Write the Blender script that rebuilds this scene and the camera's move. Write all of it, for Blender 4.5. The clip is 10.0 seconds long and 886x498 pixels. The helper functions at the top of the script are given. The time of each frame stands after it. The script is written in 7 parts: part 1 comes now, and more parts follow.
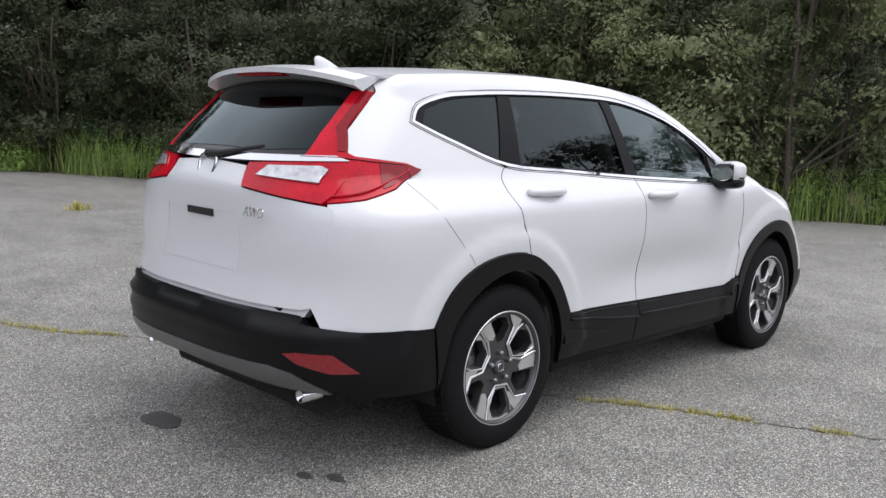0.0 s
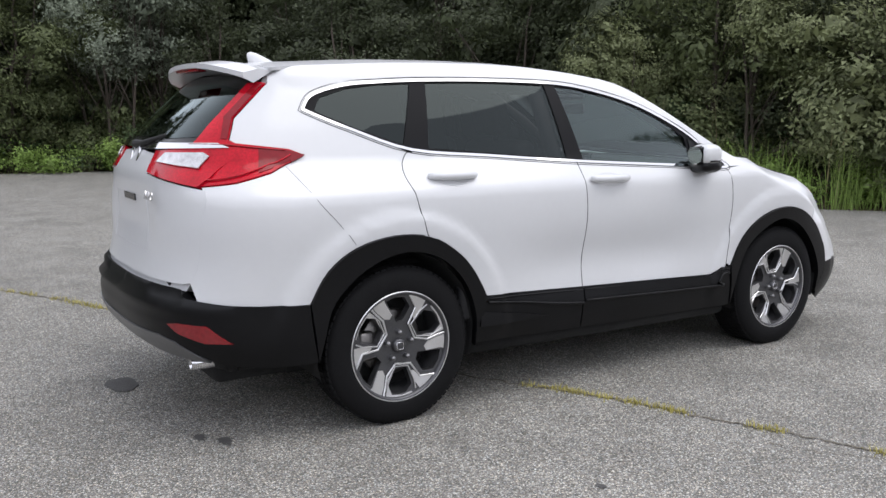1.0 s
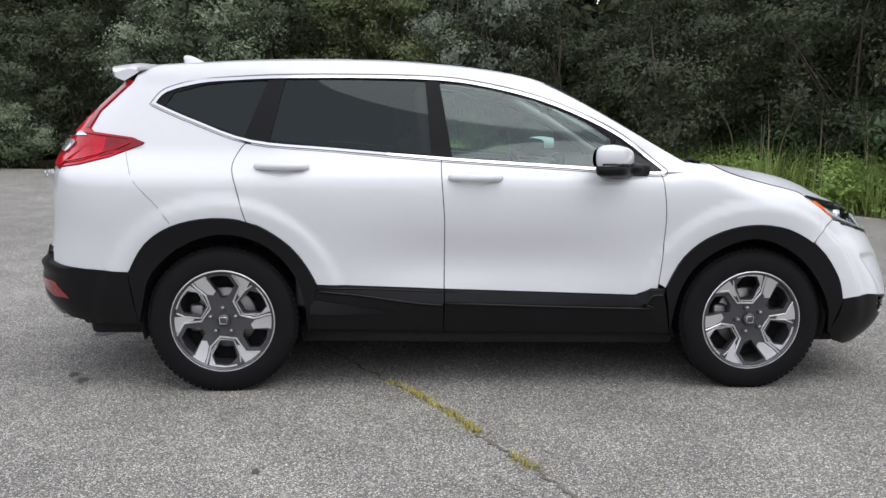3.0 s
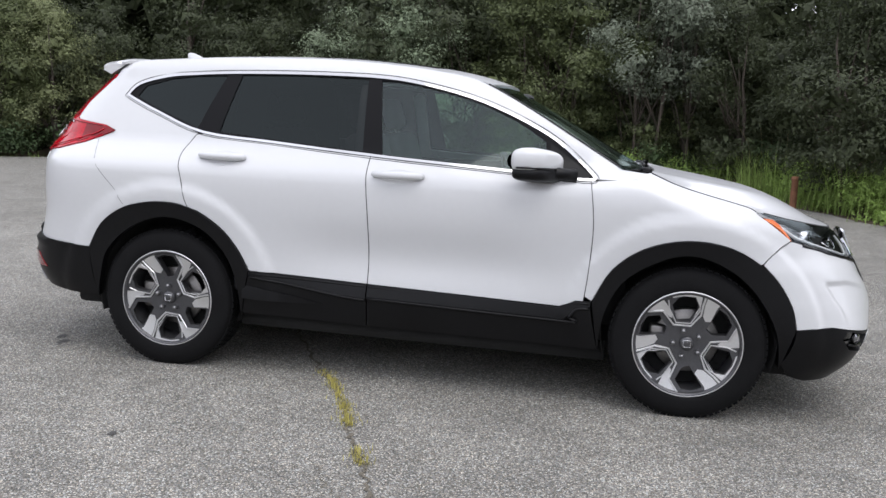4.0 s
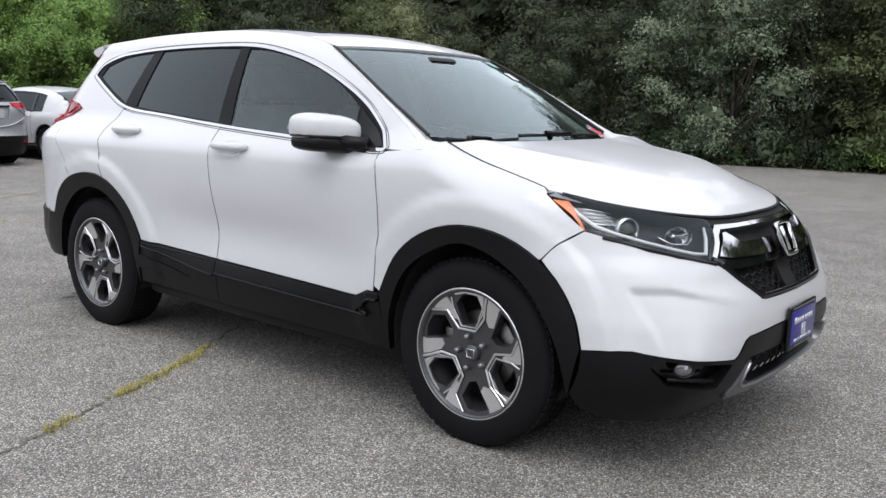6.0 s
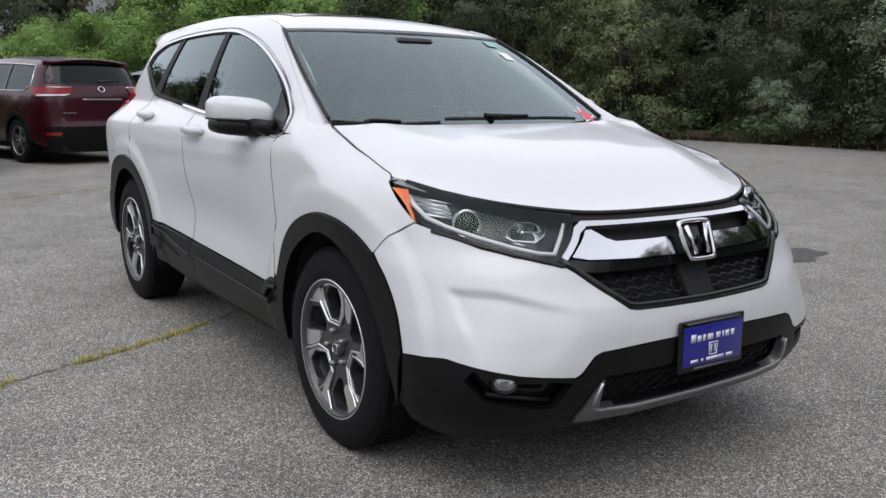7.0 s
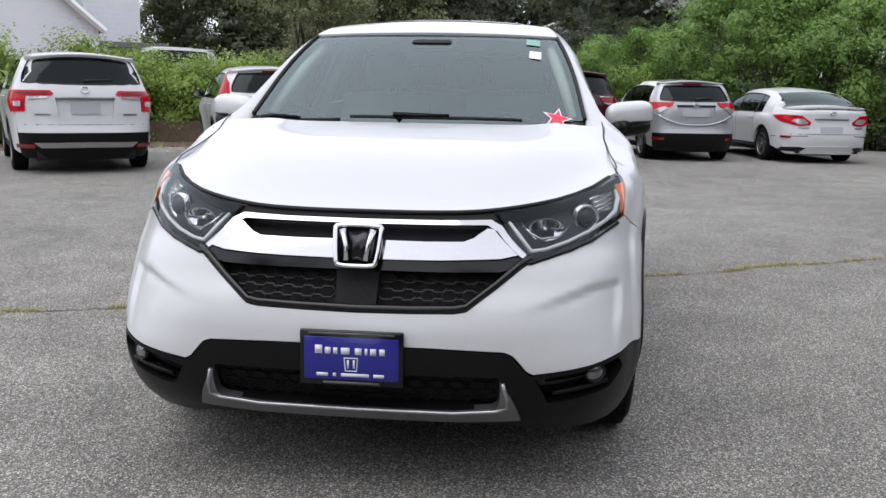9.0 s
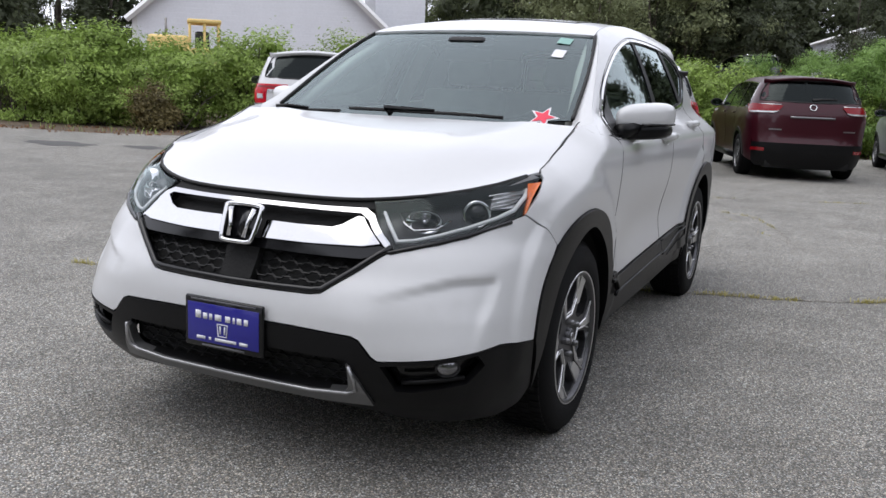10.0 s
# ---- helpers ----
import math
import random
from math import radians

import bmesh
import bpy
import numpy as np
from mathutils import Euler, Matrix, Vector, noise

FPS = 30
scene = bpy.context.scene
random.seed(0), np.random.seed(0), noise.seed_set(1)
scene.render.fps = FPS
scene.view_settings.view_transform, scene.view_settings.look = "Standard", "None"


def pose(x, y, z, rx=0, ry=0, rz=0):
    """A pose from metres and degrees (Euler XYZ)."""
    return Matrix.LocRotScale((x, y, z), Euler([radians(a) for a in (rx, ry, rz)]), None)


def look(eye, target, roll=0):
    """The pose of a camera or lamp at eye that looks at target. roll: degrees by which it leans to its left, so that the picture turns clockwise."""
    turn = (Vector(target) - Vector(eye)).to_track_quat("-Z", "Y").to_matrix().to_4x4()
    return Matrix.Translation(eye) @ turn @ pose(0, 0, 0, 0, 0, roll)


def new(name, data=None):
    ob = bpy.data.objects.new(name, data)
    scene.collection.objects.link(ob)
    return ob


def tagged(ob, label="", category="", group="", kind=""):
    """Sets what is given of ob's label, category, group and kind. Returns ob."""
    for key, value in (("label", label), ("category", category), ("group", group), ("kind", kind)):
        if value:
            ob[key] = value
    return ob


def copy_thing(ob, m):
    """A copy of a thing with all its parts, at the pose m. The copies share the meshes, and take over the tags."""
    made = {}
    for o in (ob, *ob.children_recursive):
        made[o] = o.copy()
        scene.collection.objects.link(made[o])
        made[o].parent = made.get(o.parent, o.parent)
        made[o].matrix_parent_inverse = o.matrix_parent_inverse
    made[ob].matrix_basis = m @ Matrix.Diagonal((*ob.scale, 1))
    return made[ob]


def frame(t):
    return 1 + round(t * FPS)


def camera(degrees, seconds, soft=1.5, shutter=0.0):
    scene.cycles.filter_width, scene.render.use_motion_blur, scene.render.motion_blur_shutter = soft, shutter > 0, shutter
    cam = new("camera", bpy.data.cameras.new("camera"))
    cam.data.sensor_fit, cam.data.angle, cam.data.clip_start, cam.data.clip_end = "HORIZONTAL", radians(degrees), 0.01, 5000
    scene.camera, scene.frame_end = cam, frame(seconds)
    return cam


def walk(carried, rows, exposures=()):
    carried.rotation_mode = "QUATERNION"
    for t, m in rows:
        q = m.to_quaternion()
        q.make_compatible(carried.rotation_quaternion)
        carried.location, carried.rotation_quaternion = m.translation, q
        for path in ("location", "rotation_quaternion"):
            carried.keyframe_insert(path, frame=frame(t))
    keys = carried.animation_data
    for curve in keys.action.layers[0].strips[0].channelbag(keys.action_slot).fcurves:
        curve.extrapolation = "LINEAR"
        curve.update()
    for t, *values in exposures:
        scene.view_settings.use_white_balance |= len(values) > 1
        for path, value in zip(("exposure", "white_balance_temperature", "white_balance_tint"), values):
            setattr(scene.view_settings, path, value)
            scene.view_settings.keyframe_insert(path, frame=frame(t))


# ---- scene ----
cam = camera(54.2, 10.0)
METRES, EYE, TILT, LEAN, TURN = 14.19, 1.427, 0.0, 0.0, -45.9
ROWS = [
    (0.0, 0.0, 0.0, 0.0, 0.28, -8.53, -1.88),
    (0.5, 0.0423, -0.0021, -0.0004, 6.89, -8.92, -0.95),
    (1.0, 0.0935, 0.0016, -0.0019, 13.27, -8.9, -0.26),
    (1.5, 0.1434, 0.0122, -0.0032, 21.0, -8.73, 0.21),
    (2.0, 0.1904, 0.0289, -0.0039, 28.31, -8.81, 0.05),
    (2.5, 0.2362, 0.0554, -0.0042, 35.09, -8.84, -0.09),
    (4.0, 0.3395, 0.1714, -0.006, 57.23, -8.32, -2.57),
    (4.5, 0.3628, 0.2185, -0.0057, 64.09, -7.83, -2.79),
    (5.0, 0.3737, 0.2678, -0.0072, 70.34, -8.23, -2.09),
    (6.5, 0.3633, 0.415, -0.0102, 93.38, -10.02, -1.09),
    (7.0, 0.3507, 0.4637, -0.0101, 101.97, -10.49, -0.71),
    (7.5, 0.3316, 0.512, -0.0105, 111.34, -10.35, -0.63),
    (8.0, 0.3083, 0.5584, -0.0102, 121.27, -10.27, -0.54),
    (8.5, 0.2768, 0.5985, -0.0111, 131.77, -10.42, -0.39),
    (9.0, 0.2428, 0.6345, -0.0112, 142.26, -10.26, -0.94),
    (9.5, 0.205, 0.6601, -0.0117, 152.79, -10.28, -1.72),
    (10.0, 0.1668, 0.6811, -0.011, 161.17, -10.58, -2.47),
]
walk(cam, [(t, pose(-2.83, -3.258, EYE, TILT, LEAN, TURN) @ pose(METRES * x, METRES * y, METRES * z, 90 + pitch, roll, yaw)) for t, x, y, z, yaw, pitch, roll in ROWS],
     [(0.0, 0.95), (2.5, 0.95), (5.0, 0.97), (6.5, 0.80), (7.0, 0.64), (7.5, 0.81), (8.5, 0.84), (10.0, 0.79)])

# ---- world, sun, exposure ----
world = bpy.data.worlds.new("overcast_sky")
scene.world = world
world.use_nodes = True
wn, wl = world.node_tree.nodes, world.node_tree.links
sky = wn.new("ShaderNodeTexSky")
sky.sky_type = "NISHITA"
sky.sun_disc = False
sky.sun_elevation, sky.sun_rotation = radians(66), radians(140)
sky.air_density, sky.dust_density, sky.ozone_density = 1.0, 4.0, 1.0
pale = wn.new("ShaderNodeHueSaturation")
pale.inputs["Saturation"].default_value = 0.35
wl.new(sky.outputs[0], pale.inputs["Color"])
# cloud cover: a plain grey-white dome, brightest at the horizon
geo, sep, rise = wn.new("ShaderNodeTexCoord"), wn.new("ShaderNodeSeparateXYZ"), wn.new("ShaderNodeMapRange")
wl.new(geo.outputs["Generated"], sep.inputs[0])
wl.new(sep.outputs["Z"], rise.inputs["Value"])
rise.inputs["To Min"].default_value, rise.inputs["To Max"].default_value = 9.4, 5.6
cloud = wn.new("ShaderNodeMix")
cloud.data_type, cloud.blend_type = "RGBA", "MULTIPLY"
cloud.inputs["Factor"].default_value = 1
cloud.inputs["A"].default_value = (0.955, 0.980, 1.11, 1)
wl.new(rise.outputs[0], cloud.inputs["B"])
cover = wn.new("ShaderNodeMix")
cover.data_type = "RGBA"
cover.inputs["Factor"].default_value = 0.85
wl.new(pale.outputs[0], cover.inputs["A"])
wl.new(cloud.outputs["Result"], cover.inputs["B"])
back = wn["Background"]
wl.new(cover.outputs["Result"], back.inputs["Color"])
back.inputs["Strength"].default_value = 0.115
sun = new("sun", bpy.data.lights.new("sun", "SUN"))
sun.data.energy, sun.data.angle, sun.data.color = 0.62, radians(50), (1.0, 0.98, 0.95)
sun.matrix_world = look((5, -6, 18), (0, 0, 0))

# ---- materials ----
def mat(name, color, rough=0.5, metal=0.0, vary=0.0, scale=8.0, bump=0.0, bscale=60.0, coat=0.0, spec=0.5, rand=0.0, islands=0.0, coords="Object"):
    """Principled surface with two scales of colour variation and fine relief."""
    m = bpy.data.materials.new(name)
    m.use_nodes = True
    n, l = m.node_tree.nodes, m.node_tree.links
    p = n["Principled BSDF"]
    p.inputs["Base Color"].default_value = (*color, 1)
    p.inputs["Roughness"].default_value = rough
    p.inputs["Metallic"].default_value = metal
    p.inputs["Coat Weight"].default_value = coat
    p.inputs["Coat Roughness"].default_value = 0.04
    p.inputs["Specular IOR Level"].default_value = spec
    tc = n.new("ShaderNodeTexCoord")
    src = None
    if vary:
        def field(sc, detail):
            t = n.new("ShaderNodeTexNoise")
            t.inputs["Scale"].default_value, t.inputs["Detail"].default_value = sc, detail
            l.new(tc.outputs[coords], t.inputs["Vector"])
            return t.outputs["Fac"]
        add = n.new("ShaderNodeMath")
        add.operation = "ADD"
        l.new(field(scale, 3), add.inputs[0])
        l.new(field(scale * 11, 2), add.inputs[1])
        src = add.outputs[0]
        if rand or islands:
            more = n.new("ShaderNodeMath")
            more.operation = "MULTIPLY_ADD"
            info = n.new("ShaderNodeObjectInfo") if rand else n.new("ShaderNodeNewGeometry")
            l.new(info.outputs["Random" if rand else "Random Per Island"], more.inputs[0])
            more.inputs[1].default_value = rand or islands
            l.new(src, more.inputs[2])
            src = more.outputs[0]
        ramp = n.new("ShaderNodeMapRange")
        ramp.inputs["From Min"].default_value, ramp.inputs["From Max"].default_value = 0.6, 1.4 + (rand or islands)
        ramp.inputs["To Min"].default_value, ramp.inputs["To Max"].default_value = 1 - vary, 1 + vary
        l.new(src, ramp.inputs["Value"])
        mix = n.new("ShaderNodeMix")
        mix.data_type, mix.blend_type = "RGBA", "MULTIPLY"
        mix.inputs["Factor"].default_value = 1
        mix.inputs["A"].default_value = (*color, 1)
        comb = n.new("ShaderNodeCombineColor")
        for i in range(3):
            l.new(ramp.outputs[0], comb.inputs[i])
        l.new(comb.outputs[0], mix.inputs["B"])
        l.new(mix.outputs["Result"], p.inputs["Base Color"])
    if bump:
        t = n.new("ShaderNodeTexNoise")
        t.inputs["Scale"].default_value, t.inputs["Detail"].default_value = bscale, 4
        l.new(tc.outputs[coords], t.inputs["Vector"])
        b = n.new("ShaderNodeBump")
        b.inputs["Strength"].default_value, b.inputs["Distance"].default_value = bump, 0.01
        l.new(t.outputs["Fac"], b.inputs["Height"])
        l.new(b.outputs[0], p.inputs["Normal"])
    return m


def glass(name, tint, ior=1.75):
    """Thin tinted pane: sees through by its tint, mirrors by Fresnel."""
    m = bpy.data.materials.new(name)
    m.use_nodes = True
    n, l = m.node_tree.nodes, m.node_tree.links
    n.remove(n["Principled BSDF"])
    tr, gl, mx, fr = n.new("ShaderNodeBsdfTransparent"), n.new("ShaderNodeBsdfGlossy"), n.new("ShaderNodeMixShader"), n.new("ShaderNodeFresnel")
    tr.inputs["Color"].default_value = (*tint, 1)
    gl.inputs["Roughness"].default_value = 0.01
    gl.inputs["Color"].default_value = (0.86, 0.985, 0.985, 1)
    fr.inputs["IOR"].default_value = ior
    l.new(fr.outputs[0], mx.inputs[0])
    l.new(tr.outputs[0], mx.inputs[1])
    l.new(gl.outputs[0], mx.inputs[2])
    l.new(mx.outputs[0], n["Material Output"].inputs["Surface"])
    return m


def asphalt(name):
    m = mat(name, (0.1, 0.1, 0.1), 0.9)
    n, l = m.node_tree.nodes, m.node_tree.links
    p = n["Principled BSDF"]
    tc = n["Texture Coordinate"]
    def noise_tex(sc, detail, rough=0.6):
        t = n.new("ShaderNodeTexNoise")
        t.inputs["Scale"].default_value, t.inputs["Detail"].default_value, t.inputs["Roughness"].default_value = sc, detail, rough
        l.new(tc.outputs["Object"], t.inputs["Vector"])
        return t.outputs["Fac"]
    def ramp(src, stops):
        r = n.new("ShaderNodeValToRGB")
        while len(r.color_ramp.elements) < len(stops):
            r.color_ramp.elements.new(0.5)
        for e, (pos, c) in zip(r.color_ramp.elements, stops):
            e.position, e.color = pos, (c * 1.004, c, c * 0.986, 1)
        l.new(src, r.inputs[0])
        return r.outputs[0]
    def mult(a, b):
        x = n.new("ShaderNodeMix")
        x.data_type, x.blend_type = "RGBA", "MULTIPLY"
        x.inputs["Factor"].default_value = 1
        l.new(a, x.inputs["A"])
        l.new(b, x.inputs["B"])
        return x.outputs["Result"]
    vor = n.new("ShaderNodeTexVoronoi")
    vor.inputs["Scale"].default_value = 175
    l.new(tc.outputs["Object"], vor.inputs["Vector"])
    sep = n.new("ShaderNodeSeparateColor")
    l.new(vor.outputs["Color"], sep.inputs[0])
    stones = ramp(sep.outputs[0], [(0.0, 0.105), (0.38, 0.210), (0.72, 0.320), (0.90, 0.52), (1.0, 0.78)])
    gaps = ramp(vor.outputs["Distance"], [(0.0, 1.08), (0.4, 1.0), (0.75, 0.42)])
    fine = ramp(noise_tex(260, 2), [(0.3, 0.7), (0.7, 1.25)])
    mid = ramp(noise_tex(2.2, 5, 0.65), [(0.3, 0.82), (0.7, 1.16)])
    wide = ramp(noise_tex(0.28, 4), [(0.35, 0.86), (0.65, 1.1)])
    tint = n.new("ShaderNodeValToRGB")
    tint.color_ramp.elements[0].color, tint.color_ramp.elements[1].color = (1.10, 1.0, 0.88, 1), (0.94, 1.0, 1.06, 1)
    l.new(sep.outputs[1], tint.inputs[0])
    stones = mult(stones, tint.outputs[0])
    l.new(mult(mult(mult(stones, gaps), mult(fine, mid)), wide), p.inputs["Base Color"])
    b = n.new("ShaderNodeBump")
    b.inputs["Strength"].default_value, b.inputs["Distance"].default_value, b.invert = 0.7, 0.006, True
    l.new(vor.outputs["Distance"], b.inputs["Height"])
    l.new(b.outputs[0], p.inputs["Normal"])
    p.inputs["Roughness"].default_value = 0.85
    return m


PILLAR = mat("satin_black_pillar", (0.006, 0.006, 0.007), 0.5, vary=0.1, scale=6, spec=0.12)
PAINT = mat("white_pearl_paint", (0.615, 0.62, 0.63), 0.3, vary=0.012, scale=3, coat=0.5, spec=0.4)
PLASTIC = mat("black_textured_plastic", (0.0042, 0.0042, 0.0048), 0.36, vary=0.25, scale=5, bump=0.06, bscale=500, spec=0.22)
GLOSS_BLACK = mat("gloss_black_plastic", (0.006, 0.006, 0.007), 0.14, vary=0.1, scale=6, spec=0.4)
RUBBER = mat("tyre_rubber", (0.0055, 0.0055, 0.006), 0.8, vary=0.3, scale=9, bump=0.2, bscale=220, spec=0.18)
SEAL = mat("black_rubber_seal", (0.012, 0.012, 0.012), 0.7, vary=0.15, scale=20)
CHROME = mat("chrome", (0.66, 0.66, 0.67), 0.06, 1.0, vary=0.03, scale=10)
SATIN = mat("satin_silver_plastic", (0.22, 0.22, 0.225), 0.35, 0.85, vary=0.08, scale=9)
MACHINED = mat("machined_alloy", (0.80, 0.80, 0.81), 0.33, 1.0, vary=0.06, scale=12, bump=0.05, bscale=300)
GUNMETAL = mat("gunmetal_alloy_paint", (0.095, 0.095, 0.10), 0.36, 0.7, vary=0.15, scale=10)
EDGE_SILVER = mat("bright_satin_edge", (0.42, 0.42, 0.43), 0.3, 0.8, vary=0.08, scale=9)
STEEL = mat("brake_steel", (0.23, 0.22, 0.21), 0.4, 0.9, vary=0.2, scale=20)
DARK = mat("black_cavity_liner", (0.008, 0.008, 0.008), 0.9, vary=0.3, scale=6, bump=0.3, bscale=90)
CARPET = mat("charcoal_carpet", (0.016, 0.016, 0.018), 0.95, vary=0.25, scale=7, bump=0.5, bscale=400)
TRIM_DARK = mat("dark_interior_plastic", (0.022, 0.022, 0.024), 0.6, vary=0.15, scale=6, bump=0.1, bscale=300)
CLOTH = mat("grey_seat_cloth", (0.26, 0.262, 0.265), 0.9, vary=0.15, scale=8, bump=0.3, bscale=350)
LINER = mat("pale_grey_headliner", (0.62, 0.62, 0.60), 0.95, vary=0.06, scale=5, bump=0.1, bscale=250)
GLASS_DARK = glass("privacy_glass", (0.085, 0.085, 0.092), 1.40)
GLASS_DOOR = glass("door_window_glass", (0.68, 0.86, 0.80), 1.62)
GLASS_SCREEN = glass("windscreen_glass", (0.76, 0.92, 0.89), 2.2)
GLASS_PARKED = glass("dark_parked_glass", (0.05, 0.055, 0.06), 1.36)
GLASS_LAMP = glass("clear_lamp_cover", (0.92, 0.93, 0.94), 1.33)
RED_GLASS = mat("red_tail_lamp_lens", (0.45, 0.003, 0.015), 0.12, vary=0.35, scale=9, coat=0.08, spec=0.25)
RED_DEEP = mat("deep_red_lamp_band", (0.20, 0.002, 0.007), 0.16, vary=0.2, scale=25, coat=0.12, spec=0.3)
LAMP_BEZEL = mat("grey_lamp_bezel", (0.022, 0.022, 0.024), 0.3, 0.4, vary=0.3, scale=14)
FOG_LENS = mat("fog_lamp_lens", (0.20, 0.20, 0.21), 0.12, 0.7, vary=0.85, scale=28, coat=1.0)
LENS_WHITE = mat("clear_fluted_lens", (0.50, 0.50, 0.51), 0.15, 0.5, vary=0.45, scale=30, coat=1.0)
REFLECTOR_RED = mat("red_reflector", (0.20, 0.006, 0.010), 0.2, vary=0.3, scale=60, coat=0.8)
AMBER = mat("amber_reflector", (0.75, 0.16, 0.02), 0.2, vary=0.2, scale=60, coat=0.8)
PLATE_BLUE = mat("blue_plate_print", (0.012, 0.012, 0.24), 0.3, vary=0.06, scale=8, coat=0.4)
INK_WHITE = mat("white_print", (0.75, 0.75, 0.78), 0.4, vary=0.04, scale=20)
STRIP = mat("white_lamp_strip", (0.80, 0.81, 0.82), 0.25, 0.0, vary=0.05, scale=30, coat=0.5)
INK_GREY = mat("grey_embossed_print", (0.11, 0.11, 0.12), 0.4, vary=0.05, scale=20)
STICKER_RED = mat("red_sticker", (0.72, 0.03, 0.07), 0.45, vary=0.06, scale=20)
# green darkened to imitate the dimming of glass in front of the sticker
STICKER_GREEN = mat("green_sticker", (0.22, 0.42, 0.37), 0.45, vary=0.08, scale=20)
ASPHALT = asphalt("worn_asphalt")
SOIL = mat("brown_leaf_litter_soil", (0.105, 0.075, 0.05), 0.95, vary=0.45, scale=1.2, bump=0.8, bscale=14)
STAIN = mat("dark_oil_stain", (0.062, 0.06, 0.058), 0.7, vary=0.3, scale=15, bump=0.4, bscale=80)
DIRT = mat("crack_dirt", (0.13, 0.115, 0.09), 0.95, vary=0.4, scale=10, bump=0.6, bscale=80)
BARK = mat("grey_brown_bark", (0.075, 0.06, 0.048), 0.9, vary=0.4, scale=5, bump=0.8, bscale=30)


def leaf_mat(name, color, vary=0.7):
    m = mat(name, color, 0.55, vary=vary, scale=0.55, islands=0.8, spec=0.3)
    n, l = m.node_tree.nodes, m.node_tree.links
    p, t, a = n["Principled BSDF"], n.new("ShaderNodeBsdfTranslucent"), n.new("ShaderNodeMixShader")
    src = p.inputs["Base Color"].links[0].from_socket
    l.new(src, t.inputs["Color"])
    a.inputs[0].default_value = 0.3
    l.new(p.outputs[0], a.inputs[1])
    l.new(t.outputs[0], a.inputs[2])
    l.new(a.outputs[0], n["Material Output"].inputs["Surface"])
    return m


LEAF_DARK = leaf_mat("dark_olive_leaves", (0.060, 0.073, 0.037))
LEAF_MID = leaf_mat("mid_green_leaves", (0.112, 0.135, 0.058))
LEAF_SILVER = leaf_mat("silvery_leaves", (0.20, 0.23, 0.17))
LEAF_BRIGHT = leaf_mat("bright_green_leaves", (0.26, 0.36, 0.085))
LEAF_BROWN = leaf_mat("browned_leaves", (0.14, 0.115, 0.045))
LITTER = leaf_mat("dry_leaf_litter", (0.21, 0.12, 0.065))
GRASS = leaf_mat("weedy_grass", (0.25, 0.35, 0.095))
LEAF_WEED = leaf_mat("weed_leaves", (0.24, 0.35, 0.09))
LEAF_LIGHT = leaf_mat("light_olive_leaves", (0.20, 0.225, 0.11))
LEAF_PALE = leaf_mat("grey_green_leaves", (0.24, 0.295, 0.19))
GRASS_DRY = leaf_mat("dry_crack_grass", (0.47, 0.42, 0.13))
STRAW = leaf_mat("pale_dry_reed", (0.28, 0.24, 0.14))

# ---- building helpers ----
from mathutils.geometry import delaunay_2d_cdt, intersect_point_line


def thing(name, label="", category="", group="", kind="", at=None):
    e = new(name)
    e.empty_display_size = 0.2
    if at is not None:
        e.matrix_world = at
    return tagged(e, label, category, group, kind)


def part(name, bm, material, parent=None, label="", smooth=True):
    """Links a bmesh as one mesh object under a thing or a part."""
    me = bpy.data.meshes.new(name)
    bm.to_mesh(me)
    bm.free()
    for mt in (material if isinstance(material, (list, tuple)) else [material]):
        me.materials.append(mt)
    if smooth:
        me.shade_smooth()
    ob = new(name, me)
    if parent is not None:
        ob.parent = parent
    return tagged(ob, label)


def spline(pts, n=6, closed=False):
    """A smooth polyline through the points."""
    out, k = [], len(pts)
    for i in range(k if closed else k - 1):
        p = [Vector(pts[j % k]) if closed else Vector(pts[min(max(j, 0), k - 1)]) for j in (i - 1, i, i + 1, i + 2)]
        for j in range(n):
            t = j / n
            out.append(0.5 * (2 * p[1] + (p[2] - p[0]) * t + (2 * p[0] - 5 * p[1] + 4 * p[2] - p[3]) * t * t + (3 * p[1] - p[0] - 3 * p[2] + p[3]) * t ** 3))
    if not closed:
        out.append(Vector(pts[-1]))
    return [tuple(v) for v in out]


def inside(p, poly):
    x, y, c, j = p[0], p[1], False, len(poly) - 1
    for i in range(len(poly)):
        (xi, yi), (xj, yj) = poly[i], poly[j]
        if (yi > y) != (yj > y) and x < (xj - xi) * (y - yi) / (yj - yi) + xi:
            c = not c
        j = i
    return c


def shrink(poly, d):
    """The polygon drawn in by d on all sides."""
    k = len(poly)
    area = sum(poly[i][0] * poly[(i + 1) % k][1] - poly[(i + 1) % k][0] * poly[i][1] for i in range(k))
    sg = 1 if area > 0 else -1
    out = []
    for i in range(k):
        a, b, c = Vector(poly[i - 1]), Vector(poly[i]), Vector(poly[(i + 1) % k])
        e, f = (b - a), (c - b)
        if e.length < 1e-7 or f.length < 1e-7:
            out.append(tuple(b))
            continue
        e.normalize(), f.normalize()
        n1, n2 = Vector((-e.y, e.x)) * sg, Vector((-f.y, f.x)) * sg
        m = n1 + n2
        m = m.normalized() if m.length > 0.2 else n1
        out.append(tuple(b + m * d / max(0.5, m.dot(n1))))
    return out


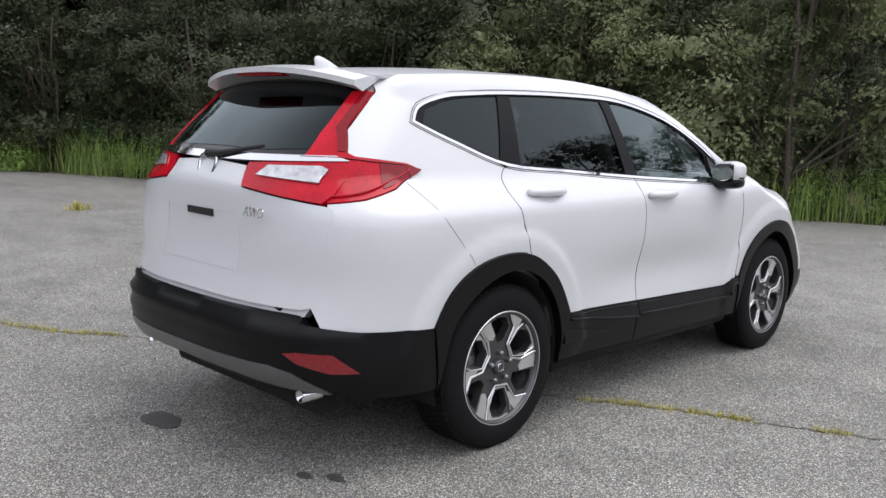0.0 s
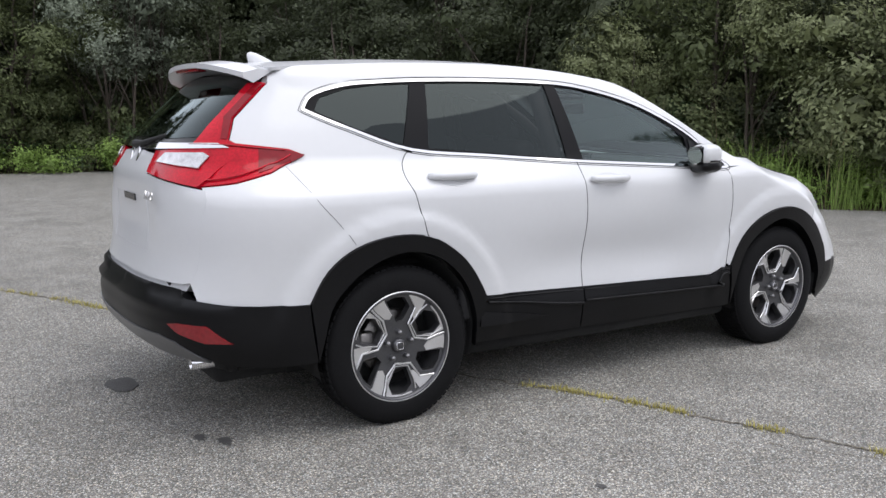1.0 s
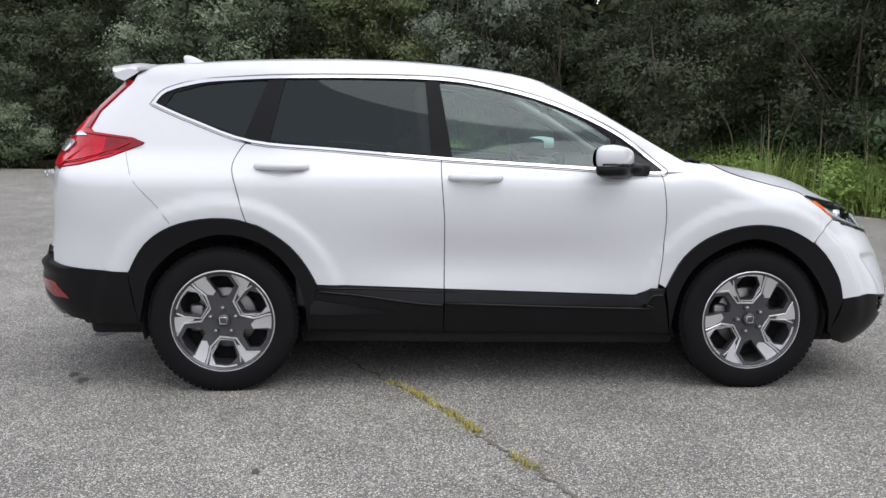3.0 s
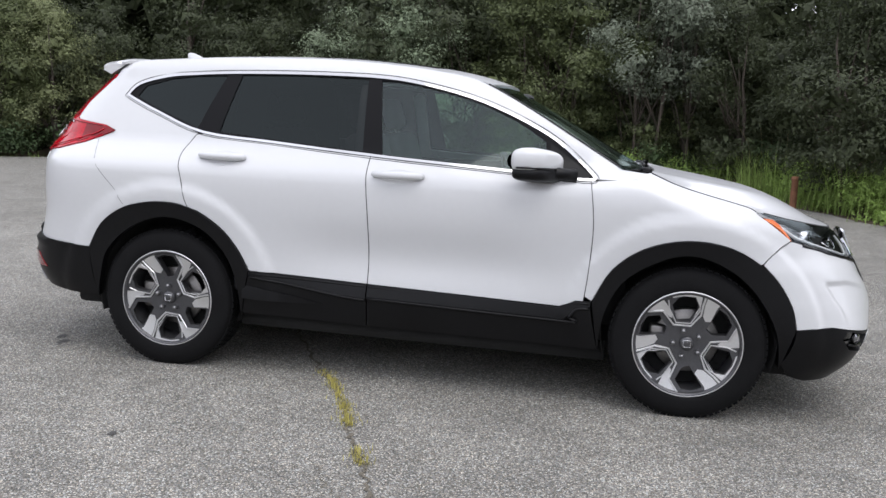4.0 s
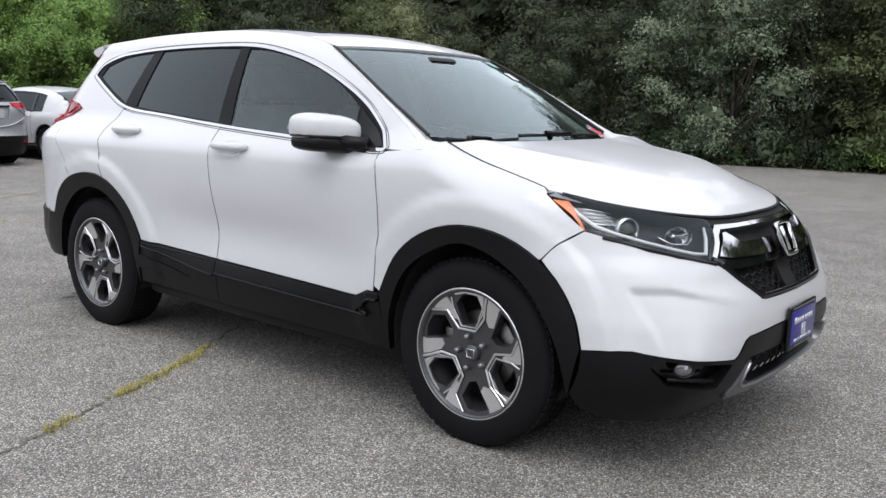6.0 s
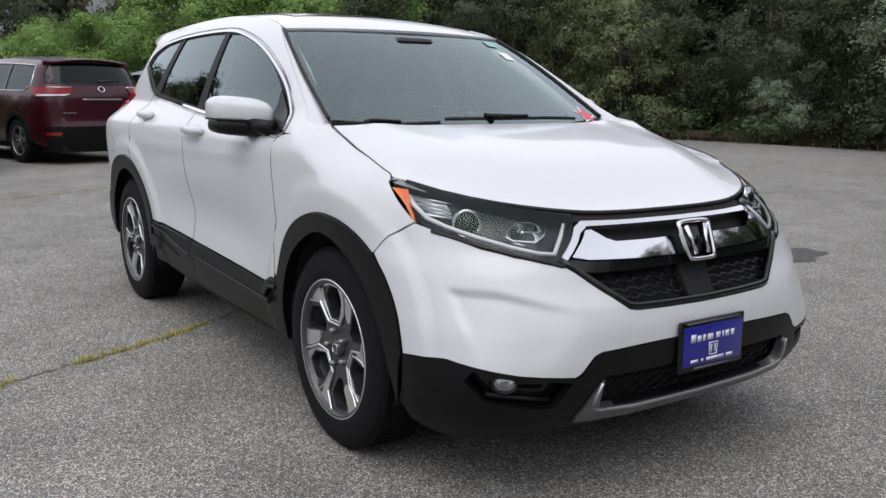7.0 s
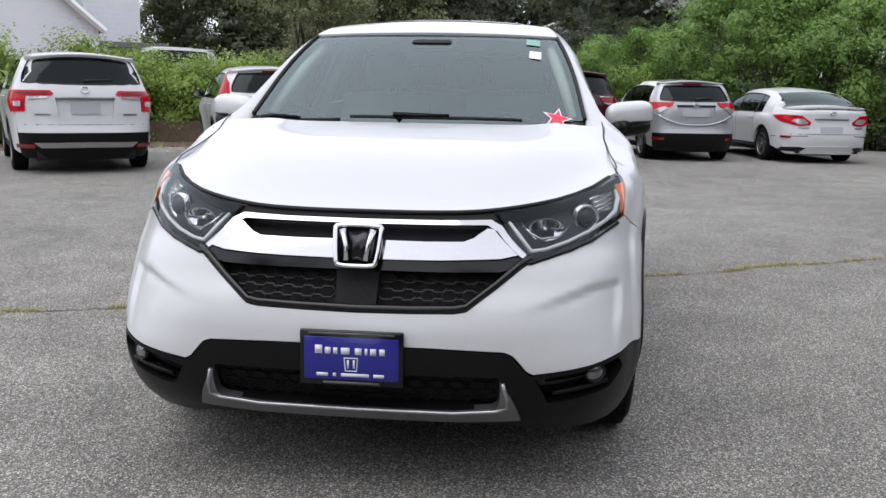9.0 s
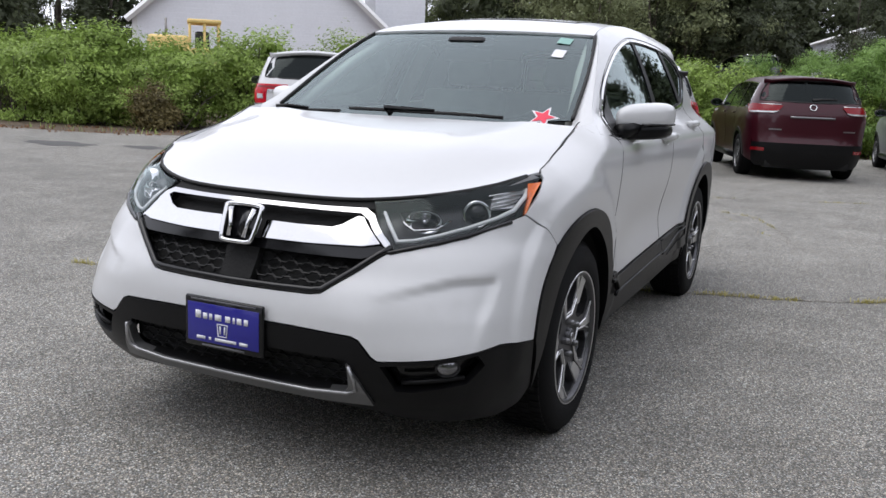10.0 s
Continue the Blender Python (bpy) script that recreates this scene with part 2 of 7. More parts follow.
def patch(outline, fn, h=0.05, gap=0.0, off=0.0, flange=0.014, holes=(), bm=None, flat=False):
    """A region of the (u, v) plane laid on the surface fn(u, v), off proud of it, its rim turned in by flange."""
    bm = bm or bmesh.new()
    if gap:
        outline = shrink(outline, gap)
        holes = [shrink(o, -gap) for o in holes]
    def dense(poly):
        out = []
        for i in range(len(poly)):
            a, b = Vector(poly[i]), Vector(poly[(i + 1) % len(poly)])
            steps = max(1, math.ceil((b - a).length / h - 1e-6))
            out += [tuple(a.lerp(b, j / steps)) for j in range(steps)]
        return [p for i, p in enumerate(out) if (Vector(p) - Vector(out[i - 1])).length > 1e-5]
    rings = [dense(outline)] + [dense(o) for o in holes]
    pts, edges = [], []
    for ring in rings:
        a = len(pts)
        pts += ring
        edges += [(a + i, a + (i + 1) % len(ring)) for i in range(len(ring))]
    rim = np.array(pts)
    us, vs = [p[0] for p in rings[0]], [p[1] for p in rings[0]]
    for i in range(int((max(us) - min(us)) / h) + 1):
        for j in range(int((max(vs) - min(vs)) / h) + 1):
            p = (min(us) + (i + 0.5) * h, min(vs) + (j + 0.5) * h)
            if inside(p, rings[0]) and not any(inside(p, o) for o in rings[1:]) and np.min(np.hypot(rim[:, 0] - p[0], rim[:, 1] - p[1])) > 0.55 * h:
                pts.append(p)
    vo, _, fo, *_ = delaunay_2d_cdt([Vector(p) for p in pts], edges, [], 0, 1e-6)
    def lifted(u, v, o):
        p = Vector(fn(u, v))
        if not o:
            return p
        d = 0.004
        n = (Vector(fn(u + d, v)) - Vector(fn(u - d, v))).cross(Vector(fn(u, v + d)) - Vector(fn(u, v - d)))
        return p + n.normalized() * o * turn if n.length > 1e-12 else p
    turn = fn.turn
    new_v = {}
    def vert(i):
        if i not in new_v:
            new_v[i] = bm.verts.new(lifted(vo[i][0], vo[i][1], off))
        return new_v[i]
    border = {}
    for f in fo:
        c = (sum(vo[i][0] for i in f) / 3, sum(vo[i][1] for i in f) / 3)
        if not inside(c, rings[0]) or any(inside(c, o) for o in rings[1:]):
            continue
        area = (vo[f[1]][0] - vo[f[0]][0]) * (vo[f[2]][1] - vo[f[0]][1]) - (vo[f[2]][0] - vo[f[0]][0]) * (vo[f[1]][1] - vo[f[0]][1])
        order = list(f) if (area > 0) == (turn > 0) else list(reversed(f))
        try:
            bm.faces.new([vert(i) for i in order])
        except ValueError:
            continue
        for i in range(3):
            e = (order[i], order[(i + 1) % 3])
            if (e[1], e[0]) in border:
                del border[(e[1], e[0])]
            else:
                border[e] = 1
    if flange:
        top, low = {}, {}
        for a, b in border:
            for i in (a, b):
                if i not in top:
                    top[i] = bm.verts.new(new_v[i].co)
                    low[i] = bm.verts.new(lifted(vo[i][0], vo[i][1], off - flange))
            bm.faces.new((top[b], top[a], low[a], low[b]))
    return bm


def surf(fn, turn=1):
    """Marks a surface function with the side to which it faces."""
    def f(u, v):
        return fn(u, v)
    f.turn = turn
    return f


def tube(pts, r, bm=None, sides=8, closed=False, flat=1.0, up=Vector((0, 0, 1)), caps=True):
    """A bar swept along points; r a radius or one for each point; flat squeezes its height."""
    bm = bm or bmesh.new()
    pts = [Vector(p) for p in pts]
    k, rings = len(pts), []
    for i, p in enumerate(pts):
        a, b = (pts[i - 1], pts[(i + 1) % k]) if closed else (pts[max(i - 1, 0)], pts[min(i + 1, k - 1)])
        d = (b - a).normalized()
        s = d.cross(up)
        s = s.normalized() if s.length > 1e-4 else d.cross(Vector((1, 0, 0))).normalized()
        w = s.cross(d)
        rr = r[i] if isinstance(r, (list, tuple)) else r
        rings.append([bm.verts.new(p + (s * math.cos(t) + w * flat * math.sin(t)) * rr) for t in [2 * math.pi * j / sides for j in range(sides)]])
    for i in range(k if closed else k - 1):
        a, b = rings[i], rings[(i + 1) % k]
        for j in range(sides):
            bm.faces.new((a[j], a[(j + 1) % sides], b[(j + 1) % sides], b[j]))
    if caps and not closed:
        bm.faces.new(list(reversed(rings[0])))
        bm.faces.new(rings[-1])
    return bm


def box(x0, x1, y0, y1, z0, z1, bm=None, bev=0.0, seg=2):
    bm2 = bmesh.new()
    bmesh.ops.create_cube(bm2, size=1)
    for v in bm2.verts:
        v.co = Vector(((x0 + x1) / 2 + v.co.x * (x1 - x0), (y0 + y1) / 2 + v.co.y * (y1 - y0), (z0 + z1) / 2 + v.co.z * (z1 - z0)))
    if bev:
        bmesh.ops.bevel(bm2, geom=bm2.edges[:], offset=bev, segments=seg, profile=0.5, affect="EDGES")
    if bm is None:
        return bm2
    me = bpy.data.meshes.new("tmp")
    bm2.to_mesh(me)
    bm2.free()
    bm.from_mesh(me)
    bpy.data.meshes.remove(me)
    return bm


def lathe(profile, sides=48, axis="y", bm=None):
    """Turned body: profile of (radius, along)."""
    bm = bm or bmesh.new()
    rings = []
    for r, a in profile:
        ring = []
        for j in range(sides):
            t = 2 * math.pi * j / sides
            ring.append(bm.verts.new((r * math.cos(t), a, r * math.sin(t)) if axis == "y" else (r * math.cos(t), r * math.sin(t), a)))
        rings.append(ring)
    for a, b in zip(rings, rings[1:]):
        for j in range(sides):
            bm.faces.new((a[j], a[(j + 1) % sides], b[(j + 1) % sides], b[j]))
    return bm


def shift(bm, m):
    bmesh.ops.transform(bm, matrix=m, verts=bm.verts)
    return bm


def slab(poly, depth, m, bm=None, bev=0.0):
    """A flat polygon given thickness, then posed by m."""
    b2 = bmesh.new()
    vs = [b2.verts.new((x, y, 0)) for x, y in poly]
    f = b2.faces.new(vs)
    f.normal_update()
    if f.normal.z < 0:
        f.normal_flip()
    r = bmesh.ops.extrude_face_region(b2, geom=[f])
    for v in r["geom"]:
        if isinstance(v, bmesh.types.BMVert):
            v.co.z += depth
    bmesh.ops.recalc_face_normals(b2, faces=b2.faces[:])
    if bev:
        bmesh.ops.bevel(b2, geom=b2.edges[:], offset=bev, segments=1, affect="EDGES")
    shift(b2, m)
    if bm is None:
        return b2
    me = bpy.data.meshes.new("tmp")
    b2.to_mesh(me)
    b2.free()
    bm.from_mesh(me)
    bpy.data.meshes.remove(me)
    return bm

# ---- ground and surroundings ----
LOT = [(13.2, -4.0), (12.2, 0.2), (11.3, 2.0), (9.2, 4.6), (7.6, 7.6), (6.3, 11.0), (5.2, 14.6), (3.6, 17.2), (-1.0, 17.6), (-5.5, 17.2), (-10.7, 16.2), (-13.8, 12.8), (-16.6, 8.6), (-17.6, 4.0), (-16.8, 0.0), (-14.6, -4.2), (-11.9, -7.6), (-9.0, -11.2), (-7.5, -14.6), (-7.0, -20.0), (-6.0, -30.0), (16.0, -30.0), (15.5, -12.0)]


def flat_sheet(name, outline, z, h, material, label, category, rough=0.0, edge=0.0):
    rng = random.Random(5)
    o = spline(outline, 5, True)
    o = [(x + rng.uniform(-edge, edge), y + rng.uniform(-edge, edge)) for x, y in o]
    f = surf(lambda x, y: (x, y, z + rough * noise.noise(Vector((x * 0.6, y * 0.6, 3.1)))), 1)
    return tagged(part(name, patch(o, f, h, flange=0.04), material), label, category, kind="structure")


bm = bmesh.new()
bmesh.ops.create_grid(bm, x_segments=60, y_segments=60, size=400)
for v in bm.verts:
    d = math.hypot(v.co.x, v.co.y)
    v.co.z = -0.05 + (0.3 * noise.noise(v.co * 0.05) if d > 40 else 0)
tagged(part("ground", bm, SOIL), "brown leaf-littered earth round the parking lot", "ground", kind="structure")
flat_sheet("pavement", LOT, 0.0, 2.0, ASPHALT, "grey worn asphalt of the parking lot", "asphalt", 0.0, 0.12)


def ribbon(pts, width, z, material, rng, wob=0.02):
    """A thin uneven strip along the ground."""
    bm = bmesh.new()
    line = spline([(*p, 0) for p in pts], 14)
    last = None
    for i, p in enumerate(line):
        a, b = Vector(line[max(0, i - 1)]), Vector(line[min(len(line) - 1, i + 1)])
        d = (b - a).normalized()
        n = Vector((-d.y, d.x, 0))
        w = width * rng.uniform(0.35, 1.3)
        c = Vector(p) + n * rng.uniform(-wob, wob) + Vector((0, 0, z))
        row = [bm.verts.new(c + n * w), bm.verts.new(c - n * w)]
        if last:
            bm.faces.new((last[0], last[1], row[1], row[0]))
        last = row
    return bm


def blades(bm, x, y, n, hgt, spread, rng, z=0.0, wide=0.006):
    for _ in range(n):
        a, r = rng.uniform(0, 6.283), abs(rng.gauss(0, spread))
        px, py = x + r * math.cos(a), y + r * math.sin(a)
        h = hgt * rng.uniform(0.4, 1.2)
        t, lean = rng.uniform(0, 6.283), rng.uniform(0.1, 0.8) * h
        dx, dy = math.cos(t), math.sin(t)
        w = wide * rng.uniform(0.6, 1.4)
        p0, p1, m0, m1 = (px - dy * w, py + dx * w, z), (px + dy * w, py - dx * w, z), (px + dx * lean * 0.35 - dy * w * 0.7, py + dy * lean * 0.35 + dx * w * 0.7, z + h * 0.6), (px + dx * lean * 0.35 + dy * w * 0.7, py + dy * lean * 0.35 - dx * w * 0.7, z + h * 0.6)
        v = [bm.verts.new(p) for p in (p0, p1, m1, m0, (px + dx * lean, py + dy * lean, z + h))]
        bm.faces.new((v[0], v[1], v[2], v[3]))
        bm.faces.new((v[3], v[2], v[4]))


CRACKS = [
    ([(-1.9, 4.6), (-1.22, 3.35), (-0.88, 2.75), (-0.66, 2.25), (-0.42, 1.94), (-0.2, 1.5), (-0.05, 1.0), (0.3, 0.2), (0.71, -0.58), (0.93, -0.92), (1.08, -1.22), (1.19, -1.48), (1.27, -1.68), (1.38, -1.90), (1.46, -2.09), (1.54, -2.37), (1.6, -2.9)], 0.022, 1.0),
    ([(1.20, -1.95), (1.27, -2.08), (1.42, -2.27), (1.75, -2.5), (2.36, -2.68)], 0.008, 0.2),
    ([(-4.4, -7.5), (-4.77, -5.65), (-4.57, -4.31), (-5.0, -2.2), (-5.27, -1.19), (-5.6, -0.41), (-6.0, 0.3), (-6.36, 1.14), (-6.87, 2.0), (-7.54, 3.51), (-8.1, 5.5)], 0.02, 0.5),
    ([(-4.55, 0.46), (-4.34, 0.86), (-3.6, 1.15), (-2.75, 1.37)], 0.012, 0.15),
    ([(-8.6, 10.0), (-8.1, 11.15), (-7.2, 12.0), (-5.66, 12.6), (-4.9, 12.95), (-3.2, 13.6)], 0.020, 0.25),
    ([(-2.58, 1.43), (-3.3, 1.0), (-4.4, 0.48)], 0.006, 0.05),
    ([(-1.1, 3.75), (-1.45, 4.88), (-2.1, 5.85), (-2.58, 7.34), (-3.3, 9.0), (-4.08, 10.77), (-5.2, 13.5)], 0.016, 0.3),
]
rng = random.Random(11)
for pts, wide, lush in CRACKS:
    crack = thing("grassy_crack", "dirt-filled crack in the asphalt sprouting yellow-green grass", "crack", kind="structure")
    part("crack_dirt", ribbon(pts, wide * 0.4, 0.004, DIRT, rng), DIRT, crack)
    tufts = bmesh.new()
    line = spline(pts, 30)
    for p in line:
        if noise.noise(Vector((p[0] * 2.6, p[1] * 2.6, 0.3))) > 0.16 - 0.36 * lush and rng.random() < 0.7:
            blades(tufts, p[0], p[1], int(rng.uniform(3, 15) * lush) + 2, rng.uniform(0.014, 0.036), 0.028, rng, wide=0.0022)
    tagged(part("crack_grass", tufts, GRASS_DRY, crack, smooth=False), "short dry yellow-green grass", kind="stuff")
for x, y, r in ((1.25, 3.85, 0.30), (-0.96, 0.34, 0.09), (-0.84, -0.60, 0.03), (-0.76, -0.70, 0.035), (-5.3, -10.9, 0.55), (-5.9, -9.5, 0.35), (0.3, -1.9, 0.02)):
    bm = bmesh.new()
    vs = []
    for i in range(28):
        t = 2 * math.pi * i / 28
        q = r * (1 + 0.45 * noise.noise(Vector((math.cos(t) * 1.6 + x, math.sin(t) * 1.6 + y, 0))))
        vs.append(bm.verts.new((x + q * 0.8 * math.cos(t), y + q * 1.35 * math.sin(t), 0.004)))
    bm.faces.new(vs)
    tagged(part("oil_stain", bm, STAIN), "dark irregular oil stain on the asphalt", "stain", kind="structure")
tuft = bmesh.new()
blades(tuft, 2.27, 8.81, 160, 0.12, 0.10, rng, wide=0.006)
tagged(part("grass_tuft", tuft, GRASS_DRY, smooth=False), "small dry grass tuft growing from the asphalt", "grass", kind="stuff")

# ---- trees, hedge and weeds ----
def leaf_mesh(name, blobs, count, size, seed, material, twigs=34, squash=0.6, spread=0.15):
    """Many small folded leaves in sprays near the surfaces of a crown's lobes."""
    g = np.random.default_rng(seed)
    vol = np.array([b[3] * b[4] * b[5] for b in blobs]) ** 0.7
    share = (count * vol / vol.sum()).astype(int)
    P, N, Z = [], [], []
    for (cx, cy, cz, rx, ry_, rz), k in zip(blobs, share):
        nt = max(6, int(twigs * (rx * ry_ * rz) ** 0.5))
        d = g.normal(size=(nt, 3))
        d /= np.linalg.norm(d, axis=1)[:, None]
        rad = g.uniform(0.62, 1.06, (nt, 1))
        tw = np.array([cx, cy, cz]) + d * rad * np.array([rx, ry_, rz])
        pick = g.integers(0, nt, k)
        off = g.normal(size=(k, 3)) * spread * np.array([1, 1, squash])
        P.append(tw[pick] + off)
        N.append(d[pick] * 0.9 + np.array([0, 0, 0.45]) + g.normal(size=(k, 3)) * 0.34)
        # larger shaded leaves inside the lobe
        c = g.normal(size=(k // 14, 3))
        c /= np.linalg.norm(c, axis=1)[:, None]
        P.append(np.array([cx, cy, cz]) + c * g.uniform(0.1, 0.62, (len(c), 1)) * np.array([rx, ry_, rz]))
        N.append(c)
        Z += [1.0] * k + [2.7] * len(c)
    P, N, Z = np.concatenate(P), np.concatenate(N), np.array(Z)
    N /= np.linalg.norm(N, axis=1)[:, None]
    keep = P[:, 2] > 0.03
    P, N, Z = P[keep], N[keep], Z[keep]
    k = len(P)
    a = g.normal(size=(k, 3))
    U = np.cross(N, a)
    U /= np.linalg.norm(U, axis=1)[:, None]
    V = np.cross(N, U)
    L = size * g.uniform(0.55, 1.3, (k, 1)) * Z[:, None]
    verts = np.stack([P - U * L * 0.55, P + U * L * 0.12 + V * L * 0.36, P + U * L * 0.5 - V * L * 0.22], 1).reshape(-1, 3)
    me = bpy.data.meshes.new(name)
    me.from_pydata(verts.tolist(), [], np.arange(3 * k).reshape(-1, 3).tolist())
    me.materials.append(material)
    return me


def tree(name, label, category, height, blobs, count, size, seed, material, trunk=0.12, stems=1, group=""):
    g = random.Random(seed)
    t = thing(name, label, category, group)
    for i in range(stems):
        x, y = g.uniform(-0.25, 0.25) * stems ** 0.5, g.uniform(-0.25, 0.25) * stems ** 0.5
        pts, rad = [], []
        for j in range(7):
            f = j / 6
            pts.append((x + (x * 1.4) * f + g.uniform(-0.1, 0.1) * f, y + (y * 1.4) * f + g.uniform(-0.1, 0.1) * f, -0.1 + height * 0.85 * f))
            rad.append(trunk / stems ** 0.4 * (1 - 0.85 * f) + 0.006)
        stem = part("trunk", tube(pts, rad, sides=8), BARK, t)
        for b in blobs[:: max(1, len(blobs) // 7)]:
            f = min(5, max(1, int((b[2] / height) * 4)))
            p0, p1 = Vector(pts[f]), Vector(b[:3])
            mid = (p0 + p1) / 2 + Vector((0, 0, g.uniform(-0.1, 0.25)))
            part("limb", tube([p0, mid, p1], [rad[f] * 0.6, rad[f] * 0.4, 0.008], sides=5), BARK, stem)
    cm = leaf_mesh("crown", blobs, count, size, seed, material)
    crown = new("crown", cm)
    crown.parent = t
    return t


def lobes(seed, n, wide, lo, hi, r0, r1):
    g = random.Random(seed)
    out = []
    for i in range(n):
        f = (i + 0.5) / n
        z = lo + (hi - lo) * f
        w = wide * (0.55 + 0.6 * math.sin(math.pi * min(1, 0.18 + 0.8 * f)))
        a, d = g.uniform(0, 6.283), w * g.uniform(0.35, 1.0)
        r = g.uniform(r0, r1)
        out.append((d * math.cos(a), d * math.sin(a), z, r * g.uniform(0.85, 1.3), r * g.uniform(0.85, 1.3), r * g.uniform(0.65, 0.95)))
    return out


LEAF_THICKET = leaf_mat("thicket_leaves", (0.18, 0.29, 0.075))
KINDS = {
    "tall": [tree("tall_tree", "tall dark-leaved deciduous tree at the edge of the lot", "tree", 9.5, lobes(21 + i, 24, 2.1, 1.4, 9.0, 0.8, 1.3), 14000, 0.15, 21 + i, LEAF_DARK, 0.15) for i in range(2)],
    "olive": [tree("bushy_tree", "bushy olive-green tree leafed down to the ground", "tree", 5.6, lobes(31 + i, 24, 1.5, 0.5, 5.1, 0.5, 0.95), 20000, 0.088, 31 + i, LEAF_MID, 0.08, 3) for i in range(2)],
    "dark": [tree("bushy_tree", "bushy dark green tree leafed down to the ground", "tree", 5.2, lobes(41 + i, 24, 1.5, 0.45, 4.8, 0.5, 0.95), 20000, 0.088, 41 + i, LEAF_DARK, 0.08, 3) for i in range(2)],
    "silver": [tree("silvery_tree", "slim tree with pale silvery leaves", "tree", 5.8, lobes(51, 11, 0.9, 2.4, 5.8, 0.45, 0.75), 9000, 0.09, 51, LEAF_SILVER, 0.06, 2)],
    "deep": [tree("forest_tree", "dark forest tree standing deep behind the lot", "tree", 11.0, lobes(71 + i, 18, 1.9, 0.6, 10.6, 1.3, 1.9), 9000, 0.32, 71 + i, LEAF_DARK, 0.16) for i in range(2)],
    "light": [tree("bushy_tree", "bushy light olive tree with sunlit-looking tips", "tree", 5.4, lobes(45, 26, 1.5, 0.5, 5.0, 0.5, 0.9), 22000, 0.09, 45, LEAF_LIGHT, 0.08, 3)],
    "pale": [tree("bushy_tree", "bushy grey-green tree leafed down to the ground", "tree", 4.6, lobes(47, 24, 1.4, 0.4, 4.3, 0.5, 0.85), 20000, 0.085, 47, LEAF_PALE, 0.07, 3)],
    "thicket": [tree("tall_bush", "tall leafy green thicket bush behind the parked cars", "bush", 4.6, lobes(81 + i, 15, 1.25, 0.4, 4.3, 0.6, 0.95), 17000, 0.095, 81 + i, LEAF_THICKET, 0.05, 3) for i in range(2)],
    "hedge": [tree("hedge_bush", "bright green leafy hedge bush", "bush", 2.1, lobes(61 + i, 13, 0.95, 0.25, 1.75, 0.40, 0.62), 10000, 0.085, 61 + i, LEAF_BRIGHT, 0.03, 3, "hedge bushes behind the parked cars") for i in range(2)],
}
used = set()


def plant(kind, i, x, y, turn, size, z=-0.05):
    src = KINDS[kind][i % len(KINDS[kind])]
    m = pose(x, y, z, 0, 0, turn) @ Matrix.Scale(size, 4)
    if src.name not in used:
        used.add(src.name)
        src.matrix_world = m
        return src
    c = copy_thing(src, pose(x, y, z, 0, 0, turn))
    c.scale = (size, size, size)
    return c


def along(line, step, out, rng):
    """Places every step metres along a line, pushed outwards by out."""
    pts = [Vector(p) for p in spline(line, 8)]
    acc, res = 0.0, []
    for a, b in zip(pts, pts[1:]):
        d = (b - a)
        acc += d.length
        if acc >= step:
            acc = 0.0
            n = Vector((-d.y, d.x)).normalized()
            res.append(b + n * (out + rng.uniform(-0.4, 0.4)))
    return res


rng = random.Random(7)
NORTH = list(reversed(LOT[1:14]))
for j, p in enumerate(along(NORTH, 1.95, 1.35, rng)):
    kind = "olive" if rng.random() < 0.45 else "dark"
    if p.x < -13 and p.y < 11:
        kind = "thicket"
    gap = 4.0 < p.y < 12.0 and p.x > 4
    if gap and j % 3 == 1:
        continue
    low = 0.5 if kind == "thicket" and p.y < 3.5 else 1.0
    plant(kind, j, p.x + (1.4 if gap else 0), p.y, rng.uniform(0, 360), rng.uniform(0.72, 1.05) * low)
for j, p in enumerate(along(NORTH, 2.8, 3.8, rng)):
    if p.x < -16.5 and 5 < p.y < 13:
        plant("thicket", j, p.x, p.y, rng.uniform(0, 360), rng.uniform(0.95, 1.15))
        continue
    plant(("tall", "dark", "tall", "olive")[j % 4], j, p.x, p.y, rng.uniform(0, 360), rng.uniform(0.72, 0.88) * (1.45 if -9 < p.x < 6 else 1.1))
for j, p in enumerate(along(NORTH, 6.0, 7.2, rng)):
    plant("tall", j, p.x, p.y, rng.uniform(0, 360), rng.uniform(0.8, 0.95))
for j, p in enumerate(along(NORTH, 2.5, 10.5, rng)):
    plant("deep", j, p.x, p.y, rng.uniform(0, 360), rng.uniform(0.68, 0.85))
for j, p in enumerate(along(NORTH, 3.0, 5.6, rng)):
    if p.x < -17 and 5 < p.y < 14:
        plant("thicket", j, p.x, p.y, rng.uniform(0, 360), rng.uniform(1.15, 1.35))
        continue
    plant("deep", j, p.x, p.y, rng.uniform(0, 360), rng.uniform(0.4, 0.6))
# the wood behind: one continuous depth of dark foliage
wood = []
wr = random.Random(91)
for j in range(64):
    a, d = radians(6 + 2.3 * j), 25.0 + 3.0 * (j % 2)
    for k in range(5):
        wood.append((-3 + d * math.cos(a) + wr.uniform(-1.2, 1.2), 3 + d * math.sin(a) + wr.uniform(-1.2, 1.2), 1.0 + 2.1 * k + wr.uniform(-0.7, 0.7), wr.uniform(1.4, 2.2), wr.uniform(1.4, 2.2), wr.uniform(1.2, 1.7)))
tagged(new("far_wood", leaf_mesh("far_wood", wood, 150000, 0.62, 92, LEAF_DARK, 26, 0.8, 0.35)), "dense dark wood closing the view behind the lot", "woods", kind="stuff")
